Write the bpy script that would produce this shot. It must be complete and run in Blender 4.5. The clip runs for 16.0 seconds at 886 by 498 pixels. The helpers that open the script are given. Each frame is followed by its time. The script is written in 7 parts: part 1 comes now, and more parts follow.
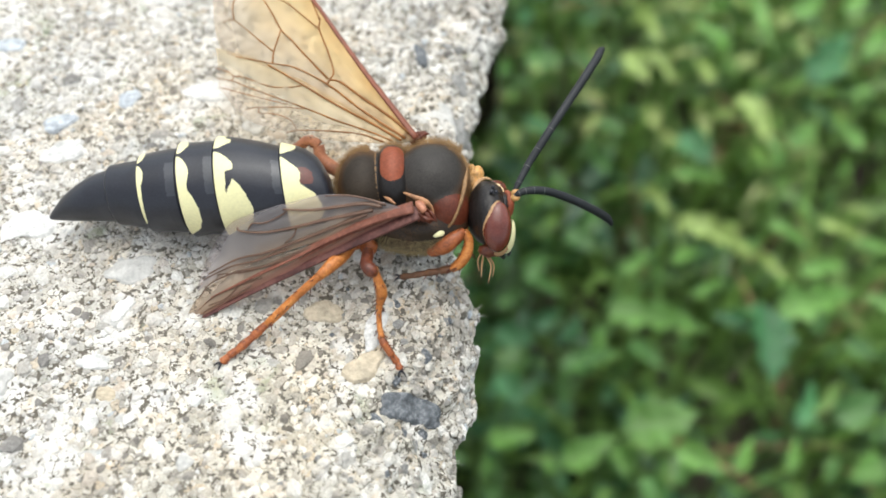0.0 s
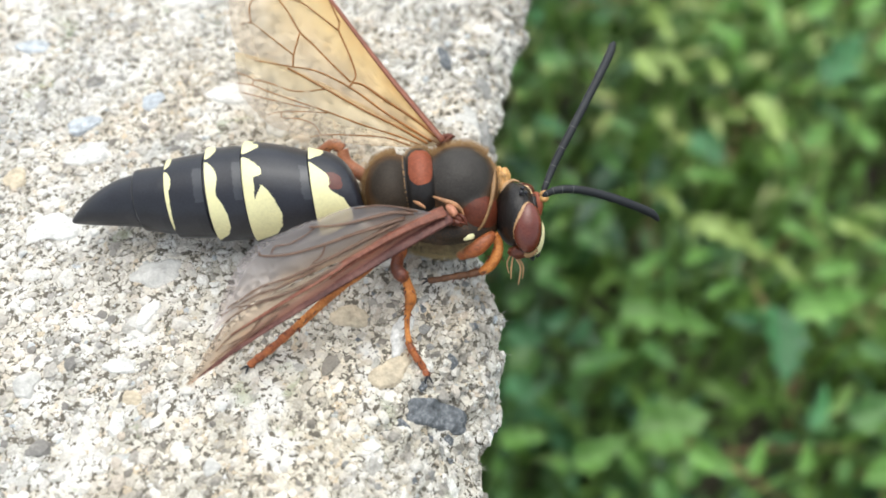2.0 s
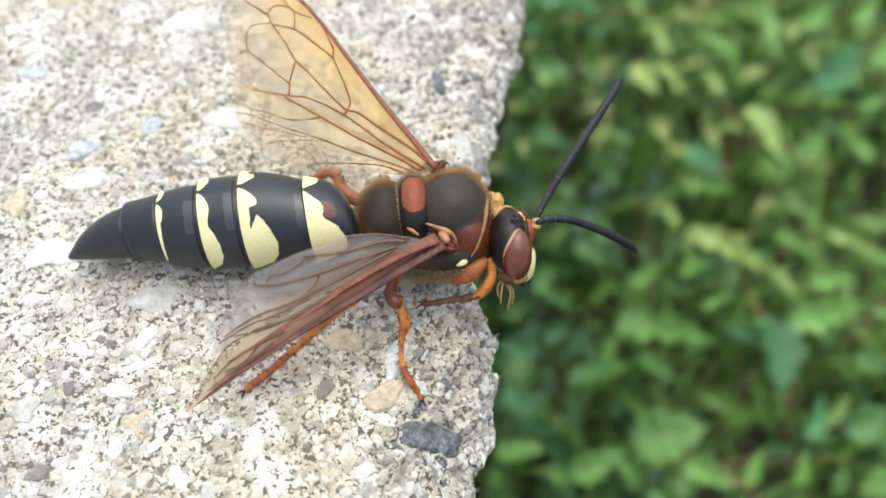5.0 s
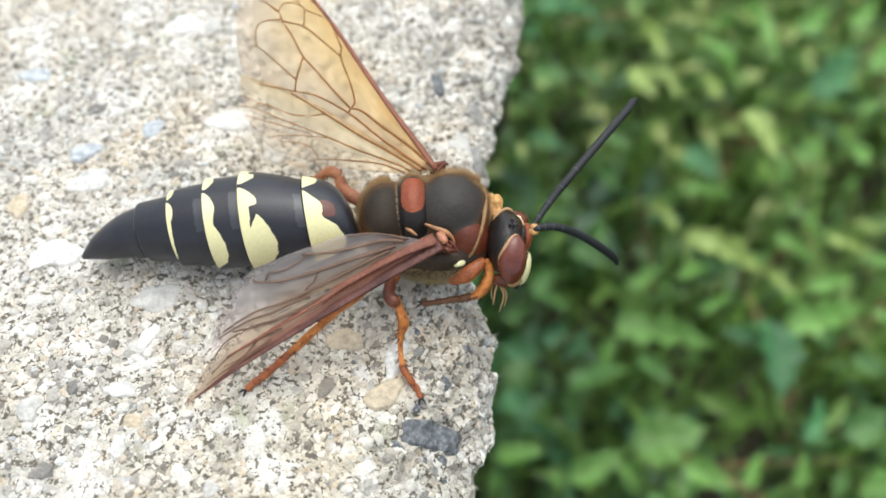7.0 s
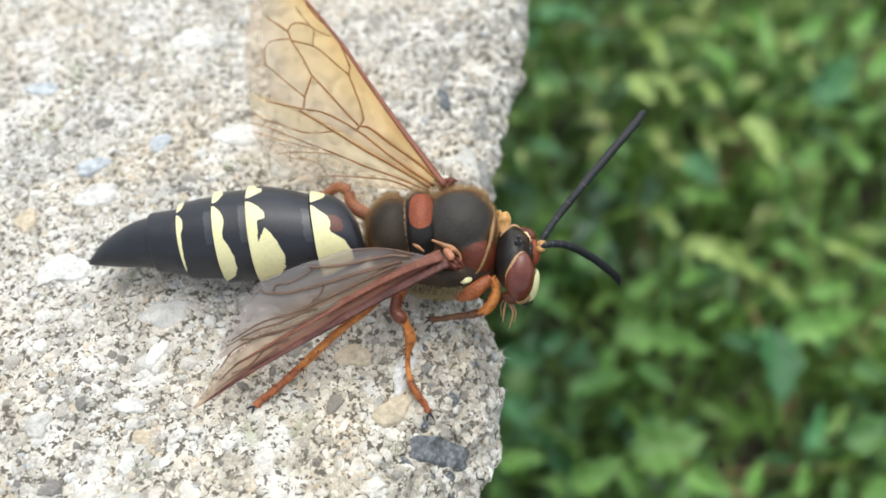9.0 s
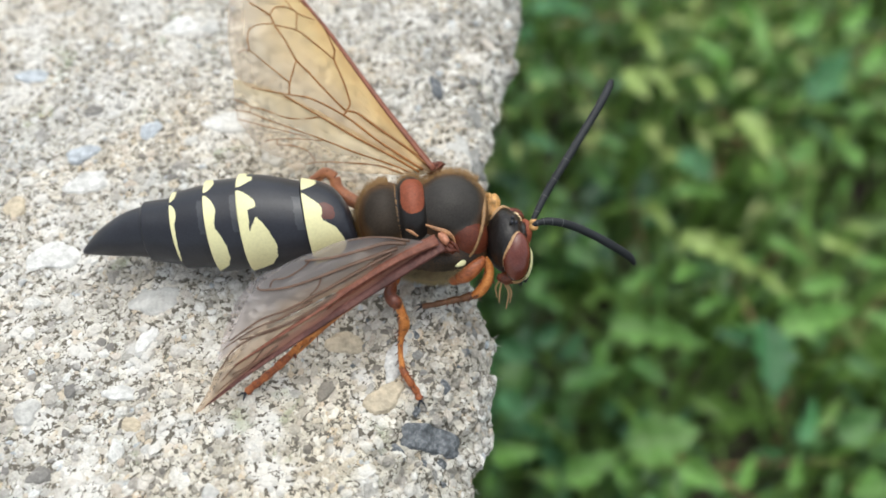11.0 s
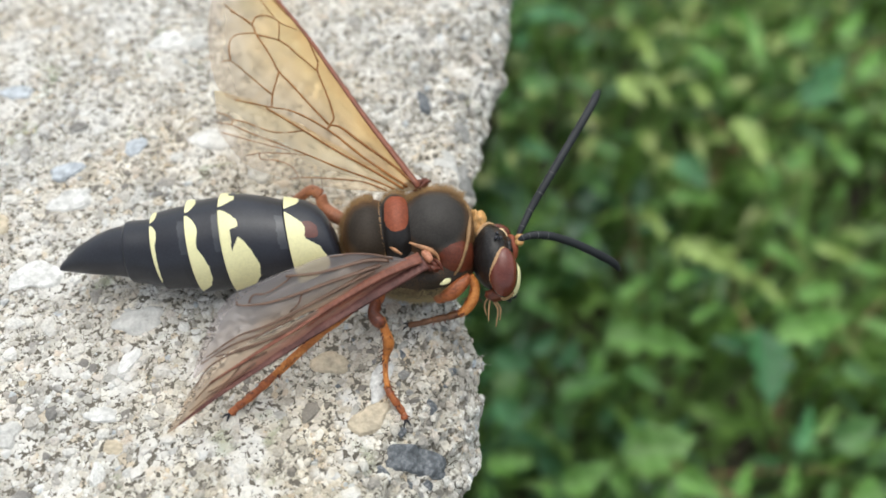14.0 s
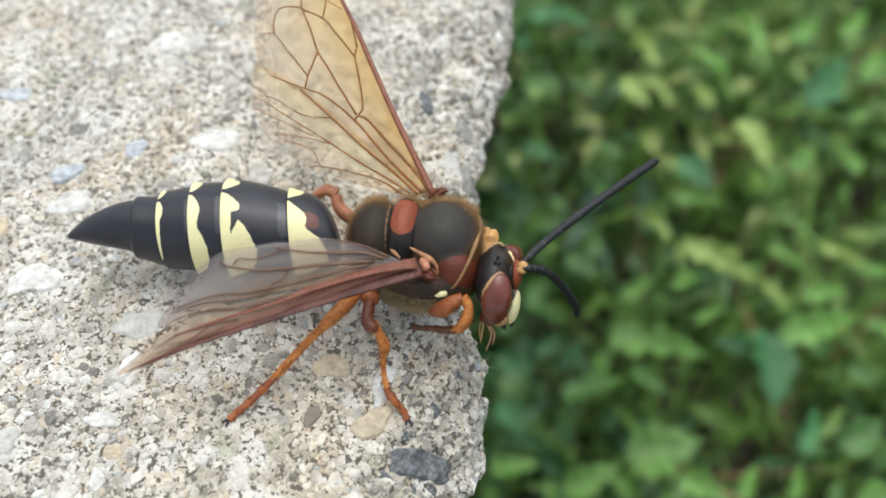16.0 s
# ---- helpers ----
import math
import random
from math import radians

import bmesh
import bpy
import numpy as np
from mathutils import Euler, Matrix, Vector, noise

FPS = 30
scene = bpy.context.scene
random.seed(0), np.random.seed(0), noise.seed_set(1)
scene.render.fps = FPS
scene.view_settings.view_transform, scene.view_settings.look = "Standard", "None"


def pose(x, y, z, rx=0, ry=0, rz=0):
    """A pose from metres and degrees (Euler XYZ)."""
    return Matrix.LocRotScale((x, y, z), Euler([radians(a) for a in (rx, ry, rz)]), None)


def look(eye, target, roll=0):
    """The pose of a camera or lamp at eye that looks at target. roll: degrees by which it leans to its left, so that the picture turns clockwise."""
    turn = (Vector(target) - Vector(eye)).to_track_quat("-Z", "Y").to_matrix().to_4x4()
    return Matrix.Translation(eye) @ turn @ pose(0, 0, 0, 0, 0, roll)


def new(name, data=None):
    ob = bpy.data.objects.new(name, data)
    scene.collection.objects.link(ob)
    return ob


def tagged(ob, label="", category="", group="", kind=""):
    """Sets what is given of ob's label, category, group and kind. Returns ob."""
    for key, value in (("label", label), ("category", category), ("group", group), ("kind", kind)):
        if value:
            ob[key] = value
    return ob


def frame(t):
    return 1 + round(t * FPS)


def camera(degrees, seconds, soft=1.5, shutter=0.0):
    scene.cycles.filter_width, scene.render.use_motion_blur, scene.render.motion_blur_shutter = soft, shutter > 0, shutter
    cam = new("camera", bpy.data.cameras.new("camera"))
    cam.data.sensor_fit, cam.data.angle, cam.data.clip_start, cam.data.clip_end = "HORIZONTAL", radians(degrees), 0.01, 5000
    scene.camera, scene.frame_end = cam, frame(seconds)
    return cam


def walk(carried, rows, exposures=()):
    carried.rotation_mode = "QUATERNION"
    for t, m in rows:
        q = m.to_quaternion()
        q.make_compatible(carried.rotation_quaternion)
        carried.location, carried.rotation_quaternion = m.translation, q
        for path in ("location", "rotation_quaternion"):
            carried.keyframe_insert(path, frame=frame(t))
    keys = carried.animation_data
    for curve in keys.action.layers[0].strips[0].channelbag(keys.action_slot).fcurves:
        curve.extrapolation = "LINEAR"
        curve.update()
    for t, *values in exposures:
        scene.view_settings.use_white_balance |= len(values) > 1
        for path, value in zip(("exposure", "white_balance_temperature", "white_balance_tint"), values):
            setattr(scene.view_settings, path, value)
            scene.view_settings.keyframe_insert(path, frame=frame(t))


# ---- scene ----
cam = camera(57, 16.0, soft=1.7)
cam.data.dof.use_dof = True
cam.data.dof.focus_distance = 0.067
cam.data.dof.aperture_fstop = 21.0
walk(cam, [(t, pose(x, y, z, rx, ry, rz)) for t, x, y, z, rx, ry, rz in (
    (0, 0.00119, -0.03872, 0.05917, 33.754, -0.277, -0.209),
    (0.5, 0.00072, -0.03829, 0.05952, 33.828, -0.189, -0.061),
    (1, 0.00029, -0.03835, 0.05926, 33.693, -0.168, 0.055),
    (1.5, -0.00008, -0.03814, 0.05916, 33.647, -0.077, 0.193),
    (2, -0.00041, -0.03809, 0.05914, 33.658, 0.006, 0.285),
    (2.5, -0.00080, -0.03817, 0.05935, 33.669, 0.031, 0.326),
    (3, -0.00108, -0.03814, 0.05996, 33.794, 0.058, 0.394),
    (3.5, -0.00094, -0.03747, 0.06047, 33.999, 0.115, 0.372),
    (4, -0.00058, -0.03707, 0.06075, 34.126, 0.071, 0.295),
    (6.5, 0.00037, -0.03844, 0.06095, 34.411, 0.003, -0.018),
    (7, 0.00000, -0.03826, 0.06123, 34.539, 0.011, 0.000),
    (7.5, -0.00060, -0.03777, 0.06165, 34.693, 0.007, 0.027),
    (8, -0.00081, -0.03737, 0.06211, 34.838, 0.001, 0.013),
    (8.5, -0.00084, -0.03728, 0.06222, 34.906, -0.034, -0.010),
    (9, -0.00083, -0.03758, 0.06197, 34.858, -0.120, -0.030),
    (11.5, -0.00055, -0.03805, 0.06123, 34.587, -0.466, -0.237),
    (12, -0.00072, -0.03778, 0.06122, 34.652, -0.449, -0.251),
    (12.5, -0.00048, -0.03756, 0.06117, 34.715, -0.427, -0.309),
    (13, -0.00035, -0.03725, 0.06126, 34.824, -0.418, -0.334),
    (13.5, -0.00004, -0.03693, 0.06125, 34.947, -0.404, -0.373),
    (14, 0.00044, -0.03681, 0.06137, 34.998, -0.453, -0.467),
    (14.5, 0.00057, -0.03682, 0.06119, 35.030, -0.430, -0.510),
    (15, 0.00068, -0.03661, 0.06096, 35.000, -0.366, -0.475),
    (15.5, 0.00063, -0.03632, 0.06096, 35.094, -0.303, -0.515),
    (16, 0.00042, -0.03633, 0.06073, 35.100, -0.207, -0.475),
)], exposures=[(0, 0.90, 6400, 6), (4, 0.90, 6400, 6), (8.5, 0.80, 6400, 6), (12, 0.61, 6400, 6), (16, 0.62, 6400, 6)])

# ---- light: bright hazy daylight, a broad veiled sun from behind the block ----
SUN_AZ, SUN_EL = radians(6), radians(74)
world = bpy.data.worlds.new("sky")
scene.world = world
world.use_nodes = True
wn = world.node_tree
sky = wn.nodes.new("ShaderNodeTexSky")
sky.sky_type, sky.sun_disc = "NISHITA", False
sky.sun_elevation, sky.sun_rotation = SUN_EL, SUN_AZ
sky.air_density, sky.dust_density, sky.ozone_density = 1.0, 3.0, 1.0
haze = wn.nodes.new("ShaderNodeHueSaturation")
haze.inputs["Saturation"].default_value = 0.35
wn.links.new(sky.outputs[0], haze.inputs["Color"])
wn.links.new(haze.outputs[0], wn.nodes["Background"].inputs[0])
wn.nodes["Background"].inputs[1].default_value = 0.15
sun = new("sun", bpy.data.lights.new("sun", "SUN"))
sun.data.energy, sun.data.angle, sun.data.color = 1.1, radians(80), (1.0, 0.96, 0.9)
sun_from = Vector((math.sin(SUN_AZ) * math.cos(SUN_EL), math.cos(SUN_AZ) * math.cos(SUN_EL), math.sin(SUN_EL)))
sun.matrix_world = look(sun_from, (0, 0, 0))

# ---- materials ----
MM = 0.001


def nodes_of(name):
    m = bpy.data.materials.new(name)
    m.use_nodes = True
    t = m.node_tree
    return m, t, t.nodes["Principled BSDF"], t.links.new


def node(t, kind, **values):
    n = t.nodes.new("ShaderNode" + kind)
    for key, value in values.items():
        n.inputs[key.replace("_", " ")].default_value = value
    return n


def ramp(t, fac, stops):
    r = t.nodes.new("ShaderNodeValToRGB")
    while len(r.color_ramp.elements) < len(stops):
        r.color_ramp.elements.new(0.5)
    for e, (p, c) in zip(r.color_ramp.elements, stops):
        e.position, e.color = p, (*c, 1)
    t.links.new(fac, r.inputs[0])
    return r


def shade(c, k):
    return tuple(min(1, a * k) for a in c)


def surface(name, colour, rough=0.5, grain=2500, blotch=250, vary=0.25, bump=0.15, deep=0.00004, coat=0.0, spec=0.5, island=0.0, hue=None, trans=0.0, sheen=0.0, rim=None):
    """A procedural surface: colour varied at two scales, with fine relief."""
    m, t, b, link = nodes_of(name)
    co = t.nodes.new("ShaderNodeTexCoord")
    n1 = node(t, "TexNoise", Scale=grain, Detail=4, Roughness=0.6)
    n2 = node(t, "TexNoise", Scale=blotch, Detail=3)
    link(co.outputs["Object"], n1.inputs["Vector"])
    link(co.outputs["Object"], n2.inputs["Vector"])
    mix = node(t, "Math")
    mix.operation = "ADD"
    link(n1.outputs["Fac"], mix.inputs[0])
    link(n2.outputs["Fac"], mix.inputs[1])
    half = node(t, "Math")
    half.operation = "MULTIPLY"
    half.inputs[1].default_value = 0.5
    link(mix.outputs[0], half.inputs[0])
    c2 = hue or shade(colour, 1 + vary)
    r = ramp(t, half.outputs[0], [(0.32, shade(colour, 1 - vary)), (0.5, colour), (0.68, c2)])
    out = r.outputs[0]
    if rim:
        # the plate's border has a colour of its own, from a distance (mm) about its middle
        middle, inner, outer, border = rim
        d = node(t, "VectorMath")
        d.operation = "DISTANCE"
        d.inputs[1].default_value = [c * MM for c in middle]
        link(co.outputs["Object"], d.inputs[0])
        wob = node(t, "Math")
        wob.operation = "MULTIPLY_ADD"
        wob.inputs[1].default_value = 0.0012
        link(n2.outputs["Fac"], wob.inputs[0])
        link(d.outputs["Value"], wob.inputs[2])
        k = node(t, "MapRange", From_Min=(inner + 0.6) * MM, From_Max=(outer + 0.6) * MM)
        link(wob.outputs[0], k.inputs[0])
        mx = t.nodes.new("ShaderNodeMixRGB")
        mx.inputs[2].default_value = (*border, 1)
        link(k.outputs[0], mx.inputs[0])
        link(out, mx.inputs[1])
        out = mx.outputs[0]
    if island:
        g = t.nodes.new("ShaderNodeNewGeometry")
        o = t.nodes.new("ShaderNodeObjectInfo")
        add = node(t, "Math")
        add.operation = "ADD"
        link(g.outputs["Random Per Island"], add.inputs[0])
        link(o.outputs["Random"], add.inputs[1])
        fr = node(t, "Math")
        fr.operation = "FRACT"
        link(add.outputs[0], fr.inputs[0])
        hs = t.nodes.new("ShaderNodeHueSaturation")
        mr = node(t, "MapRange", To_Min=1 - island, To_Max=1 + island)
        link(fr.outputs[0], mr.inputs[0])
        link(mr.outputs[0], hs.inputs["Value"])
        link(out, hs.inputs["Color"])
        out = hs.outputs[0]
    link(out, b.inputs["Base Color"])
    b.inputs["Roughness"].default_value = rough
    b.inputs["Specular IOR Level"].default_value = spec
    b.inputs["Coat Weight"].default_value = coat
    b.inputs["Coat Roughness"].default_value = 0.15
    b.inputs["Sheen Weight"].default_value = sheen
    if bump:
        bp = node(t, "Bump", Strength=bump, Distance=deep)
        link(n1.outputs["Fac"], bp.inputs["Height"])
        link(bp.outputs[0], b.inputs["Normal"])
    if trans:
        tl = t.nodes.new("ShaderNodeBsdfTranslucent")
        link(out, tl.inputs[0])
        ms = t.nodes.new("ShaderNodeMixShader")
        ms.inputs[0].default_value = trans
        link(b.outputs[0], ms.inputs[1])
        link(tl.outputs[0], ms.inputs[2])
        link(ms.outputs[0], t.nodes["Material Output"].inputs[0])
    return m


def membrane(name, stops, clear, rough=0.35, grain=260, root=None):
    """A thin tinted wing skin: part clear, part tinted, with a soft gloss and fine wrinkles."""
    m, t, b, link = nodes_of(name)
    co = t.nodes.new("ShaderNodeTexCoord")
    gr = t.nodes.new("ShaderNodeSeparateXYZ")
    link(co.outputs["UV"], gr.inputs[0])
    n = node(t, "TexNoise", Scale=grain, Detail=4)
    link(co.outputs["Object"], n.inputs["Vector"])
    f = node(t, "MapRange", To_Min=-0.2, To_Max=0.2)
    link(n.outputs["Fac"], f.inputs[0])
    add = node(t, "Math")
    add.operation = "ADD"
    link(gr.outputs[0], add.inputs[0])
    link(f.outputs[0], add.inputs[1])
    r = ramp(t, add.outputs[0], stops)
    skin = r.outputs[0]
    if root:
        near = node(t, "MapRange", From_Min=0.0, From_Max=0.4, To_Min=0.6, To_Max=0.0)
        link(gr.outputs[1], near.inputs[0])
        deep = t.nodes.new("ShaderNodeMixRGB")
        deep.inputs[2].default_value = (*root, 1)
        link(near.outputs[0], deep.inputs[0])
        link(skin, deep.inputs[1])
        skin = deep.outputs[0]
    link(skin, b.inputs["Base Color"])
    b.inputs["Roughness"].default_value = rough
    b.inputs["Specular IOR Level"].default_value = 0.25
    bp = node(t, "Bump", Strength=0.35, Distance=0.00012)
    n2 = node(t, "TexNoise", Scale=900, Detail=3)
    link(co.outputs["Object"], n2.inputs["Vector"])
    link(n2.outputs["Fac"], bp.inputs["Height"])
    link(bp.outputs[0], b.inputs["Normal"])
    tr = t.nodes.new("ShaderNodeBsdfTransparent")
    link(skin, tr.inputs[0])
    tl = t.nodes.new("ShaderNodeBsdfTranslucent")
    link(skin, tl.inputs[0])
    body = t.nodes.new("ShaderNodeMixShader")
    body.inputs[0].default_value = 0.4
    link(b.outputs[0], body.inputs[1])
    link(tl.outputs[0], body.inputs[2])
    cr = ramp(t, add.outputs[0], [(p, (c, c, c)) for p, c in clear])
    ms = t.nodes.new("ShaderNodeMixShader")
    link(cr.outputs[0], ms.inputs[0])
    link(body.outputs[0], ms.inputs[1])
    link(tr.outputs[0], ms.inputs[2])
    link(ms.outputs[0], t.nodes["Material Output"].inputs[0])
    return m


def mineral(name, stops, per_grain, dirt_shade, size=0.00070, rough=0.88):
    """Crumbly cement and sand: cells of mixed minerals, with dirt and crevice shade painted into some gaps and pits."""
    m, t, b, link = nodes_of(name)
    co = t.nodes.new("ShaderNodeTexCoord")
    warp = node(t, "TexNoise", Scale=1 / size * 0.8, Detail=3)
    link(co.outputs["Object"], warp.inputs["Vector"])
    amount = node(t, "VectorMath")
    amount.operation = "SCALE"
    amount.inputs["Scale"].default_value = size * 1.5
    link(warp.outputs["Color"], amount.inputs[0])
    place = node(t, "VectorMath")
    place.operation = "ADD"
    link(co.outputs["Object"], place.inputs[0])
    link(amount.outputs[0], place.inputs[1])
    cell = node(t, "TexVoronoi", Scale=1 / size)
    gap = node(t, "TexVoronoi", Scale=1 / size)
    gap.feature = "DISTANCE_TO_EDGE"
    for v in (cell, gap):
        link(place.outputs[0], v.inputs["Vector"])
    pick = t.nodes.new("ShaderNodeSeparateColor")
    link(cell.outputs["Color"], pick.inputs[0])
    source = pick.outputs[0]
    if per_grain:
        g = t.nodes.new("ShaderNodeNewGeometry")
        source = g.outputs["Random Per Island"]
    r = ramp(t, source, stops)
    r.color_ramp.interpolation = "CONSTANT"
    fine = node(t, "TexNoise", Scale=5200, Detail=4, Roughness=0.65)
    broad = node(t, "TexNoise", Scale=280, Detail=5, Roughness=0.6)
    for n in (fine, broad):
        link(co.outputs["Object"], n.inputs["Vector"])
    both = node(t, "Math")
    both.operation = "ADD"
    link(fine.outputs["Fac"], both.inputs[0])
    link(broad.outputs["Fac"], both.inputs[1])
    tone = node(t, "MapRange", From_Min=0.6, From_Max=1.4, To_Min=0.55, To_Max=1.36)
    link(both.outputs[0], tone.inputs[0])
    hs = t.nodes.new("ShaderNodeHueSaturation")
    link(r.outputs[0], hs.inputs["Color"])
    link(tone.outputs[0], hs.inputs["Value"])
    # broad stains: warm beige here, cool grey there
    stain = node(t, "TexNoise", Scale=95, Detail=3, Roughness=0.55)
    link(co.outputs["Object"], stain.inputs["Vector"])
    tint = ramp(t, stain.outputs["Fac"], [(0.36, (0.95, 0.975, 1.0)), (0.5, (0.99, 0.985, 0.975)), (0.64, (1.0, 0.945, 0.865))])
    stained = t.nodes.new("ShaderNodeMixRGB")
    stained.blend_type = "MULTIPLY"
    stained.inputs[0].default_value = 1
    link(hs.outputs[0], stained.inputs[1])
    link(tint.outputs[0], stained.inputs[2])
    # a beige tint that grows towards the broken corner
    from_corner = node(t, "VectorMath")
    from_corner.operation = "DISTANCE"
    from_corner.inputs[1].default_value = (-0.010, -0.014, -0.002)
    link(place.outputs[0], from_corner.inputs[0])
    reach = node(t, "MapRange", From_Min=0.004, From_Max=0.018, To_Min=0.8, To_Max=0.0)
    link(from_corner.outputs["Value"], reach.inputs[0])
    beige = t.nodes.new("ShaderNodeMixRGB")
    beige.blend_type = "MULTIPLY"
    beige.inputs[2].default_value = (1.0, 0.95, 0.85, 1)
    link(reach.outputs[0], beige.inputs[0])
    link(stained.outputs[0], beige.inputs[1])
    # smears of pale cement paste left over the sand
    smear = node(t, "TexNoise", Scale=190, Detail=5, Roughness=0.62)
    link(co.outputs["Object"], smear.inputs["Vector"])
    cover = node(t, "MapRange", From_Min=0.52, From_Max=0.60, To_Min=0.0, To_Max=0.72)
    link(smear.outputs["Fac"], cover.inputs[0])
    paste = t.nodes.new("ShaderNodeMixRGB")
    paste.inputs[2].default_value = (0.70, 0.685, 0.645, 1)
    link(cover.outputs[0], paste.inputs[0])
    link(beige.outputs[0], paste.inputs[1])
    # a thin green-grey lichen in scattered spots
    lichen = node(t, "TexNoise", Scale=210, Detail=4, Roughness=0.6, Distortion=0.4)
    link(co.outputs["Object"], lichen.inputs["Vector"])
    grown = node(t, "MapRange", From_Min=0.635, From_Max=0.69, To_Min=0.0, To_Max=0.5)
    link(lichen.outputs["Fac"], grown.inputs[0])
    green = t.nodes.new("ShaderNodeMixRGB")
    green.inputs[2].default_value = (0.27, 0.31, 0.18, 1)
    link(grown.outputs[0], green.inputs[0])
    link(paste.outputs[0], green.inputs[1])
    out = green.outputs[0]
    if dirt_shade:
        # dark gaps and flecks: dirt, and the shade of crevices and pits as colour
        patchy = node(t, "TexNoise", Scale=900, Detail=3)
        link(co.outputs["Object"], patchy.inputs["Vector"])
        width = node(t, "MapRange", From_Min=0.44, From_Max=0.70, To_Min=0.0, To_Max=0.06)
        link(patchy.outputs["Fac"], width.inputs[0])
        inside = node(t, "Math")
        inside.operation = "LESS_THAN"
        link(gap.outputs["Distance"], inside.inputs[0])
        link(width.outputs[0], inside.inputs[1])
        fleck = node(t, "TexNoise", Scale=1700, Detail=2, Roughness=0.7)
        link(co.outputs["Object"], fleck.inputs["Vector"])
        spot = node(t, "Math")
        spot.operation = "GREATER_THAN"
        spot.inputs[1].default_value = 0.56
        link(fleck.outputs["Fac"], spot.inputs[0])
        either = node(t, "Math")
        either.operation = "MAXIMUM"
        link(inside.outputs[0], either.inputs[0])
        link(spot.outputs[0], either.inputs[1])
        mx = t.nodes.new("ShaderNodeMixRGB")
        mx.inputs[2].default_value = (*dirt_shade, 1)
        link(either.outputs[0], mx.inputs[0])
        link(out, mx.inputs[1])
        out = mx.outputs[0]
    link(out, b.inputs["Base Color"])
    b.inputs["Roughness"].default_value = rough
    rise = node(t, "MapRange", From_Min=0.0, From_Max=0.25)
    link(gap.outputs["Distance"], rise.inputs[0])
    bp = node(t, "Bump", Strength=0.5, Distance=0.00014)
    link(rise.outputs[0], bp.inputs["Height"])
    bp2 = node(t, "Bump", Strength=0.8, Distance=0.0001)
    link(fine.outputs["Fac"], bp2.inputs["Height"])
    link(bp.outputs[0], bp2.inputs["Normal"])
    link(bp2.outputs[0], b.inputs["Normal"])
    return m


BLACK = surface("glossy_black_cuticle", (0.020, 0.021, 0.027), 0.3, 6000, 300, 0.35, 0.1, 0.00003, spec=0.36)
# lighter grey that paints the sky's reflection on the black plates
SKY_GREY = surface("reflected_sky_grey_cuticle", (0.034, 0.036, 0.043), 0.28, 6000, 300, 0.3, 0.05, 0.00002, spec=0.5)
YELLOW = surface("pale_yellow_cuticle", (0.70, 0.655, 0.36), 0.38, 5000, 300, 0.12, 0.06, 0.00002)
RUST = surface("rust_red_cuticle", (0.205, 0.052, 0.023), 0.5, 5000, 600, 0.4, 0.2, 0.00005, spec=0.28)
DARKRED = surface("dark_red_cuticle", (0.09, 0.02, 0.012), 0.36, 5000, 600, 0.35, 0.1, 0.00003)
BLACK_DULL = surface("satin_black_cuticle", (0.014, 0.012, 0.011), 0.36, 6000, 400, 0.4, 0.2, 0.00004, spec=0.3)
DARKRED_DULL = surface("satin_dark_red_cuticle", (0.105, 0.024, 0.010), 0.45, 5000, 500, 0.45, 0.3, 0.00006, spec=0.35)
TAN = surface("tan_hairy_cuticle", (0.36, 0.215, 0.10), 0.6, 5000, 700, 0.35, 0.4, 0.00006)
PINKISH = surface("pinkish_brown_cuticle", (0.38, 0.155, 0.085), 0.42, 5000, 700, 0.4, 0.3, 0.00005)
THIGH_DARK = surface("dark_red_brown_cuticle", (0.105, 0.026, 0.012), 0.42, 5000, 700, 0.5, 0.3, 0.00005, hue=(0.26, 0.075, 0.025))
VELVET = surface("dark_brown_velvet_cuticle", (0.030, 0.021, 0.014), 0.45, 7000, 330, 0.5, 0.3, 0.00005, spec=0.25, hue=(0.085, 0.042, 0.018))
ORANGE = surface("orange_leg_cuticle", (0.44, 0.145, 0.030), 0.4, 5000, 1100, 0.6, 0.45, 0.00006, hue=(0.62, 0.27, 0.075), spec=0.4)
ORANGE_DARK = surface("red_brown_tarsus_cuticle", (0.29, 0.082, 0.026), 0.42, 5000, 1100, 0.65, 0.45, 0.00006, hue=(0.46, 0.16, 0.045), spec=0.4)
FOOT_BROWN = surface("brown_foot_cuticle", (0.13, 0.055, 0.022), 0.5, 5000, 1100, 0.5, 0.35, 0.00004)
EYE = surface("red_brown_compound_eye", (0.105, 0.023, 0.013), 0.25, 14000, 420, 0.6, 0.15, 0.00002, coat=0.2, hue=(0.17, 0.045, 0.028))
PALE_HAIR = surface("pale_olive_hair", (0.36, 0.27, 0.13), 0.6, 3000, 500, 0.3, 0)
GOLD = surface("golden_brown_hair", (0.25, 0.145, 0.055), 0.6, 3000, 500, 0.35, 0)
CREAM = surface("cream_cuticle", (0.68, 0.52, 0.30), 0.45, 4000, 500, 0.2, 0.1)
COLLAR = surface("brown_collar_cuticle", (0.225, 0.125, 0.050), 0.6, 5000, 1500, 0.5, 0.4, 0.00006)
PALE_STRUT = surface("pale_brown_strut_cuticle", (0.36, 0.175, 0.080), 0.5, 5000, 1200, 0.45, 0.4, 0.00006)
AMBER = surface("amber_cuticle", (0.50, 0.27, 0.09), 0.5, 5000, 1500, 0.45, 0.4, 0.00006)
RING = surface("grey_ring_joint", (0.09, 0.09, 0.085), 0.5, 5000, 700, 0.3, 0.1)
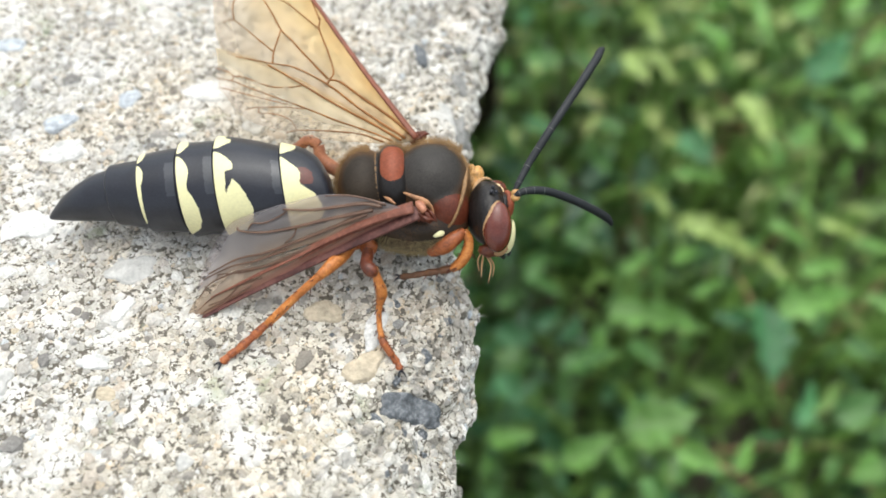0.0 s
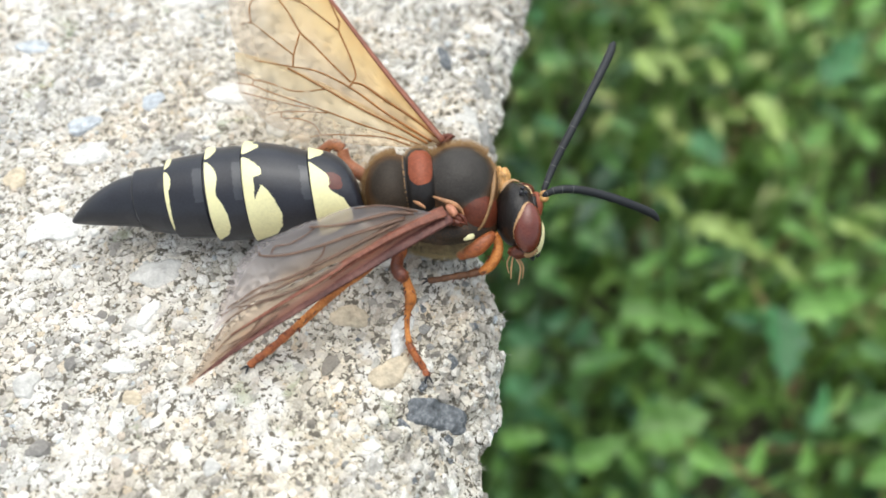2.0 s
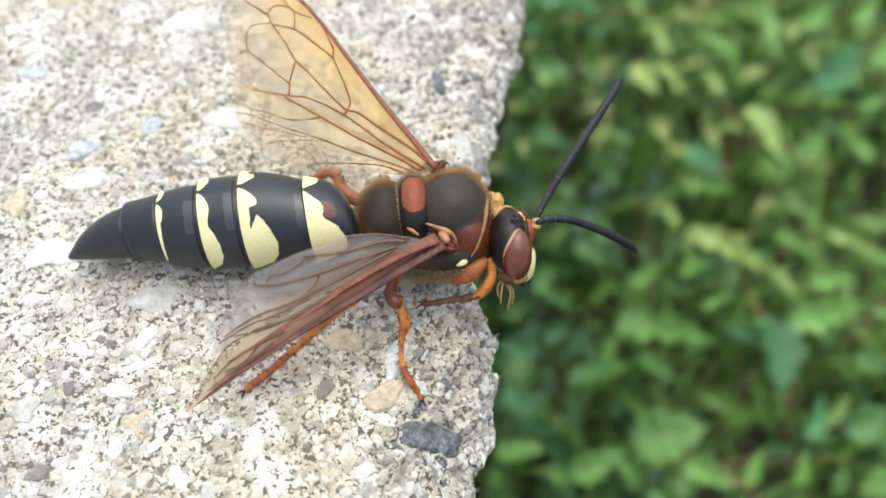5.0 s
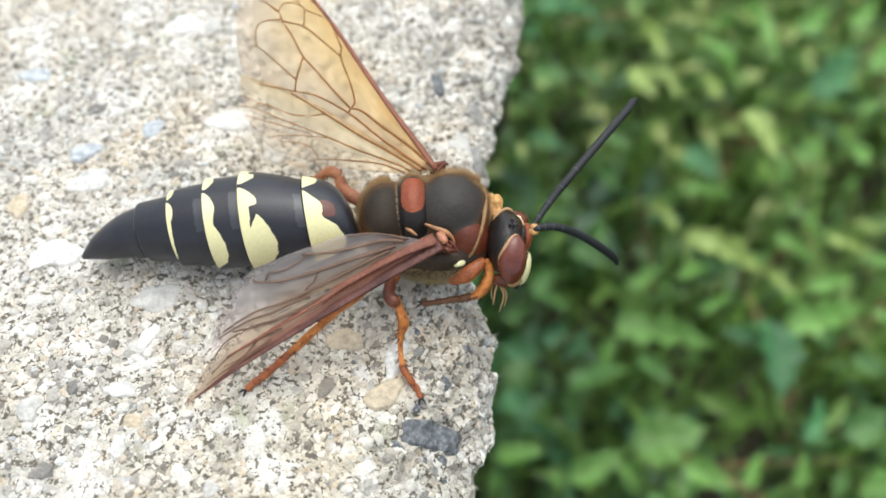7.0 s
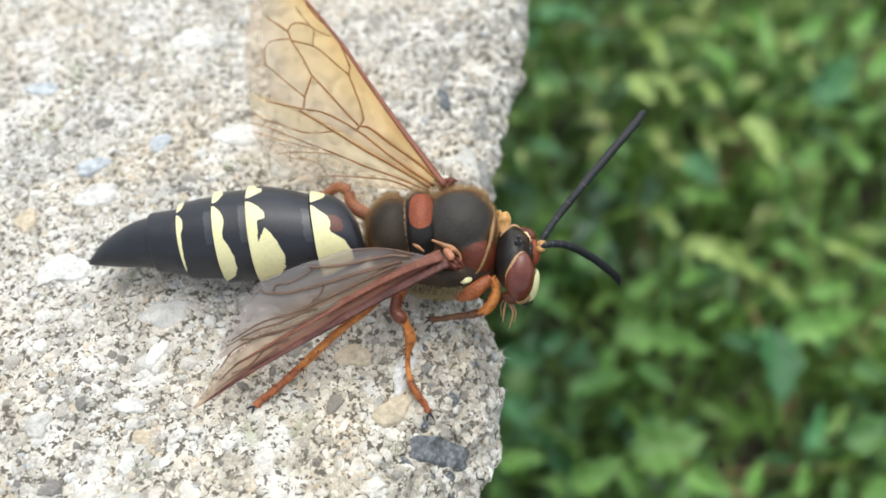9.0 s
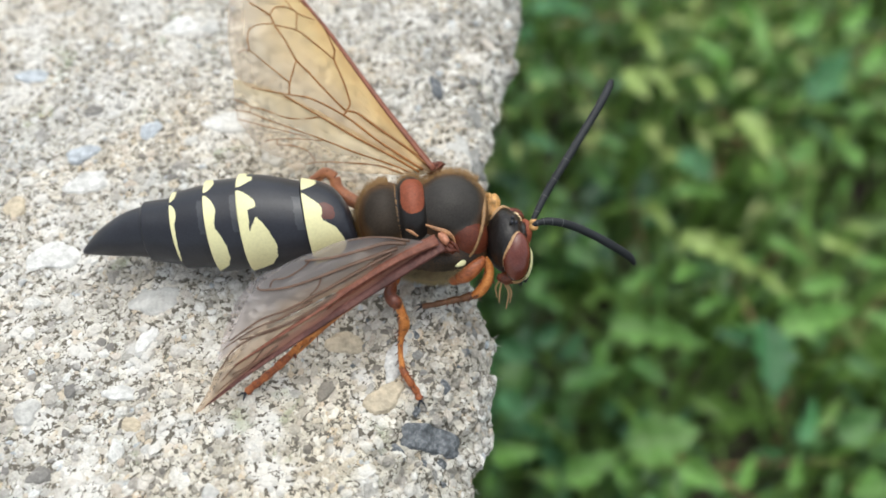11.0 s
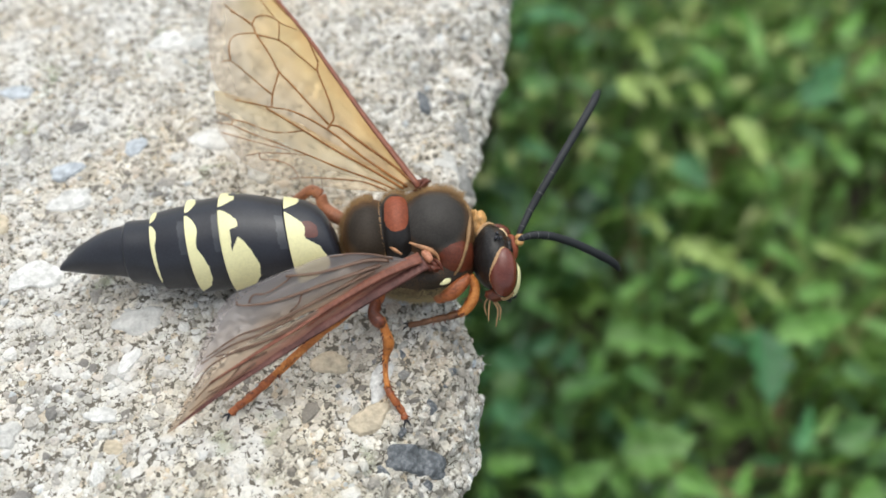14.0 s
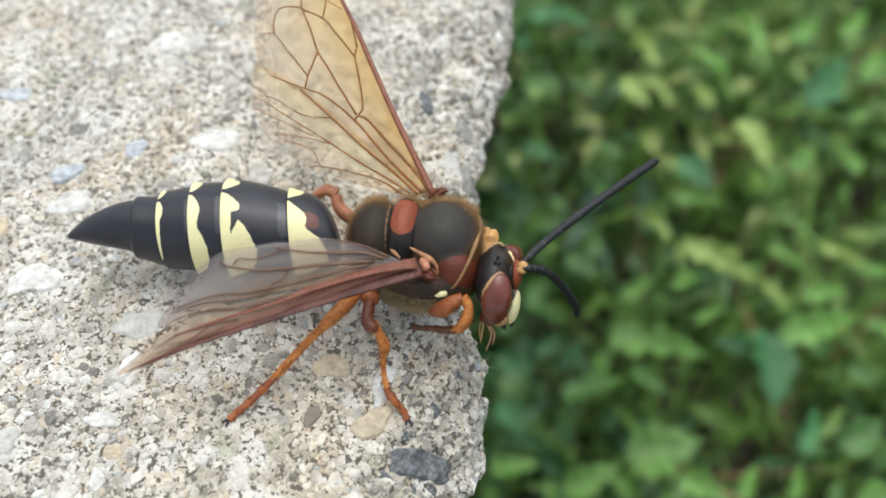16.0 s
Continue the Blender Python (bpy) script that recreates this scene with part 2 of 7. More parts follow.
BACK = surface("dark_back_cuticle", (0.031, 0.027, 0.023), 0.46, 7000, 330, 0.5, 0.4, 0.00006, spec=0.25, rim=((2.72, -0.09, 9.30), 2.4, 4.0, (0.105, 0.048, 0.017)))
REAR = surface("dark_rear_cuticle", (0.029, 0.021, 0.014), 0.5, 7000, 330, 0.5, 0.4, 0.00006, spec=0.18, rim=((-2.42, -0.57, 8.60), 2.0, 3.6, (0.115, 0.055, 0.020)))
ANTENNA = surface("dull_black_antenna_cuticle", (0.014, 0.016, 0.018), 0.5, 9000, 600, 0.4, 0.35, 0.00004, spec=0.3)
VEIN = surface("brown_wing_vein", (0.185, 0.072, 0.015), 0.4, 3000, 400, 0.4, 0, spec=0.25)
VEIN_RUST = surface("rusty_wing_vein", (0.185, 0.068, 0.044), 0.45, 3000, 500, 0.5, 0.4, 0.00006, spec=0.22, hue=(0.27, 0.115, 0.075))
VEIN_DARK = surface("purple_brown_wing_vein", (0.092, 0.036, 0.030), 0.45, 3000, 400, 0.5, 0.4, 0.00006, spec=0.22, hue=(0.16, 0.072, 0.056))
VEIN_EDGE = surface("red_brown_wing_edge", (0.17, 0.048, 0.022), 0.42, 3000, 500, 0.4, 0.2, 0.00004, spec=0.4)
VEIN_SMOKE = surface("smoky_brown_wing_vein", (0.100, 0.050, 0.028), 0.5, 3000, 400, 0.35, 0)
WING_L = membrane("amber_wing_membrane", [(0.0, (0.82, 0.56, 0.26)), (0.16, (0.87, 0.68, 0.38)), (0.36, (0.87, 0.72, 0.49)), (0.62, (0.84, 0.74, 0.59)), (1.0, (0.81, 0.73, 0.65))], [(0.0, 0.60), (0.35, 0.70), (1.0, 0.78)], root=(0.76, 0.46, 0.18))
WING_LH = membrane("pale_amber_wing_membrane", [(0.0, (0.88, 0.75, 0.50)), (0.4, (0.87, 0.78, 0.62)), (1.0, (0.84, 0.78, 0.72))], [(0.0, 0.68), (0.5, 0.76), (1.0, 0.82)], root=(0.82, 0.62, 0.36))
WING_R = membrane("smoky_purple_wing_membrane", [(0.0, (0.26, 0.11, 0.085)), (0.14, (0.42, 0.22, 0.16)), (0.24, (0.44, 0.25, 0.19)), (0.34, (0.60, 0.43, 0.32)), (0.5, (0.68, 0.54, 0.42)), (0.75, (0.70, 0.58, 0.47)), (1.0, (0.70, 0.60, 0.51))], [(0.0, 0.18), (0.25, 0.42), (0.42, 0.64), (0.8, 0.70), (1.0, 0.82)], 0.42)
WING_RH = membrane("smoky_clear_wing_membrane", [(0.0, (0.58, 0.41, 0.29)), (0.16, (0.70, 0.58, 0.49)), (0.4, (0.73, 0.66, 0.63)), (1.0, (0.78, 0.73, 0.74))], [(0.0, 0.60), (0.2, 0.70), (0.78, 0.74), (1.0, 0.90)], 0.38)
CEMENT = mineral("weathered_cement", [(0.0, (0.568, 0.540, 0.477)), (0.22, (0.482, 0.452, 0.389)), (0.38, (0.654, 0.633, 0.572)), (0.52, (0.516, 0.472, 0.397)), (0.64, (0.412, 0.388, 0.341)), (0.76, (0.602, 0.565, 0.493)), (0.88, (0.292, 0.274, 0.239)), (0.94, (0.535, 0.456, 0.350))], False, (0.121, 0.106, 0.082))
SAND = mineral("mixed_sand_grains", [(0.0, (0.620, 0.595, 0.545)), (0.16, (0.500, 0.470, 0.420)), (0.30, (0.690, 0.675, 0.635)), (0.45, (0.440, 0.412, 0.368)), (0.56, (0.590, 0.560, 0.515)), (0.68, (0.350, 0.328, 0.298)), (0.78, (0.535, 0.485, 0.425)), (0.86, (0.225, 0.210, 0.190)), (0.94, (0.545, 0.470, 0.385)), (0.97, (0.440, 0.465, 0.480))], True, None)
STONES = {
    "white": surface("white_quartz_stone", (0.60, 0.59, 0.56), 0.85, 2600, 900, 0.4, 0.9, 0.00016),
    "tan": surface("tan_stone", (0.50, 0.425, 0.31), 0.8, 2600, 900, 0.35, 0.9, 0.00016),
    "blue": surface("blue_grey_stone", (0.42, 0.45, 0.48), 0.75, 2600, 900, 0.4, 0.9, 0.00016, hue=(0.62, 0.66, 0.68)),
    "dark": surface("dark_slate_stone", (0.110, 0.120, 0.130), 0.75, 2600, 1500, 0.7, 0.9, 0.0002, hue=(0.30, 0.31, 0.32)),
    "dim": surface("dim_grey_stone", (0.25, 0.245, 0.23), 0.8, 2600, 800, 0.45, 0.9, 0.00016),
    "grey": surface("grey_stone", (0.37, 0.355, 0.32), 0.8, 2600, 800, 0.35, 0.9, 0.00016),
    "pale": surface("pale_grey_stone", (0.48, 0.47, 0.44), 0.85, 2600, 800, 0.3, 0.9, 0.00016),
}
FIBRE = surface("pale_grey_thread", (0.55, 0.54, 0.48), 0.7, 3000, 500, 0.2, 0)
LEAVES = [
    surface("mid_green_leaf", (0.084, 0.185, 0.048), 0.34, 220, 30, 0.35, 0.25, 0.0005, island=0.6, trans=0.3),
    surface("bright_green_leaf", (0.195, 0.340, 0.078), 0.34, 220, 30, 0.3, 0.25, 0.0005, island=0.45, trans=0.35),
    surface("blue_green_leaf", (0.055, 0.150, 0.062), 0.34, 220, 30, 0.35, 0.25, 0.0005, island=0.5, trans=0.25),
    surface("yellow_green_leaf", (0.40, 0.48, 0.17), 0.4, 220, 30, 0.3, 0.25, 0.0005, island=0.3, trans=0.3),
]
BROAD = [
    surface("mid_green_broad_leaf", (0.082, 0.205, 0.046), 0.4, 160, 60, 0.45, 0.25, 0.0005, island=0.15, trans=0.3),
    surface("bright_green_broad_leaf", (0.165, 0.345, 0.075), 0.4, 160, 60, 0.4, 0.25, 0.0005, island=0.15, trans=0.35),
    surface("blue_green_broad_leaf", (0.055, 0.185, 0.062), 0.5, 160, 60, 0.45, 0.25, 0.0005, island=0.2, trans=0.25),
    surface("yellow_green_broad_leaf", (0.33, 0.45, 0.13), 0.42, 160, 60, 0.4, 0.25, 0.0005, island=0.15, trans=0.3),
]
TURF = surface("weedy_turf_and_soil", (0.044, 0.034, 0.024), 0.95, 160, 5, 0.45, 0.8, 0.004, hue=(0.040, 0.065, 0.018))
GRASS = surface("grass_blade", (0.150, 0.270, 0.055), 0.5, 300, 25, 0.3, 0.1, 0.0003, island=0.5, trans=0.3)
STRAW = surface("dry_brown_stalk", (0.26, 0.15, 0.08), 0.7, 300, 40, 0.3, 0.1, 0.0003, island=0.3)
STEM = surface("green_stem", (0.09, 0.16, 0.045), 0.55, 300, 40, 0.3, 0.1, 0.0003)


# ---- mesh helpers (lengths of the small things in millimetres) ----
def part(name, bm, material, parent=None, label="", at=(0, 0, 0), smooth=True):
    """Links a bmesh as one mesh object, its origin at a place in its parent's space (mm)."""
    me = bpy.data.meshes.new(name)
    bmesh.ops.recalc_face_normals(bm, faces=bm.faces)
    bm.to_mesh(me)
    bm.free()
    return linked(name, me, material, parent, label, at, smooth)


def linked(name, me, material, parent=None, label="", at=(0, 0, 0), smooth=True):
    for m in material if isinstance(material, (list, tuple)) else [material]:
        me.materials.append(m)
    if smooth:
        me.polygons.foreach_set("use_smooth", [True] * len(me.polygons))
    ob = new(name, me)
    ob.parent = parent
    ob.location = Vector(at) * MM
    if label:
        tagged(ob, label)
    return ob


def blob(bm, centre, radii, turn=(0, 0, 0), rough=0.0, power=2.0, seed=0, u=28, v=18):
    """A rounded closed form; power above 2 makes it boxier. Centre and radii in mm, turn in degrees."""
    rot = Euler([radians(a) for a in turn]).to_matrix()
    made = bmesh.ops.create_uvsphere(bm, u_segments=u, v_segments=v, radius=1)["verts"]
    for vert in made:
        d = vert.co.normalized()
        k = (abs(d.x) ** power + abs(d.y) ** power + abs(d.z) ** power) ** (-1 / power)
        if rough:
            k *= 1 + rough * noise.noise(d * 2.2 + Vector((seed * 7.1, seed * 3.3, seed)))
        p = Vector((d.x * k * radii[0], d.y * k * radii[1], d.z * k * radii[2]))
        vert.co = (rot @ p + Vector(centre)) * MM
    return made


def smooth_path(points, steps=6):
    """Points (with any further values) joined by a Catmull-Rom curve."""
    pts = [np.array(p, float) for p in points]
    pts = [2 * pts[0] - pts[1]] + pts + [2 * pts[-1] - pts[-2]]
    out = []
    for a, b, c, d in zip(pts, pts[1:], pts[2:], pts[3:]):
        for k in range(steps):
            s = k / steps
            out.append(0.5 * (2 * b + (c - a) * s + (2 * a - 5 * b + 4 * c - d) * s * s + (3 * b - a - 3 * c + d) * s ** 3))
    return out + [pts[-2]]


def tube(bm, points, sides=10, steps=6, knobs=0.0, flat=1.0):
    """A tapered tube along points (x, y, z, radius) in mm; knobs swells it at even rings."""
    path = smooth_path(points, steps)
    rings, up = [], Vector((0, 0, 1))
    for i, p in enumerate(path):
        way = Vector(path[min(i + 1, len(path) - 1)][:3]) - Vector(path[max(i - 1, 0)][:3])
        way.normalize()
        side = way.cross(up if abs(way.z) < 0.95 else Vector((0, 1, 0))).normalized()
        top = side.cross(way)
        r = p[3] * (1 + (knobs if knobs and i % 3 == 0 else 0))
        rings.append([bm.verts.new((Vector(p[:3]) + (side * math.cos(a) + top * math.sin(a) * flat) * r) * MM) for a in (2 * math.pi * k / sides for k in range(sides))])
    for a, b in zip(rings, rings[1:]):
        for k in range(sides):
            bm.faces.new((a[k], a[(k + 1) % sides], b[(k + 1) % sides], b[k]))
    bm.faces.new(rings[0][::-1])
    bm.faces.new(rings[-1])


def merged(name, verts, faces, material, parent=None, label="", smooth=False):
    me = bpy.data.meshes.new(name)
    me.from_pydata(verts, [], faces)
    me.update()
    return linked(name, me, material, parent, label, (0, 0, 0), smooth)


# ---- the concrete block ----
EDGE_Y = (-200.00, -17.31, -13.40, -10.36, -7.18, -3.25, 0.32, 3.45, 8.76, 14.50, 17.54, 21.53, 27.92, 33.89, 40.83, 45.07, 300.00)
EDGE_X = (0.97, 2.47, 3.12, 4.28, 5.24, 4.26, 3.22, 2.59, 2.86, 4.14, 4.34, 4.70, 6.04, 7.99, 9.69, 10.28, 35.28)


def hash2(i, j, s):
    v = np.sin(i * 127.1 + j * 311.7 + s * 74.7) * 43758.5453
    return v - np.floor(v)


def grain_noise(x, y, size, s=0):
    """Smooth noise of -1 to 1 over a plane, with features of the given size in mm."""
    x, y = np.asarray(x) / size, np.asarray(y) / size
    i, j = np.floor(x), np.floor(y)
    f, g = x - i, y - j
    f, g = f * f * (3 - 2 * f), g * g * (3 - 2 * g)
    a, b = hash2(i, j, s), hash2(i + 1, j, s)
    c, d = hash2(i, j + 1, s), hash2(i + 1, j + 1, s)
    return 2 * ((a * (1 - f) + b * f) * (1 - g) + (c * (1 - f) + d * f) * g) - 1


def edge_x(y):
    return np.interp(y, EDGE_Y, EDGE_X) + 0.40 * grain_noise(y, y * 0, 2.6, 5) + 0.25 * grain_noise(y, y * 0, 0.9, 6)


def round_r(y):
    return np.interp(y, (-30, -14, -8, 0, 8, 60), (11.0, 9.5, 6.5, 4.5, 3.6, 3.8))


def block_at(u, y, relief=1.0):
    """Place and slope of the block's skin: u runs over the top towards the worn edge, round it and down its side (mm, 0 where the rounding begins)."""
    u, y = np.asarray(u, float), np.asarray(y, float)
    r, e = round_r(y), edge_x(y)
    a = np.clip(u / r, 0, math.pi / 2)
    low = np.maximum(u - r * math.pi / 2, 0)
    x = e - r + np.where(u < 0, u, r * np.sin(a)) - 0.3 * np.minimum(low, 60)
    z = -r * (1 - np.cos(a)) - low
    k = np.exp(-np.minimum(low, 60) / 40)
    lump = 0.45 * grain_noise(u, y, 7.5, 1) + 0.36 * grain_noise(u, y, 3.1, 2) + 0.23 * grain_noise(u, y, 1.3, 3) + 0.13 * grain_noise(u, y, 0.55, 4)
    worn = np.clip((u + 4) / 8, 0, 1)
    worn = np.maximum(worn, np.clip((u + 11) / 10, 0, 1) * np.clip((y - 13) / 6, 0, 1))
    lump = lump * (0.5 + np.where(y > 8, 1.8, np.where(y < 0, 1.6, 1.25)) * worn)
    pits = np.clip(grain_noise(u, y, 1.15, 9) - 0.5, 0, 1) * (0.5 + 0.9 * worn) + np.clip(grain_noise(u, y, 2.3, 11) - 0.6, 0, 1) * 2.2 * worn
    lump = (lump - pits) * relief
    lump = lump - 1.9 * np.exp(-((x + 0.2) ** 2 + (y + 12.7) ** 2) / 20)
    lump = lump - 0.9 * np.exp(-((x - 2.9) ** 2 + (y - 28.0) ** 2) / 2.2) - 0.9 * np.exp(-(((x + 0.3) / 0.7) ** 2 + ((y - 25.5) / 1.9) ** 2))
    return np.stack([x + np.sin(a) * lump, y, z + np.cos(a) * lump], -1), np.stack([np.sin(a), a * 0, np.cos(a)], -1)


def u_of(x, y):
    """The skin's u under a place x, y of the plan."""
    r = round_r(y)
    s = x - (edge_x(y) - r)
    return s if s < 0 else float(r * math.asin(min(s / r, 1)))


def stretched(low, high, step, far_low, far_high, growth=1.35):
    mid = list(np.arange(low, high, step))
    out, p, d = [], high, step
    while p < far_high:
        out.append(p)
        d *= growth
        p += d
    out.append(far_high)
    back, p, d = [], low, step
    while True:
        d *= growth
        p -= d
        if p <= far_low:
            break
        back.append(p)
    return np.array([far_low] + back[::-1] + mid + out)


def concrete_block():
    us, ys = stretched(-58, 20, 0.25, -260, 310), stretched(-26, 62, 0.28, -180, 260)
    u, y = np.meshgrid(us, ys)
    p, _ = block_at(u, y)
    nu, ny = len(us), len(ys)
    i = np.arange(nu * ny).reshape(ny, nu)
    quads = np.stack([i[:-1, :-1], i[:-1, 1:], i[1:, 1:], i[1:, :-1]], -1).reshape(-1, 4)
    verts = p.reshape(-1, 3) * MM
    faces = quads.tolist()
    # close the far sides down to the ground
    base = -0.302
    n = len(verts)
    rim = list(i[0, :]) + list(i[1:, -1]) + list(i[-1, -2::-1]) + list(i[-2:0:-1, 0])
    foot = [(verts[k][0], verts[k][1], base) for k in rim]
    for k in range(len(rim)):
        j = (k + 1) % len(rim)
        faces.append((int(rim[k]), n + k, n + j, int(rim[j])))
    block = merged("concrete_block", verts.tolist() + foot, faces, CEMENT, smooth=True)
    return tagged(block, "weathered grey concrete block with exposed sand and a chipped edge", "concrete block")


BLOCK = concrete_block()


def rock(seed, subdiv=1, squash=0.7, cut=0.3, boxy=2.0):
    """A unit stone, angular and uneven, as vertices and triangles."""
    rng = random.Random(seed)
    bm = bmesh.new()
    bmesh.ops.create_icosphere(bm, subdivisions=subdiv, radius=1)
    planes = [(Vector((rng.uniform(-1, 1), rng.uniform(-1, 1), rng.uniform(-0.3, 1))).normalized(), rng.uniform(1 - cut, 0.95)) for _ in range(7)]
    for v in bm.verts:
        d = v.co.normalized()
        k = (abs(d.x) ** boxy + abs(d.y) ** boxy + abs(d.z) ** boxy) ** (-1 / boxy) + 0.22 * noise.noise(d * 1.7 + Vector((seed, 2.3 * seed, 0)))
        for n, off in planes:
            dot = d.dot(n)
            if dot > 0.2:
                k = min(k, off / dot)
        k *= 1 + (0.10 * noise.noise(d * 5.5 + Vector((0, seed, 0))) if subdiv > 1 else 0)
        v.co = Vector((d.x * k, d.y * k, d.z * k * squash))
    out = [tuple(v.co) for v in bm.verts], [tuple(v.index for v in f.verts) for f in bm.faces]
    bm.free()
    return out


# stones that stand out in the face: x, y, half length, half width, turn, colour
STONE_PLACES = (
    (-4.8, -10.2, 2.0, 1.05, 40, "tan"),
    (-0.35, -12.85, 2.95, 1.2, 2, "dark"),
    (-35.6, 15.7, 1.7, 1.0, 20, "blue"),
    (-29.4, 18.7, 1.35, 1.1, 60, "blue"),
    (-25.0, -5.2, 1.4, 0.65, 60, "white"),
    (-24.9, -1.4, 2.4, 1.4, 10, "pale"),
    (-24.5, -12.7, 1.2, 0.8, -10, "tan"),
    (-8.3, -5.4, 1.7, 1.1, 0, "tan"),
    (-35.1, 3.3, 2.5, 1.6, 10, "white"),
    (-34.1, 11.9, 2.2, 1.4, 20, "white"),
    (-21.6, 19.7, 2.6, 1.6, 0, "white"),
    (-29.1, 34.4, 2.1, 1.6, 30, "white"),
    (-17.6, 11.2, 1.5, 0.9, 10, "blue"),
    # the next two stones paint the dark of a hollow and a crack
    (2.6, 27.0, 1.5, 1.3, 0, "dim"),
    (-0.6, 24.9, 0.75, 2.0, 5, "dark"),
    (0.6, 16.5, 2.9, 2.2, -40, "pale"),
    (1.0, 38.0, 1.5, 1.0, 0, "dim"),
    (6.8, 37.6, 1.1, 1.9, 0, "dim"),
    (3.5, 15.5, 0.9, 2.0, 0, "dim"),
    (3.3, 21.3, 0.8, 1.3, 20, "dim"),
    (-5.0, 33.4, 1.0, 0.8, 0, "dim"),
    (-2.4, 29.0, 0.9, 0.7, 0, "grey"),
    (1.0, 30.0, 0.8, 0.6, 0, "dim"),
    (-11.9, -9.9, 1.1, 0.65, -15, "grey"),
    (-26.2, -6.7, 0.9, 0.55, 0, "grey"),
    (-26.2, -10.0, 1.4, 0.7, 0, "white"),
    (-17.5, -18.2, 1.2, 0.9, 0, "pale"),
    (-4.0, -7.0, 0.8, 2.0, -15, "white"),
    (4.2, -3.3, 0.6, 0.9, 0, "blue"),
    (-43.4, 26.3, 1.8, 1.1, 0, "blue"),
    (-5.5, -17.7, 1.0, 1.0, 0, "grey"),
    (-24.7, -17.5, 1.1, 0.7, 0, "pale"),
    (-6.0, -9.2, 0.5, 1.0, -30, "grey"),
)


def on_stone(x, y):
    for sx, sy, a, b, turn, _ in STONE_PLACES:
        c, s = math.cos(radians(turn)), math.sin(radians(turn))
        p, q = (x - sx) * c + (y - sy) * s, (y - sy) * c - (x - sx) * s
        if (p / a) ** 2 + (q / b) ** 2 < (0.95 if max(a, b) > 1.2 else 0.2):
            return True
    return False


def sand_grains():
    rng = np.random.default_rng(4)
    shapes = [rock(s, 1, 0.62, 0.55) for s in range(12)]
    verts, faces, n = [], [], 0
    count = 36000
    us, ys = rng.uniform(-58, 22, count), rng.uniform(-26, 62, count)
    size = np.clip(rng.lognormal(-1.42, 0.56, count), 0.10, 1.0)
    p, nor = block_at(us, ys)
    for k in range(count):
        if on_stone(p[k, 0], p[k, 1]):
            continue
        v, f = shapes[k % 12]
        a = np.array(v) * size[k] * np.array([rng.uniform(0.8, 1.6), 1, 1])
        t = rng.uniform(0, 6.283)
        c, s = math.cos(t), math.sin(t)
        a = np.stack([a[:, 0] * c - a[:, 1] * s, a[:, 0] * s + a[:, 1] * c, a[:, 2]], 1)
        nx, nz = nor[k, 0], nor[k, 2]
        a = np.stack([a[:, 0] * nz + a[:, 2] * nx, a[:, 1], -a[:, 0] * nx + a[:, 2] * nz], 1)
        a += p[k] - nor[k] * size[k] * rng.uniform(-0.05, 0.5)
        verts += (a * MM).tolist()
        faces += [(x + n, y + n, z + n) for x, y, z in f]
        n += len(v)
    tagged(merged("sand", verts, faces, SAND, BLOCK), "pale mixed sand grains set in cement", kind="stuff")


sand_grains()
STONE_MESHES = {}


def cap_stone(x, y, a, b, turn, colour, seed):
    """A larger stone laid bare at the block's face: a worn cap that follows the skin, its rim sunk in the cement."""
    c, s = math.cos(radians(turn)), math.sin(radians(turn))
    rings, sides = 9, 40
    verts, faces = [], []
    corners = random.Random(seed).uniform(0, 6.283)
    for i in range(rings + 1):
        r = i / rings
        for j in range(sides):
            t = 2 * math.pi * j / sides
            out = 1 + 0.10 * math.cos(3 * t + corners) + 0.06 * math.cos(5 * t - corners) + 0.13 * noise.noise(Vector((math.cos(t) * 2.5, math.sin(t) * 3.5, seed * 3.7)))
            if colour == "dark":
                # a split slab with squarer corners
                out = (0.93 + 0.3 * (out - 1)) * (abs(math.cos(t)) ** 5 + abs(math.sin(t)) ** 5) ** -0.2
            p, q = a * r * out * math.cos(t), b * r * out * math.sin(t)
            px, py = x + p * c - q * s, y + p * s + q * c
            at, n = block_at(u_of(px, py), py, 0.45)
            high = (0.42 if colour == "dark" else 0.16) + 0.10 * b * (1 - r * r) + 0.12 * noise.noise(Vector((p * 1.1, q * 1.1, seed))) + 0.05 * noise.noise(Vector((p * 4, q * 4, seed))) - (0.5 if i == rings else 0)
            verts.append(tuple((Vector(at) + Vector(n) * high) * MM))
    for i in range(rings):
        for j in range(sides):
            k = (j + 1) % sides
            faces.append((i * sides + j, (i + 1) * sides + j, (i + 1) * sides + k, i * sides + k))
    return merged("stone", verts, faces, STONES[colour], BLOCK, "", True)


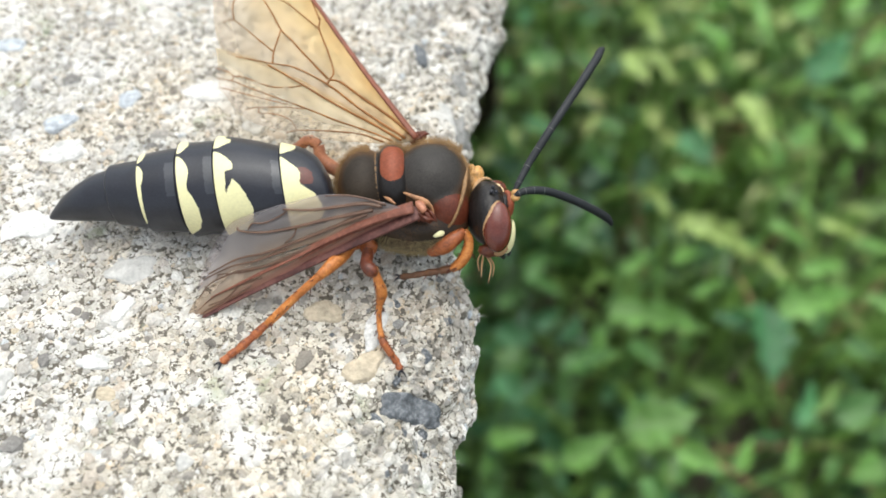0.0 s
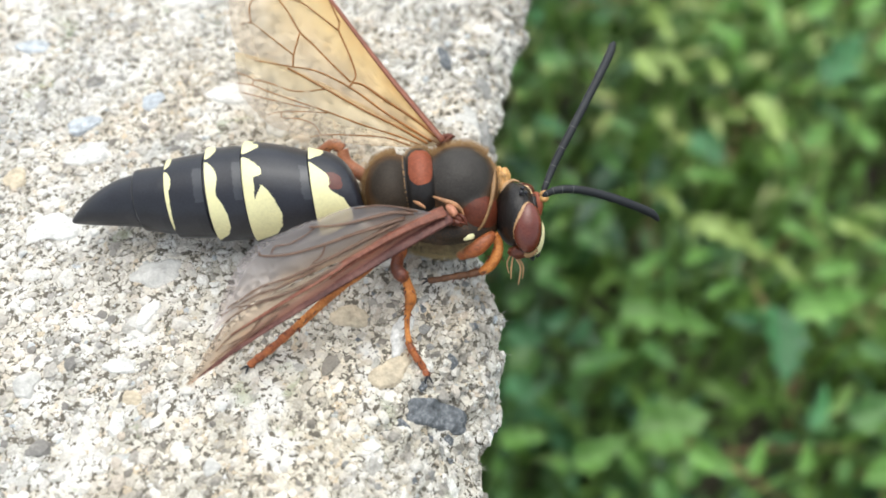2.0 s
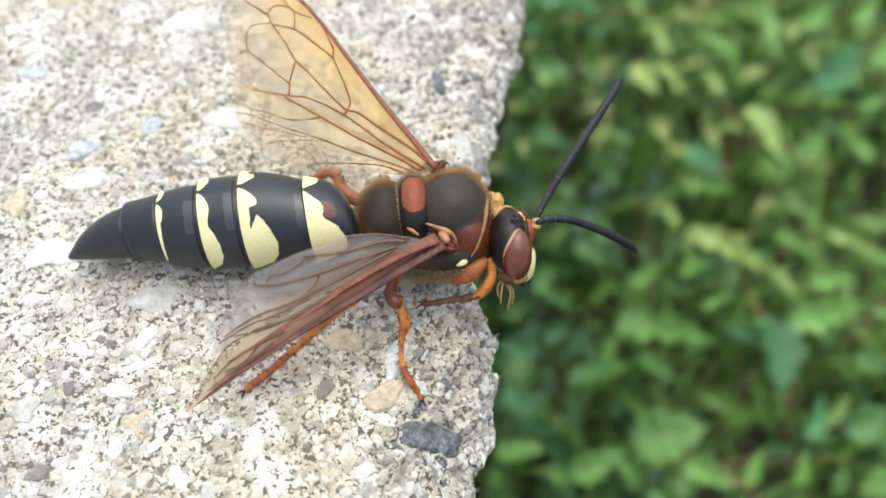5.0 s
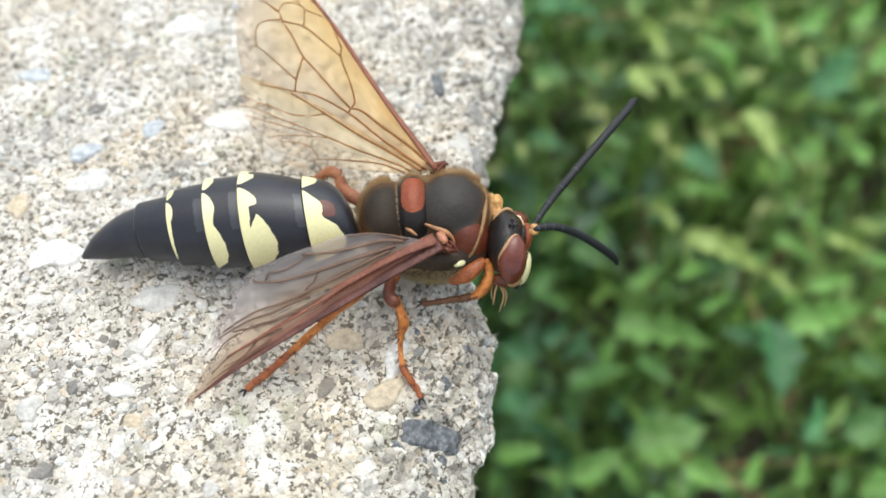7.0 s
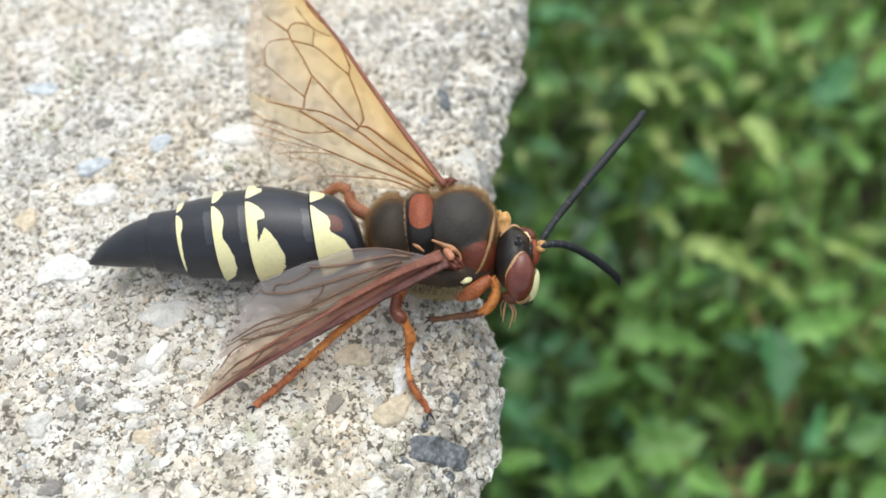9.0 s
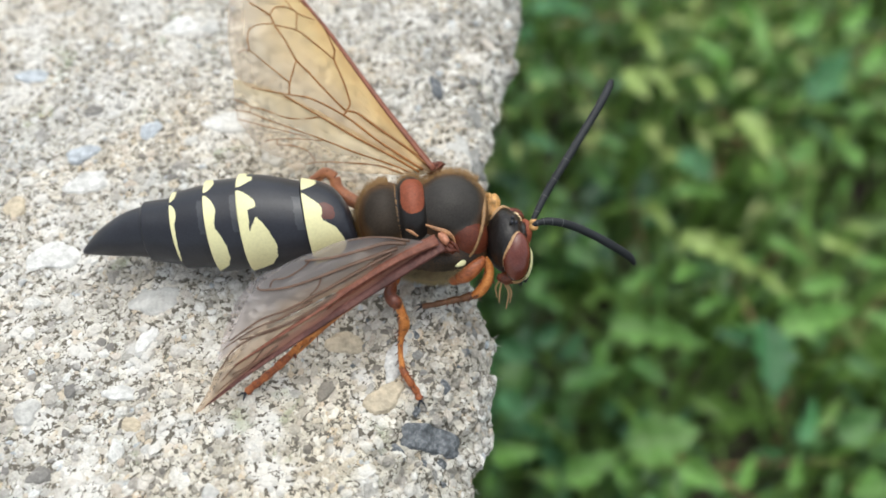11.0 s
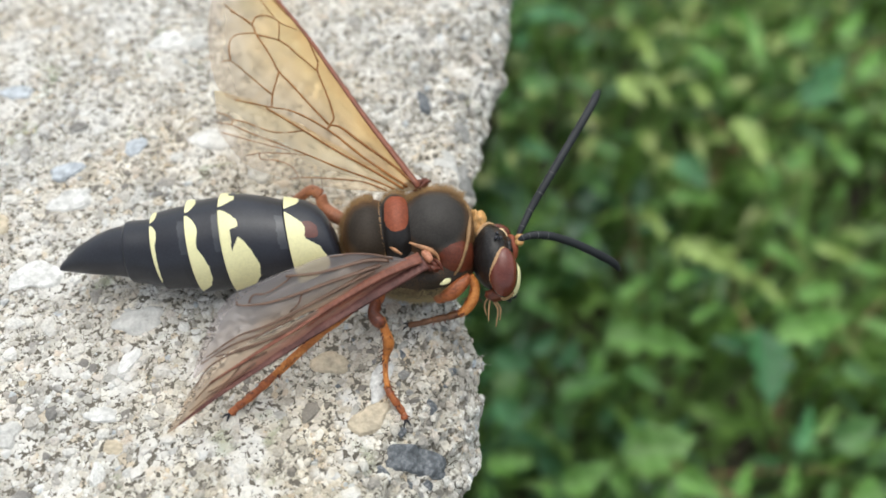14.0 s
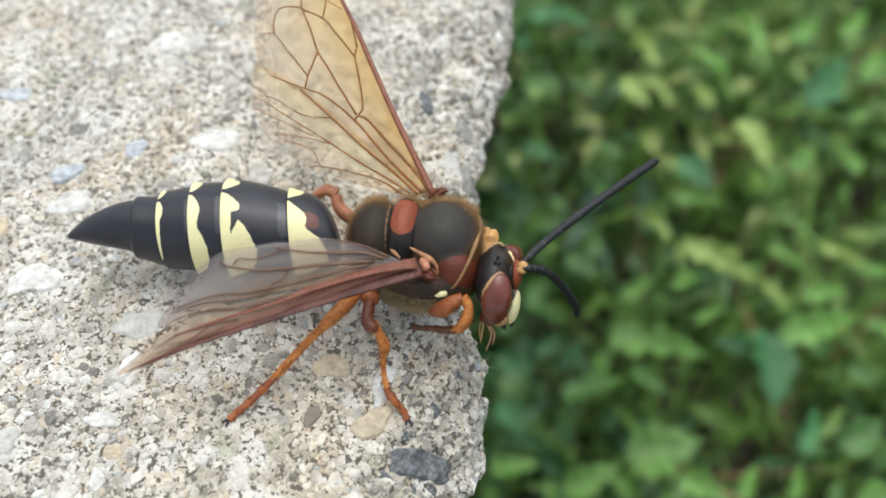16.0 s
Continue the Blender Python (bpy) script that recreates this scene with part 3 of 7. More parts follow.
def stone(x, y, a, b, turn, colour, seed, sink=0.45, squash=0.6):
    """A stone set in the block's face at x, y of the plan, a by b mm."""
    if max(a, b) > 1.2:
        return cap_stone(x, y, a, b, turn, colour, seed)
    key = (seed % 9, colour, squash, a > 1.2)
    if key not in STONE_MESHES:
        v, f = rock(50 + seed % 9, 3 if a > 1.2 else 2, squash, 0.2 if colour == "dark" else 0.45, 5.0 if colour == "dark" else 2.5)
        me = bpy.data.meshes.new("stone")
        me.from_pydata([tuple(c * MM for c in w) for w in v], [], f)
        me.materials.append(STONES[colour])
        STONE_MESHES[key] = me
    ob = new("stone", STONE_MESHES[key])
    ob.parent = BLOCK
    p, n = block_at(u_of(x, y), y)
    q = Vector((0, 0, 1)).rotation_difference(Vector(n)).to_matrix() @ Euler((0, 0, radians(turn))).to_matrix()
    h = min(a, b)
    ob.matrix_basis = Matrix.LocRotScale((Vector(p) - Vector(n) * h * squash * sink) * MM, q, (a, b, h))
    return ob


for k, (x, y, a, b, turn, colour) in enumerate(STONE_PLACES):
    stone(x, y, a, b, turn, colour, k)
rng = random.Random(12)
for k in range(170):
    y = rng.uniform(-24, 52)
    x = rng.uniform(-47, float(edge_x(y)) - 0.4)
    a = min(2.0, 0.55 * math.exp(rng.gauss(0, 0.42)))
    if on_stone(x, y):
        continue
    stone(x, y, a, a * rng.uniform(0.65, 0.95), rng.uniform(0, 180), rng.choice(("white", "white", "pale", "pale", "grey", "tan", "white", "pale") if a < 0.9 else ("pale", "pale", "pale", "tan")), k + 3, rng.uniform(0.45, 0.85))


def edge_lint():
    """Short pale threads caught on the rough edge."""
    rng = random.Random(61)
    bm = bmesh.new()
    for _ in range(45):
        y = rng.choice((rng.uniform(-16, 2), rng.uniform(12, 46)))
        r = float(round_r(y))
        p, n = block_at(r * rng.uniform(0.9, 1.5), y)
        p, n = Vector(p), (Vector(n) + Vector((rng.uniform(-.3, .3), rng.uniform(-.7, .7), rng.uniform(-.3, .5)))).normalized()
        side = Vector((rng.uniform(-.3, .3), rng.uniform(-.3, .3), rng.uniform(-.3, .3)))
        size = rng.uniform(0.35, 0.9)
        tube(bm, [(*(p - n * .2), .022), (*(p + n * size * .5 + side * .4), .016), (*(p + n * size + side), .006)], 4, 3)
    tagged(part("lint", bm, FIBRE, BLOCK, "short pale threads caught on the edge"), kind="stuff")


edge_lint()


# small dark stones in the worn corner and along the far edge
for k in range(90):
    y = rng.choice((rng.uniform(-20, 2), rng.uniform(-20, 2), rng.uniform(10, 46)))
    x = float(edge_x(y)) - rng.uniform(0.3, 13)
    a = rng.uniform(0.22, 0.5)
    if not on_stone(x, y):
        stone(x, y, a * rng.uniform(1.0, 1.7), a, rng.uniform(0, 180), rng.choice(("dim", "dim", "grey", "dark")), k + 5, rng.uniform(0.5, 0.85))


# ---- the wasp (its own space: millimetres from a point on the concrete under its thorax, head towards +x) ----
WASP = tagged(new("wasp"), "black wasp with yellow bands and amber wings on concrete", "wasp")
WASP.location = Vector((-2.00, 2.50, 0.00)) * MM


def fuzz(bm, centre, radii, count, length, seed, keep, lean=(0, 0, 0)):
    """Fine tapering hairs standing on a rounded form where keep(direction) holds."""
    rng = random.Random(seed)
    made = 0
    while made < count:
        d = Vector((rng.gauss(0, 1), rng.gauss(0, 1), rng.gauss(0, 1))).normalized()
        if not keep(d):
            continue
        made += 1
        p = Vector((d.x * radii[0], d.y * radii[1], d.z * radii[2])) + Vector(centre)
        n = Vector((d.x / radii[0], d.y / radii[1], d.z / radii[2])).normalized()
        n = (n + Vector(lean) + Vector((rng.uniform(-.4, .4), rng.uniform(-.4, .4), rng.uniform(-.4, .4)))).normalized()
        side = n.orthogonal().normalized() * 0.011
        up = n.cross(side)
        tip = bm.verts.new((p + n * length * rng.uniform(0.5, 1.2)) * MM)
        ring = [bm.verts.new((p - n * 0.1 + s) * MM) for s in (side, up - side * 0.5, -up - side * 0.5)]
        for i in range(3):
            bm.faces.new((ring[i], ring[(i + 1) % 3], tip))


def plated_body(name, centre, plates, parent, label, at, sharp=5.0, groove=0.16, borders=(), cols=260, rows=170, shift=(0, 0, 0), patches=(), soft=()):
    """A closed rounded body grown from overlapping swellings, split into its plates along the furrows between them.
    plates: (name, label, centre, radii, turn, material); borders: (plate, plate, width, material) for pale seams;
    patches: (name, label, centre, half length, half height, turn, corner power, material) for fields of another colour,
    shaped in the camera's view on the side that faces it; soft: pairs of plates with no furrow. All in mm."""
    dirs = np.array([(math.sin(math.pi * (i + .5) / rows) * math.cos(2 * math.pi * j / cols), math.sin(math.pi * (i + .5) / rows) * math.sin(2 * math.pi * j / cols), math.cos(math.pi * (i + .5) / rows)) for i in range(rows) for j in range(cols)])
    reach = []
    for _, _, c, radii, turn, _ in plates:
        m = np.array(Euler([radians(v) for v in turn]).to_matrix())
        o = (m.T @ (np.array(centre) - np.array(c))) / np.array(radii)
        d = (dirs @ m) / np.array(radii)
        qa, qb, qc = (d * d).sum(1), (d * o).sum(1), (o * o).sum() - 1
        disc = qb * qb - qa * qc
        reach.append(np.where(disc > 0, (-qb + np.sqrt(np.maximum(disc, 0))) / qa, -1))
    reach = np.array(reach)
    reach = np.maximum(reach, 0.05)
    order = np.argsort(-reach, 0)
    first, second = order[0], order[1]
    n = np.arange(reach.shape[1])
    gap = reach[first, n] - reach[second, n]
    furrow = np.full(len(n), groove)
    for one, two in soft:
        furrow[((first == one) & (second == two)) | ((first == two) & (second == one))] = 0
    r = np.log(np.exp(sharp * reach).sum(0)) / sharp - furrow * np.exp(-(gap / 0.16) ** 2)
    wob = np.array([noise.noise(Vector(d) * 5.0) * 0.5 + noise.noise(Vector(d) * 14.0) * 0.3 for d in dirs])
    r = r + 0.04 * wob
    pts = np.array(centre) + dirs * r[:, None] - np.array(shift)
    owner = first.copy()
    extra = []
    for one, two, width, material in borders:
        hit = (((first == one) & (second == two)) | ((first == two) & (second == one))) & (gap < width * (1 + 0.5 * wob))
        owner[hit] = len(plates) + len(extra)
        extra.append(("seam", "pale hairy seam between the plates", None, None, None, material))
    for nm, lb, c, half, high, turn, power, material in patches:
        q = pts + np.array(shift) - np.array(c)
        # laid out along the camera's view axes, kept where the surface faces it
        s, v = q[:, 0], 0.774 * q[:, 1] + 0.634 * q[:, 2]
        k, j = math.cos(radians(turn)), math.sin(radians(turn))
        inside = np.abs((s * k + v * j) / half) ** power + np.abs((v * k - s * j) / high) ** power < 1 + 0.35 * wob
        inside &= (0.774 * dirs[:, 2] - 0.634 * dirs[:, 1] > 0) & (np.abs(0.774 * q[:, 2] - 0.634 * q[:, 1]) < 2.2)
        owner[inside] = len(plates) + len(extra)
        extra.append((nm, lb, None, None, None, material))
    grid = n.reshape(rows, cols)
    top, bottom = len(pts), len(pts) + 1
    pts = np.vstack([pts, pts[grid[0]].mean(0), pts[grid[-1]].mean(0)])
    faces = [[] for _ in range(len(plates) + len(extra))]
    for i in range(rows - 1):
        for j in range(cols):
            q = (int(grid[i, j]), int(grid[i + 1, j]), int(grid[i + 1, (j + 1) % cols]), int(grid[i, (j + 1) % cols]))
            faces[owner[q[0]]].append(q)
    for j in range(cols):
        faces[owner[grid[0, j]]].append((top, int(grid[0, j]), int(grid[0, (j + 1) % cols])))
        faces[owner[grid[-1, j]]].append((bottom, int(grid[-1, (j + 1) % cols]), int(grid[-1, j])))
    root = None
    for k, (nm, lb, _, _, _, material) in enumerate(list(plates) + extra):
        if not faces[k]:
            continue
        used = sorted({v for f in faces[k] for v in f})
        where = {v: i for i, v in enumerate(used)}
        me = bpy.data.meshes.new(nm)
        me.from_pydata([tuple(pts[v] * MM) for v in used], [], [tuple(where[v] for v in f) for f in faces[k]])
        me.update()
        if root is None:
            root = linked(name, me, material, parent, label, at)
        else:
            linked(nm, me, material, root, lb)
    return root


def thorax():
    th = plated_body("thorax", (0.60, 0.35, 5.40), (
        ("back", "", (2.71, 0.95, 5.80), (3.4, 3.5, 3.65), (0, 0, 0), BACK),
        ("back_plate", "black plate behind the shoulders", (-0.50, 0.85, 6.05), (1.75, 3.32, 3.22), (0, 0, 4), BLACK_DULL),
        ("rear_thorax", "dark brown rounded rear of the thorax", (-2.66, 0.70, 5.55), (2.36, 3.35, 3.25), (0, -10, 0), REAR),
        ("side_plate", "dark red side plate behind the head", (3.79, -1.31, 5.50), (2.1, 1.9, 2.35), (16, 0, -18), DARKRED_DULL),
        ("underside", "dark hairy side plates under the wings", (1.42, -2.07, 4.60), (4.4, 2.5, 2.3), (0, 0, 0), VELVET),
        ("black_side_plate", "dark brown plate under the wing hinge", (1.62, -3.25, 5.50), (1.9, 1.0, 1.2), (30, 0, -4), VELVET),
    ), WASP, "dark brown velvety thorax", (0, 0, 0), cols=330, rows=210, soft=((0, 3),), sharp=5.0, groove=0.06, borders=((1, 2, .055, COLLAR),),
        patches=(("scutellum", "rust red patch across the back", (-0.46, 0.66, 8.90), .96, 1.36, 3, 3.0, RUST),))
    bm = bmesh.new()
    tube(bm, [(*p, r) for p, r in (((5.20, 3.12, 7.15), .14), ((5.46, 1.88, 7.50), .22), ((5.48, 0.53, 7.70), .20), ((5.36, -0.75, 7.74), .19), ((5.20, -1.56, 7.48), .15), ((4.98, -2.25, 7.18), .14), ((4.43, -3.25, 6.30), .12), ((3.72, -3.48, 5.35), .08))], 10, 6)
    part("collar", bm, COLLAR, th, "brown hairy collar behind the head")
    bm = bmesh.new()
    blob(bm, (6.16, 1.41, 6.35), (.85, 1.15, .85), (0, 0, 0), 0.45, 2, 6)
    part("shoulder_lobe", bm, AMBER, th, "amber lobe behind the head")
    for px_at, turn in (((2.26, -3.43, 7.40), -38), ((1.56, 4.05, 8.20), 40)):
        bm = bmesh.new()
        k = 1 if turn > 0 else -1
        blob(bm, px_at, (.85, .5, .36), (0, 0, turn), 0.35, 2.2, 7)
        blob(bm, (px_at[0] - .8, px_at[1] - .05, px_at[2] + .1), (.6, .34, .3), (0, 0, turn), 0.35, 2, 8)
        for i in range(4):
            tube(bm, [(px_at[0] + .9 - .45 * i, px_at[1] + k * .55, px_at[2] - .1, .07), (px_at[0] + .55 - .5 * i, px_at[1] + k * .1, px_at[2] + .38, .15), (px_at[0] + .1 - .5 * i, px_at[1] - k * .35, px_at[2] + .3, .06)], 8, 4)
        part("wing_hinge", bm, DARKRED_DULL, th, "red-brown wing hinge plates")
    bm = bmesh.new()
    blob(bm, (1.92, -3.05, 8.05), (.62, .34, .28), (0, 0, -60), 0.25, 2.2, 9, 20, 12)
    part("hinge_scale", bm, PINKISH, th, "pinkish scale over the wing hinge")
    for pts in ((((0.53, -1.77, 8.15), .08), ((1.35, -2.17, 8.15), .17), ((2.17, -2.48, 8.00), .24), ((2.72, -2.67, 7.50), .14), ((2.95, -3.05, 7.0), .06)), (((-1.03, -1.93, 7.80), .06), ((-0.61, -2.28, 7.90), .15), ((-0.10, -2.66, 7.80), .08))):
        bm = bmesh.new()
        tube(bm, [(*p, r) for p, r in pts], 10, 6)
        part("strut", bm, PALE_STRUT, th, "pale brown strut beside the wing hinge")
    bm = bmesh.new()
    blob(bm, (3.33, -3.80, 5.62), (.58, .40, .3), (0, 0, 30), 0.3, 2, 9, 16, 10)
    part("pale_spot", bm, YELLOW, th, "pale yellow side spot")
    for k, (c, radii, count, length, keep, lean) in enumerate((
        ((-2.70, 0.70, 5.55), (2.36, 3.32, 3.22), 5200, 0.62, lambda d: -0.45 < 0.774 * d.z - 0.634 * d.y < 0.42 and d.x < 0.1, (-.4, .4, .1)),
        ((-0.50, 0.85, 6.05), (1.75, 3.32, 3.22), 1200, 0.55, lambda d: -0.3 < 0.774 * d.z - 0.634 * d.y < 0.3 and d.y > 0.2, (-.2, .4, .1)),
        ((2.71, 0.95, 5.80), (3.4, 3.5, 3.65), 1500, 0.4, lambda d: -0.1 < 0.774 * d.z - 0.634 * d.y < 0.45 and d.x > 0.35, (.4, .1, .1)),
        ((2.85, 0.95, 5.80), (3.75, 3.55, 3.7), 2200, 0.6, lambda d: -0.4 < 0.774 * d.z - 0.634 * d.y < 0.35 and d.y > 0.35 and d.x < 0.6, (0, .3, 0)),
        ((1.42, -2.07, 4.60), (4.4, 2.5, 2.3), 5200, 0.55, lambda d: d.z < 0.35 and d.y < 0.0 and d.x < 0.75, (-.3, -.1, -.1)),
    )):
        bm = bmesh.new()
        fuzz(bm, c, radii, count, length, k + 1, keep, lean)
        tagged(part("hair", bm, PALE_HAIR if c[2] < 5 else GOLD, th, "fine pale olive hairs under the thorax" if c[2] < 5 else "fine golden brown hairs on the thorax"), kind="stuff")
    return th


thorax()

# abdomen: centre line and radius, from the waist to the tip
SPINE = ((-29.93, -0.64, 1.60, 0.10), (-29.37, -0.33, 1.90, 0.52), (-28.55, 0.05, 2.30, 1.06), (-27.47, 0.27, 2.80, 1.50), (-26.45, 0.47, 3.15, 1.84), (-25.44, 0.62, 3.40, 2.09), (-23.80, 0.65, 3.80, 2.45), (-21.80, 0.61, 4.15, 2.89), (-19.28, 0.76, 4.50, 3.44), (-16.57, 0.82, 4.85, 3.83), (-14.10, 0.94, 5.05, 4.03), (-11.82, 0.86, 5.20, 3.91), (-9.92, 0.74, 5.30, 3.64), (-8.03, 0.78, 5.45, 3.33), (-6.90, 0.66, 5.55, 2.91), (-6.12, 0.38, 5.65, 2.27), (-5.63, 0.05, 5.70, 1.29))


def spine(s):
    """Centre and radius of the abdomen at x = s (mm, own space)."""
    xs = [p[0] for p in SPINE]
    y = np.interp(s, xs, [p[1] for p in SPINE])
    z = np.interp(s, xs, [p[2] for p in SPINE])
    r = np.interp(s, xs, [p[3] for p in SPINE])
    return y, z, r


def smooth_spine():
    pts = smooth_path(SPINE, 8)
    return [tuple(float(c) for c in p) for p in pts]


SPINE = smooth_spine()

# each plate: rear and front x, and how far its pale band reaches from the rear margin (mm) at angles from the back's midline (degrees)
BAND_ANGLES = (3, 9, 16, 23, 25, 27, 34, 36, 41, 47, 52, 69, 86, 100, 112, 116)
PLATES = (
    (-9.55, -5.66, 0.30, (.2, .7, 1.25, 1.5, 1.55, 1.5, 1.4, 1.35, 1.5, 2.0, 2.4, 2.75, 2.8, 2.4, 1.2, 0)),
    (-14.90, -9.55, 0.30, (.35, 1.0, 1.5, 1.6, 1.5, .95, .9, 1.55, 1.85, 2.15, 2.35, 2.75, 2.55, 2.0, .5, 0)),
    (-17.90, -14.90, 0.30, (.3, .7, .95, 1.05, 1.05, 1.0, .9, .85, .8, .85, 1.1, 1.45, 1.4, 1.1, .3, 0)),
    (-21.10, -17.90, 0.35, (.2, .5, .6, .62, .6, .55, .45, .42, .4, .38, .36, .30, .2, .05, 0, 0)),
    (-24.15, -21.10, 0.5, None),
    (-29.80, -24.15, 0.5, None),
)
MIDLINE = -7


def plate(k):
    rear, front, slant, band = PLATES[k]
    rows, cols = (84, 320) if band else (40, 160)
    tuck = 1.6 if k else 0.0
    a_end = front + tuck
    bm = bmesh.new()
    rings = []
    for i in range(rows + 1):
        s = rear + (a_end - rear) * (i / rows)
        depth = (s - rear) / (front - rear)
        y, z, r = spine(s)
        if s > front:
            r = min(r, spine(front)[2]) * 0.95
        # each plate flares towards its rear margin and is tucked under the one before it
        r = r * (1.0 + (0.065 if k < 2 else 0.09) * max(0, 1 - depth) ** 2) - 0.07 * max(0, depth - 0.75) * 4 * (1 if k else 0)
        if i == 0:
            r *= 0.97
        yaw = (0.65, 0.65, 0.65, 0.55, 0.45, 0.3)[k] * (max(0, min(1, depth)) if k == 5 else 1) * min(1, r / 2.5)
        fall = slant * (min(1, depth + 0.25) if k == 5 else 1)
        ring = []
        for j in range(cols):
            a = 2 * math.pi * j / cols
            dent = 0.02 * noise.noise(Vector((s * 0.8, math.sin(a) * 1.5, math.cos(a) * 1.5)))
            ring.append(bm.verts.new(Vector((s + fall * (1 - math.cos(a)) * 0.8 + yaw * math.sin(a), y - math.sin(a) * (r + dent), z + math.cos(a) * (r + dent) * 0.95)) * MM))
        rings.append(ring)
    for i in range(rows):
        for j in range(cols):
            f = bm.faces.new((rings[i][j], rings[i][(j + 1) % cols], rings[i + 1][(j + 1) % cols], rings[i + 1][j]))
            if band:
                a = ((j + 0.5) / cols * 360 - MIDLINE + 180) % 360 - 180
                b = abs(a)
                d = (i + 0.5) / rows * (a_end - rear)
                wob = 0.05 * noise.noise(Vector((a * 0.11, k * 5.0, 0))) + 0.03 * noise.noise(Vector((a * 0.4, k * 5.0, d)))
                reach = np.interp(b, BAND_ANGLES, band, left=0) * (1 if a > 0 else 0.85) + wob
                pale = b > 2.5 + 8 * wob and 0.04 < d < reach and b < 116
                if k == 1 and 33 < b < 52:
                    q = (b - 34) / 18
                    pale = pale and not 0.92 - 0.12 * q + wob < d < 1.5 - 0.68 * q + wob
                f.material_index = 1 if pale else 0
                # grey strip near the front margin: a sky reflection put into the colour
                if k and 0 < front - d - rear < 0.75 + 2 * wob and 5 + 30 * wob < a < 52:
                    f.material_index = 3
                if k == 0 and a > 0 and not pale and abs((d - 1.85) / 0.62) ** 3 + abs((b - 27) / 13) ** 3 < 1 + 9 * wob:
                    f.material_index = 2
    bm.faces.new(rings[0])
    bm.faces.new(rings[-1])
    return part("abdomen_plate", bm, [BLACK, YELLOW, DARKRED, SKY_GREY], WASP, "glossy black abdomen plate with a pale yellow band" if band else "glossy black abdomen plate")


ABDOMEN = [plate(k) for k in range(6)]

# head, about its neck
NECK = (5.96, -0.68, 6.00)


def rel(p, pivot):
    return tuple(a - b for a, b in zip(p, pivot))


def head():
    at = lambda p: rel(p, NECK)
    hd = plated_body("head", (7.46, -1.70, 5.40), (
        ("skull", "", (7.15, -1.56, 5.20), (1.6, 3.0, 2.55), (-20, 4, 0), BLACK_DULL),
        ("eye", "red-brown compound eye", (7.63, -3.87, 6.20), (1.18, 1.06, 2.05), (-52, 0, -6), EYE),
        ("eye", "red-brown compound eye", (8.20, 0.60, 5.30), (1.05, .9, 1.7), (40, 0, 10), EYE),
        ("brow", "brown-black patch between the eyes", (7.52, -0.93, 6.50), (1.05, 1.15, 1.1), (-20, 10, 0), VELVET),
        ("crown", "dark red crown", (8.20, -0.27, 6.00), (.6, .85, .85), (0, 20, 0), DARKRED_DULL),
        ("forehead", "rust red forehead", (8.84, -1.55, 6.00), (.55, 1.0, 1.2), (-30, 10, 0), RUST),
        ("face_plate", "pale yellow face plate", (8.71, -3.59, 4.40), (.55, .85, 1.45), (-40, 10, -6), YELLOW),
        ("chin", "tan chin above the jaws", (7.70, -4.45, 4.10), (.75, .7, .7), (0, 0, 0), TAN),
    ), WASP, "black head with red markings", NECK, groove=0.1, borders=((0, 1, .07, TAN), (3, 4, .14, CREAM)), cols=240, rows=160, shift=NECK)
    bm = bmesh.new()
    tube(bm, [(*at(p), r) for p, r in (((6.14, -0.54, 6.20), .1), ((6.32, -0.08, 6.70), .17), ((6.80, 0.41, 6.90), .16), ((7.33, 0.71, 6.90), .13), ((7.83, 0.40, 7.00), .08))], 10, 6)
    part("neck_fringe", bm, TAN, hd, "tan hairy fringe behind the crown")
    for p in ((7.63, -1.23, 8.00), (7.43, -1.68, 8.00), (7.79, -1.74, 8.00)):
        bm = bmesh.new()
        blob(bm, at(p), (.17, .17, .17), (0, 0, 0), 0, 2, 1, 12, 8)
        part("simple_eye", bm, BLACK, hd, "tiny glossy black simple eye")
    for p, q in (((7.70, -4.72, 4.00), (8.16, -5.00, 3.30)), ((8.39, -4.26, 3.80), (8.61, -4.66, 3.20))):
        bm = bmesh.new()
        tube(bm, [(*at(p), .36), (*(0.5 * (a + b) + (.12 if i == 0 else 0) for i, (a, b) in enumerate(zip(at(p), at(q)))), .28), (*at(q), .1)], 8, 5)
        part("jaw", bm, BLACK, hd, "black jaw")
    bm = bmesh.new()
    blob(bm, at((7.00, -4.55, 4.05)), (.85, .5, .55), (0, 0, -12), 0.3, 2, 4, 20, 14)
    part("mouthparts", bm, THIGH_DARK, hd, "red-brown mouthparts under the eye")
    for p, q, r in (((6.49, -4.76, 3.80), (6.33, -5.21, 3.00), (6.19, -5.94, 2.40)), ((6.78, -4.91, 3.60), (7.08, -5.37, 2.90), (6.70, -6.48, 2.20)), ((6.31, -4.60, 3.80), (6.06, -4.76, 3.00), (6.11, -5.45, 2.50)), ((6.97, -4.91, 3.60), (7.32, -5.26, 2.90), (7.15, -5.94, 2.20))):
        bm = bmesh.new()
        tube(bm, [(*at(p), .09), (*at(q), .08), (*at(r), .04)], 6, 4)
        part("mouth_feeler", bm, TAN, hd, "thin tan mouth feeler")
    return hd


HEAD = head()


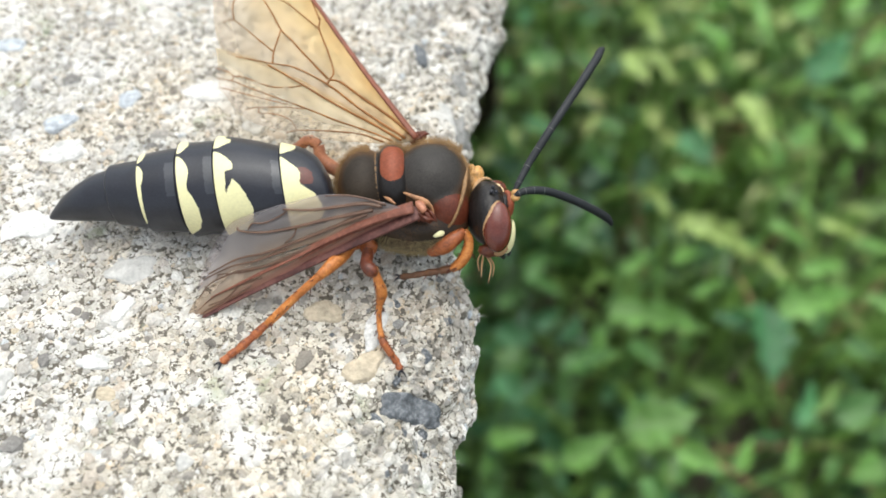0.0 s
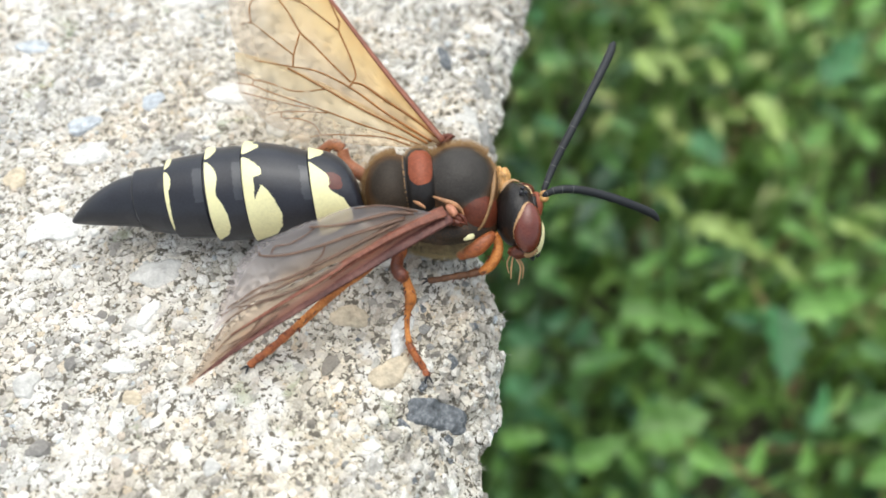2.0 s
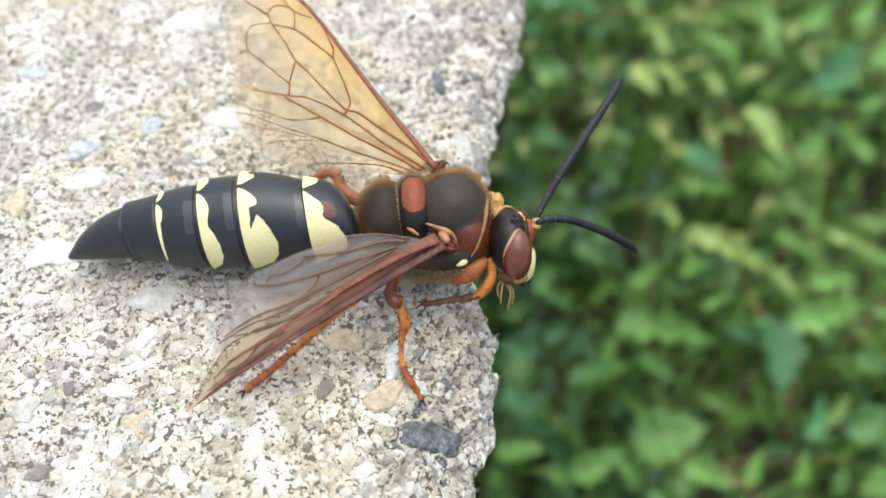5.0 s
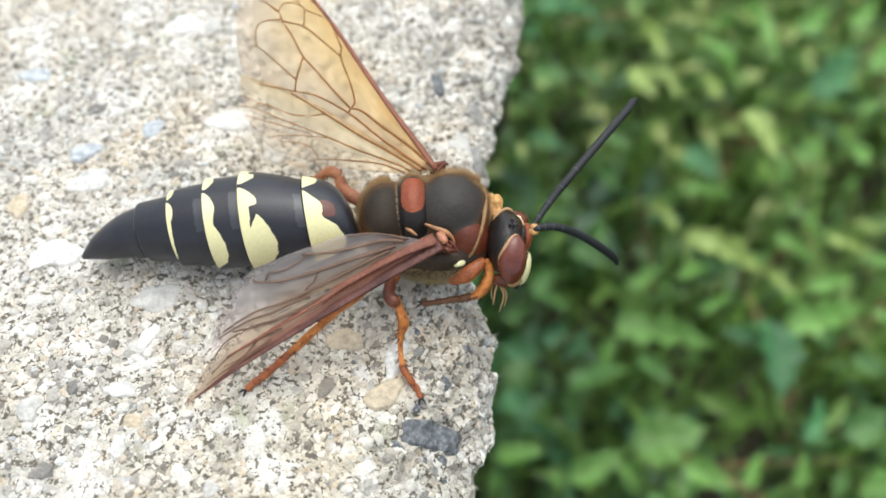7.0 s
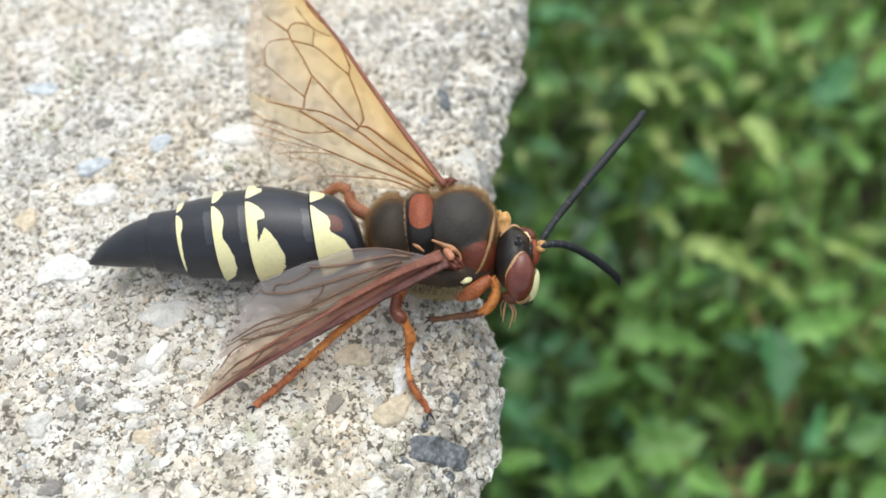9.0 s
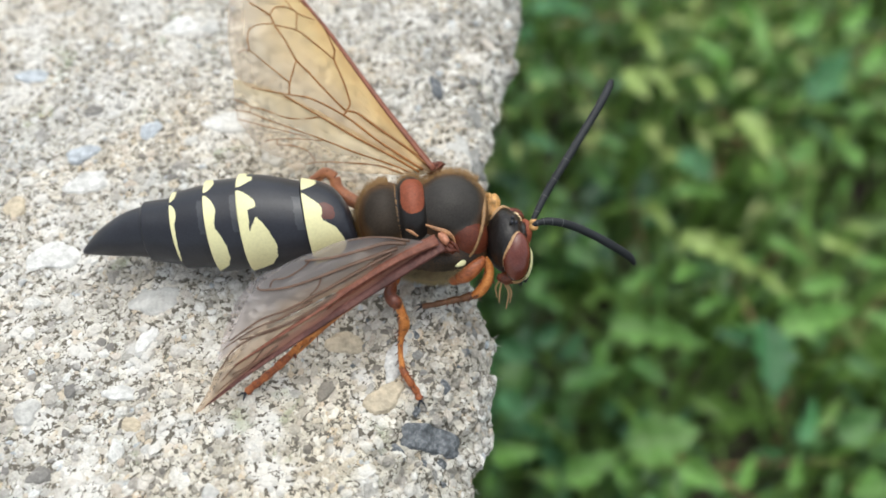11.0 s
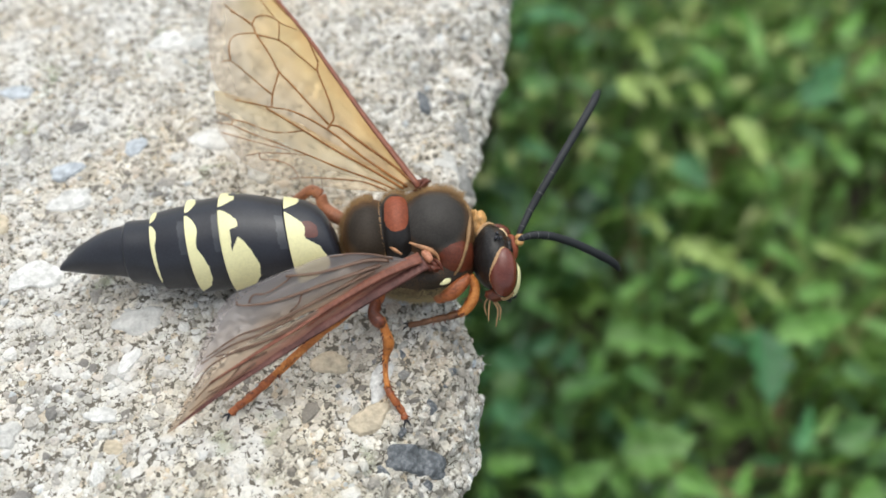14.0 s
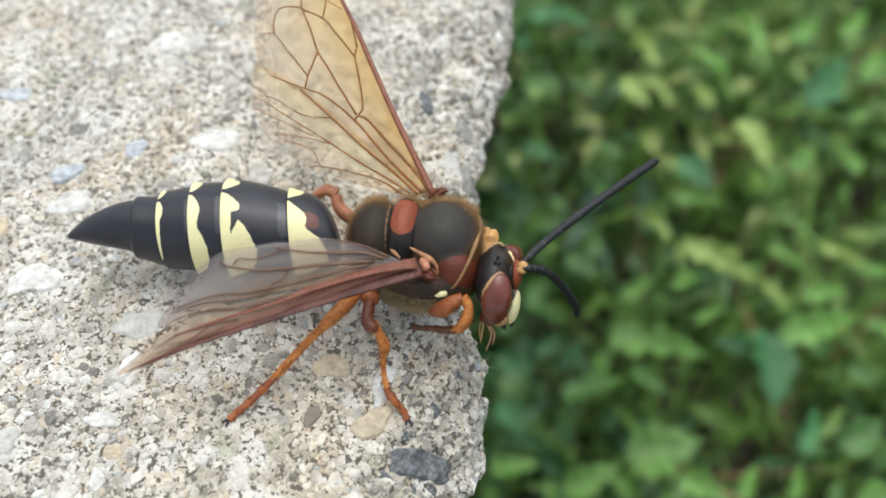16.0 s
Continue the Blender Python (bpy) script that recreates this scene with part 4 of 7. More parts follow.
def antenna(base, points, label):
    """Scape and beaded flagellum; the origin at the socket."""
    bm = bmesh.new()
    o = rel(base, NECK)
    blob(bm, (0.15, 0, 0), (.42, .32, .32), (0, 0, 0), 0, 2, 1, 16, 10)
    sock = bm
    a = part("antenna", sock, AMBER, HEAD, label, o)
    bm = bmesh.new()
    pts = [rel(p, base) for p in points]
    rad = np.interp(np.linspace(0, 1, len(pts)), (0, .12, .3, .75, .93, 1), (.18, .26, .34, .37, .32, .16))
    tube(bm, [(*p, r) for p, r in zip(pts, rad)], 12, 7)
    part("flagellum", bm, ANTENNA, a, "dull black antenna")
    bm = bmesh.new()
    path = smooth_path([(*p, r) for p, r in zip(pts, rad)], 7)
    for i in range(3, int(len(path) * 0.45), max(1, len(path) // 11)):
        way = (Vector(path[i + 1][:3]) - Vector(path[i][:3])).normalized()
        tube(bm, [(*path[i][:3], path[i][3] * 1.03), (*(Vector(path[i][:3]) + way * .05), path[i][3] * 1.03)], 12, 1)
    part("ring_joints", bm, RING, a)
    return a


ANT_L = antenna((9.35, -1.38, 7.20), [(9.35, -1.38, 7.20), (9.74, -0.78, 7.40), (10.92, 0.89, 7.90), (12.49, 2.72, 8.60), (14.54, 5.19, 9.20), (16.58, 7.72, 9.60), (18.05, 9.73, 9.60), (18.68, 10.82, 9.40), (19.12, 11.46, 9.10)], "long black antenna")
ANT_R = antenna((9.25, -1.69, 7.00), [(9.25, -1.69, 7.00), (9.74, -1.57, 7.30), (10.69, -1.32, 7.20), (12.12, -0.97, 6.40), (14.00, -0.77, 4.90), (15.87, -0.69, 3.10), (17.17, -0.63, 1.60), (17.59, -0.81, 0.80)], "long black antenna curving down")

# wings: a blade given by its leading and trailing edge, in the wing's own space about its hinge
HINGE_R, HINGE_L = (1.59, -3.62, 8.30), (1.23, 3.33, 8.90)


def blade(name, lead, trail, material, parent, label, at, bow=0.25, steps=60, pleat=0.03):
    """A thin skin between two edges that run from root to tip; its first map axis runs from the leading edge outwards."""
    def along(edge, s):
        path = smooth_path(edge, 12)
        d = np.cumsum([0] + [np.linalg.norm(b - a) for a, b in zip(path, path[1:])])
        return np.array([np.interp(s * d[-1], d, [p[i] for p in path]) for i in range(3)])
    verts, faces, uv = [], [], []
    across = 32
    for i in range(steps + 1):
        s = i / steps
        a, b = along(lead, s), along(trail, s)
        for j in range(across + 1):
            k = j / across
            p = a * (1 - k) + b * k
            p[2] += bow * math.sin(math.pi * k) * math.sin(math.pi * min(1, s + 0.1)) + pleat * math.sin(math.pi * min(1, 1.5 * s)) * math.sin(22 * k + 2 * s) + 0.04 * math.sin(40 * s + 7 * k)
            verts.append(tuple(p * MM))
            uv.append((0.62 * k + 0.38 * s * k + 0.3 * max(0, s - 0.6) / 0.4 * (0.4 + 0.6 * k), s))
    w = across + 1
    for i in range(steps):
        for j in range(across):
            faces.append((i * w + j, i * w + j + 1, (i + 1) * w + j + 1, (i + 1) * w + j))
    me = bpy.data.meshes.new(name)
    me.from_pydata(verts, [], faces)
    layer = me.uv_layers.new(name="span")
    for loop in me.loops:
        layer.data[loop.index].uv = uv[loop.vertex_index]
    return linked(name, me, material, parent, label, at)


def veins(lines, material, parent, lift=0.06, flat=0.7, fine=1.0):
    for line in lines:
        *pts, r0, r1 = line
        bm = bmesh.new()
        n = len(pts)
        tube(bm, [(p[0], p[1], p[2] + lift, fine * (r0 + (r1 - r0) * i / (n - 1))) for i, p in enumerate(pts)], 8, 5, 0, flat)
        part("vein", bm, material, parent)


R_LEAD = [(0.00, 0.00, 0.00), (-3.34, -1.72, -0.80), (-6.87, -3.80, -1.85), (-10.36, -5.81, -2.85), (-13.83, -7.95, -3.96), (-17.26, -10.03, -5.03), (-19.38, -11.33, -5.70)]
R_TRAIL = [(-0.31, -0.09, -0.02), (-3.78, -1.48, -0.53), (-7.30, -3.06, -1.19), (-11.21, -4.72, -1.85), (-15.07, -6.53, -2.63), (-17.55, -8.55, -3.80), (-18.55, -10.05, -4.82), (-19.55, -11.27, -5.62)]
FORE_R = blade("fore_wing", R_LEAD, R_TRAIL, WING_R, WASP, "smoky purple-brown fore wing", HINGE_R, 0.06, pleat=0.06)
HIND_R = blade("hind_wing", R_TRAIL[:1] + [(-3.78, -1.48, -0.53), (-7.30, -3.06, -1.19), (-11.21, -4.72, -1.85), (-15.07, -6.53, -2.63), (-17.42, -8.07, -3.45)], [(-1.12, -0.08, 0.12), (-3.33, 0.10, 0.64), (-6.83, -0.07, 1.10), (-10.30, -1.19, 0.79), (-13.30, -2.38, 0.35), (-15.09, -3.44, -0.18), (-16.52, -5.42, -1.51), (-17.54, -7.90, -3.30)], WING_RH, FORE_R, "smoky translucent hind wing", (0, 0, 0.1), 0.05, pleat=0.06)
veins([
    ((0.13, -0.16, -0.09), (-3.35, -2.02, -0.99), (-6.88, -3.94, -1.91), (-10.36, -5.88, -2.86), (-13.81, -7.83, -3.82), (-16.79, -9.62, -4.73), (-18.70, -10.90, -5.42), 0.66, 0.05),
], VEIN_DARK, FORE_R, 0.05, 0.2)
veins([
    ((-0.23, 0.09, 0.26), (-3.34, -1.16, -0.20), (-6.86, -2.97, -1.05), (-9.47, -4.51, -1.82), (-12.92, -6.42, -2.76), (-16.33, -8.32, -3.68), 0.55, 0.04),
    ((-1.48, -0.60, -0.08), (-3.78, -1.68, -0.54), (-6.42, -3.05, -1.18), (-9.04, -4.62, -1.98), 0.22, 0.1),
    ((-3.34, -1.51, -0.48), (-5.10, -2.26, -0.78), (-7.73, -3.70, -1.47), 0.13, 0.06),
], VEIN_RUST, FORE_R, 0.04, 0.22)
veins([
    ((-9.47, -4.49, -1.84), (-12.06, -5.56, -2.25), (-14.19, -6.25, -2.44), (-16.31, -7.35, -2.94), (-17.38, -8.58, -3.74), 0.13, 0.05),
    ((-12.07, -6.26, -2.80), (-14.21, -7.22, -3.20), (-16.12, -8.26, -3.70), (-17.40, -9.34, -4.34), 0.11, 0.05),
    ((-13.99, -7.14, -3.17), (-15.07, -8.17, -3.80), (-16.51, -8.87, -4.12), 0.08, 0.05),
    ((-12.93, -6.93, -3.19), (-14.65, -8.07, -3.80), (-16.35, -9.04, -4.27), (-17.83, -10.05, -4.83), 0.09, 0.04),
    ((-3.78, -1.66, -0.56), (-5.98, -2.52, -0.86), (-8.60, -3.88, -1.50), (-11.20, -5.16, -2.08), (-13.34, -6.09, -2.45), (-15.79, -6.69, -2.52), 0.16, 0.06),
], VEIN_SMOKE, FORE_R, 0.03, 0.45)
veins([
    ((-2.36, -0.12, 0.40), (-3.77, 0.02, 0.75), (-5.53, -0.01, 1.02), (-7.18, -0.31, 1.06), 0.11, 0.05),
    ((-2.67, -0.25, 0.35), (-4.22, -0.33, 0.55), (-5.97, -0.77, 0.49), (-7.71, -1.24, 0.41), (-9.00, -1.48, 0.45), (-10.51, -1.66, 0.56), 0.2, 0.09),
    ((-3.34, -0.58, 0.21), (-5.54, -1.29, 0.01), (-7.72, -2.01, -0.19), (-9.45, -2.61, -0.38), (-11.17, -3.15, -0.51), (-12.45, -3.44, -0.53), (-13.93, -3.58, -0.39), (-14.22, -3.39, -0.19), 0.19, 0.07),
    ((-9.36, -2.68, -0.44), (-9.63, -3.25, -0.85), (-10.28, -3.78, -1.16), 0.08, 0.06),
    ((-3.78, -0.89, 0.03), (-5.54, -1.71, -0.32), (-7.73, -2.77, -0.79), (-9.90, -3.79, -1.23), (-12.05, -4.73, -1.61), (-14.18, -5.45, -1.83), (-16.51, -6.80, -2.50), 0.2, 0.06),
    ((-10.12, -4.15, -1.48), (-12.48, -5.24, -1.94), (-14.61, -5.99, -2.18), (-16.94, -7.24, -2.77), 0.12, 0.05),
    ((-13.29, -3.40, -0.35), (-12.95, -2.93, -0.04), (-12.01, -2.76, -0.06), (-10.81, -2.16, 0.21), (-10.08, -1.62, 0.51), 0.07, 0.06),
], VEIN_SMOKE, HIND_R, 0.02, 0.5)

L_LEAD = [(0.19, -0.03, 0.03), (-1.60, 2.78, 0.42), (-3.86, 6.29, 0.89), (-6.52, 10.68, 1.52), (-9.32, 15.39, 2.20), (-12.15, 19.60, 2.73), (-15.60, 24.40, 3.30), (-18.10, 27.60, 3.63)]
L_TRAIL = [(-0.14, -0.18, -0.08), (-3.28, 1.93, -0.21), (-6.81, 4.57, -0.27), (-10.50, 7.45, -0.30), (-14.34, 9.90, -0.49), (-17.64, 12.09, -0.62), (-18.96, 18.25, 0.81), (-18.42, 26.62, 3.28)]
FORE_L = blade("fore_wing", L_LEAD, L_TRAIL, WING_L, WASP, "amber translucent fore wing with brown veins", HINGE_L, 0.06)
HIND_L = blade("hind_wing", [(-0.14, -0.18, -0.08), (-3.28, 2.13, -0.15), (-6.82, 4.89, -0.18), (-10.52, 7.78, -0.21), (-14.37, 10.35, -0.37), (-18.02, 12.05, -0.72)], [(-1.09, -0.23, -0.31), (-3.73, 0.28, -0.77), (-7.18, 1.11, -1.32), (-10.74, 2.44, -1.76), (-14.46, 4.25, -2.10), (-17.39, 7.82, -1.76)], WING_LH, FORE_L, "pale amber translucent hind wing", (0, 0, -0.06), 0.04)
veins([
    ((0.19, -0.03, 0.03), (-1.60, 2.78, 0.42), (-3.86, 6.29, 0.89), (-6.52, 10.68, 1.52), (-9.32, 15.39, 2.20), (-12.15, 19.60, 2.73), (-15.60, 24.40, 3.30), .29, .13),
], VEIN_EDGE, FORE_L, 0.06, 0.45)
veins([
    ((-0.36, 0.48, 0.11), (-1.89, 2.14, 0.23), (-4.61, 4.65, 0.32), (-6.33, 6.28, 0.38), (-7.30, 6.72, 0.28), 0.17, 0.13),
    ((-0.76, 0.12, -0.08), (-2.49, 1.59, -0.06), (-4.57, 3.44, -0.02), (-7.50, 6.30, 0.12), (-10.51, 8.49, 0.05), (-12.65, 9.33, -0.20), (-16.10, 10.66, -0.61), 0.17, 0.06),
    ((-1.06, -0.05, -0.19), (-3.30, 1.72, -0.21), (-6.68, 4.22, -0.28), (-9.32, 6.34, -0.28), (-11.12, 7.79, -0.29), (-13.02, 9.28, -0.30), 0.15, 0.09),
    ((-7.30, 6.72, 0.28), (-7.57, 6.35, 0.12), 0.13, 0.12),
    ((-7.31, 6.76, 0.29), (-7.01, 7.30, 0.51), (-7.27, 8.49, 0.79), (-7.76, 9.97, 1.09), (-8.50, 12.00, 1.49), (-8.48, 12.83, 1.73), 0.1, 0.09),
    ((-7.46, 6.81, 0.27), (-9.47, 9.35, 0.53), (-10.89, 11.25, 0.74), (-12.04, 12.67, 0.87), (-13.12, 14.82, 1.23), (-14.29, 16.80, 1.52), (-14.76, 17.90, 1.73), (-15.84, 18.94, 1.77), (-16.85, 19.72, 1.76), 0.12, 0.07),
    ((-12.04, 12.67, 0.87), (-12.29, 11.63, 0.53), (-12.55, 10.49, 0.15), (-12.58, 9.32, -0.19), 0.09, 0.09),
    ((-12.57, 10.49, 0.14), (-14.55, 12.53, 0.27), (-16.58, 14.56, 0.37), (-17.70, 14.60, 0.13), 0.09, 0.04),
    ((-16.58, 14.56, 0.37), (-16.83, 15.80, 0.66), (-16.72, 16.78, 0.96), (-15.94, 17.18, 1.25), (-14.42, 16.97, 1.54), 0.07, 0.07),
    ((-14.29, 16.80, 1.52), (-12.05, 15.72, 1.73), (-10.38, 14.04, 1.64), (-8.50, 12.00, 1.49), 0.09, 0.09),
    ((-14.76, 17.90, 1.73), (-14.42, 18.60, 2.00), (-13.61, 18.63, 2.19), (-12.65, 18.10, 2.26), (-12.20, 17.51, 2.20), (-12.17, 15.82, 1.73), 0.08, 0.07),
    ((-14.21, 20.61, 2.61), (-13.04, 18.82, 2.37), (-12.16, 17.62, 2.24), (-10.51, 16.53, 2.31), 0.06, 0.06),
    ((-8.47, 12.92, 1.70), (-9.91, 16.39, 2.35), (-11.94, 18.90, 2.59), (-13.15, 20.69, 2.81), .11, .07),
    ((-14.91, 18.02, 1.66), (-16.11, 19.18, 1.72), (-17.65, 20.74, 1.80), .08, .05),
], VEIN, FORE_L, 0.03, 0.7, 0.82)
veins([
    ((-1.76, 0.12, -0.39), (-3.49, 1.17, -0.49), (-6.63, 2.84, -0.73), (-9.44, 4.51, -0.90), (-11.44, 5.62, -1.05), (-14.39, 7.26, -1.26), (-16.27, 8.39, -1.37), (-17.77, 8.89, -1.57), 0.12, 0.04),
    ((-17.87, 9.97, -1.29), (-16.80, 9.42, -1.20), (-16.15, 8.86, -1.21), (-16.26, 8.37, -1.37), 0.05, 0.05),
    ((-16.15, 8.86, -1.21), (-14.92, 8.39, -1.06), (-12.85, 7.23, -0.92), (-11.29, 6.80, -0.68), (-9.77, 6.70, -0.36), 0.06, 0.08),
    ((-2.46, 0.12, -0.55), (-4.51, 1.22, -0.71), (-7.43, 1.99, -1.15), (-9.97, 2.46, -1.60), (-10.92, 2.39, -1.84), 0.1, 0.04),
    ((-9.44, 4.40, -0.93), (-11.39, 4.90, -1.24), (-13.48, 5.28, -1.61), (-14.68, 5.25, -1.89), 0.06, 0.04),
    ((-13.48, 5.28, -1.61), (-13.40, 4.71, -1.75), (-12.01, 4.37, -1.53), (-10.67, 3.60, -1.44), (-9.97, 2.46, -1.60), 0.05, 0.05),
    ((-17.12, 7.84, -1.72), (-14.34, 6.56, -1.44), (-10.98, 5.10, -1.09), 0.05, 0.05),
], VEIN, HIND_L, 0.03, 0.7, 0.85)


def leg(name, hip, thigh, shin, foot, label, seed):
    """Hip, thigh, spiny shin and jointed foot with claws along points (x, y, z, radius). The origin at the hip."""
    at = lambda q: (*rel(q[0], hip), q[1])
    bm = bmesh.new()
    blob(bm, (0, 0, 0), (.75, .7, .8), (0, 0, 0), 0.1, 2, 3, 20, 14)
    lg = part(name, bm, ORANGE_DARK, WASP, label, hip)
    bm = bmesh.new()
    tube(bm, [at(q) for q in thigh], 14, 7)
    far = name == "hind_leg" and hip[1] > 0
    part("thigh", bm, PINKISH if far else {"hind_leg": ORANGE, "mid_leg": THIGH_DARK}.get(name, ORANGE_DARK), lg, "pinkish brown thigh" if far else "red-brown thigh")
    bm = bmesh.new()
    tube(bm, [at(q) for q in shin], 14, 7)
    part("shin", bm, PINKISH if far else ORANGE, lg, "pinkish brown shin" if far else "orange spiny shin")
    bm = bmesh.new()
    path = [at(q) for q in foot]
    beads = []
    for i in range(len(path) - 1):
        a, b = np.array(path[i]), np.array(path[i + 1])
        for s, k in ((0.0, .86), (.35, .95), (.75, 1.08), (.95, .9)):
            q = a * (1 - s) + b * s
            beads.append((*q[:3], q[3] * k))
    beads.append(path[-1])
    tube(bm, beads, 10, 3)
    part("foot", bm, FOOT_BROWN if name == "fore_leg" else ORANGE_DARK, lg, "brown jointed foot" if name == "fore_leg" else "red-brown jointed foot")
    rng = random.Random(seed)
    for points, count, size in (([at(q) for q in shin], 20, .5), (path, 10, .34)):
        for _ in range(count):
            i = rng.randrange(len(points) - 1)
            a, b = Vector(points[i][:3]), Vector(points[i + 1][:3])
            way = (b - a).normalized()
            t = rng.random()
            across = way.orthogonal().normalized()
            across = Matrix.Rotation(rng.uniform(0, 6.283), 3, way) @ across
            q = a.lerp(b, t) + across * 0.8 * (points[i][3] * (1 - t) + points[i + 1][3] * t)
            d = (way * .8 + across).normalized()
            bm = bmesh.new()
            tube(bm, [(*q, .075), (*(q + d * size * rng.uniform(.8, 1.2)), .015)], 5, 1)
            part("spine", bm, THIGH_DARK, lg)
    a, f = Vector(path[-2][:3]), Vector(path[-1][:3])
    w = (f - a).normalized()
    side = w.cross(Vector((0, 0, 1))).normalized()
    for s in (-1, 1):
        bm = bmesh.new()
        tube(bm, [(*f, .12), (*(f + w * .35 + side * s * .2 + Vector((0, 0, .08))), .09), (*(f + w * .62 + side * s * .3 - Vector((0, 0, .2))), .02)], 6, 4)
        part("claw", bm, BLACK, lg, "black claw")
    return lg


# hip; then thigh, shin and foot as points with their radius
LEG_POINTS = {
    "mid_leg_r": ((-2.31, -4.36, 4.30), (((-2.31, -4.36, 4.30), .42), ((-2.35, -5.53, 4.60), .5), ((-2.39, -6.47, 4.90), .5), ((-2.04, -7.06, 5.00), .56), ((-1.70, -7.14, 4.60), .4)), (((-1.84, -6.73, 4.80), .36), ((-1.52, -7.43, 4.20), .36), ((-1.24, -8.01, 3.00), .48), ((-1.49, -8.72, 2.00), .27), ((-1.50, -9.70, 1.00), .22), ((-1.32, -10.59, 0.40), .26)), (((-1.46, -10.43, 0.40), .30), ((-0.99, -11.21, -0.00), .32), ((-0.49, -11.69, -0.60), .31), ((-0.07, -12.14, -1.05), .29), ((0.12, -12.64, -1.30), .3))),
    "hind_leg_r": ((-3.53, -3.35, 3.60), (((-3.53, -3.35, 3.60), .45), ((-4.32, -5.14, 4.40), .6), ((-5.26, -6.62, 4.80), .52), ((-6.08, -7.46, 4.70), .36)), (((-6.00, -7.36, 4.70), .33), ((-6.83, -7.85, 4.20), .33), ((-8.37, -8.64, 3.00), .34), ((-9.82, -9.50, 1.90), .36), ((-10.48, -9.91, 1.50), .28)), (((-10.40, -9.80, 1.50), .34), ((-11.66, -10.88, 1.00), .34), ((-12.67, -11.70, 0.70), .33), ((-13.42, -12.21, 0.50), .32), ((-13.92, -12.71, 0.40), .3))),
    "fore_leg_r": ((3.02, -4.17, 4.00), (((3.02, -4.17, 4.00), .55), ((3.76, -4.44, 4.60), .68), ((4.68, -3.99, 5.10), .60), ((5.39, -3.38, 5.20), .38)), (((5.39, -3.38, 5.20), .42), ((5.83, -3.88, 4.60), .4), ((5.65, -4.60, 3.80), .48), ((5.10, -5.10, 3.10), .45), ((4.45, -5.29, 2.60), .32)), (((4.64, -5.24, 2.70), .36), ((3.46, -5.22, 2.20), .3), ((2.28, -5.15, 1.80), .28), ((1.22, -5.19, 1.50), .26), ((0.25, -5.12, 1.20), .26))),
    "hind_leg_l": ((-3.85, 3.38, 3.40), (((-3.85, 3.38, 3.40), .5), ((-5.90, 4.20, 4.00), .62), ((-6.90, 4.80, 4.60), .55), ((-7.20, 5.55, 5.35), .5)), (((-7.18, 5.52, 5.35), .5), ((-7.97, 5.92, 5.60), .48), ((-9.10, 6.00, 4.60), .42), ((-10.00, 6.33, 3.60), .36)), (((-10.00, 6.33, 3.60), .36), ((-10.60, 6.60, 2.40), .33), ((-11.10, 6.90, 1.40), .3), ((-11.50, 7.10, 0.80), .3), ((-11.80, 7.30, 0.50), .28))),
    "mid_leg_l": ((-0.72, 2.75, 3.40), (((-0.72, 2.75, 3.40), .5), ((-0.62, 3.58, 3.80), .6), ((-0.44, 4.37, 3.60), .42)), (((-0.44, 4.37, 3.60), .42), ((-0.42, 6.42, 2.00), .45), ((-0.36, 7.71, 0.90), .36)), (((-0.36, 7.71, 0.90), .36), ((-0.27, 8.22, 0.60), .32), ((-0.18, 8.59, 0.40), .3), ((-0.13, 8.81, 0.30), .28))),
    "fore_leg_l": ((3.52, 1.37, 3.60), (((3.52, 1.37, 3.60), .5), ((4.52, 2.20, 3.80), .6), ((5.31, 3.25, 3.40), .42)), (((5.31, 3.25, 3.40), .42), ((4.97, 4.79, 2.40), .42), ((4.40, 5.94, 1.60), .34)), (((4.40, 5.94, 1.60), .34), ((3.63, 6.74, 1.00), .3), ((2.84, 7.25, 0.70), .28), ((2.31, 7.62, 0.50), .26))),
}
LEGS = {}
for key, (hip, thigh, shin, foot) in LEG_POINTS.items():
    kind = key.rsplit("_", 1)[0]
    LEGS[key] = leg(kind, hip, thigh, shin, foot, {"mid_leg": "orange middle leg standing on the concrete", "hind_leg": "orange spiny hind leg", "fore_leg": "bent orange fore leg"}[kind], len(LEGS))


# ---- ground and plants beyond the block ----
def ground():
    def line(n):
        s = np.concatenate([np.linspace(-0.2, 0.9, 90), 0.9 * 1.35 ** np.arange(1, 30)])
        return np.concatenate([-0.2 - 0.5 * 1.4 ** np.arange(24, -1, -1), s])
    xs, ys = line(0), line(1)
    x, y = np.meshgrid(xs, ys)
    z = -0.30 + 0.010 * grain_noise(x, y, 0.11, 21) + 0.004 * grain_noise(x, y, 0.03, 22)
    i = np.arange(x.size).reshape(x.shape)
    f = np.stack([i[:-1, :-1], i[:-1, 1:], i[1:, 1:], i[1:, :-1]], -1).reshape(-1, 4)
    g = merged("ground", np.stack([x, y, z], -1).reshape(-1, 3).tolist(), f.tolist(), TURF, smooth=True)
    tagged(g, "dark soil with weedy turf", "ground", kind="structure")


ground()


def ground_z(x, y):
    return float(-0.30 + 0.010 * grain_noise(x, y, 0.11, 21) + 0.004 * grain_noise(x, y, 0.03, 22))


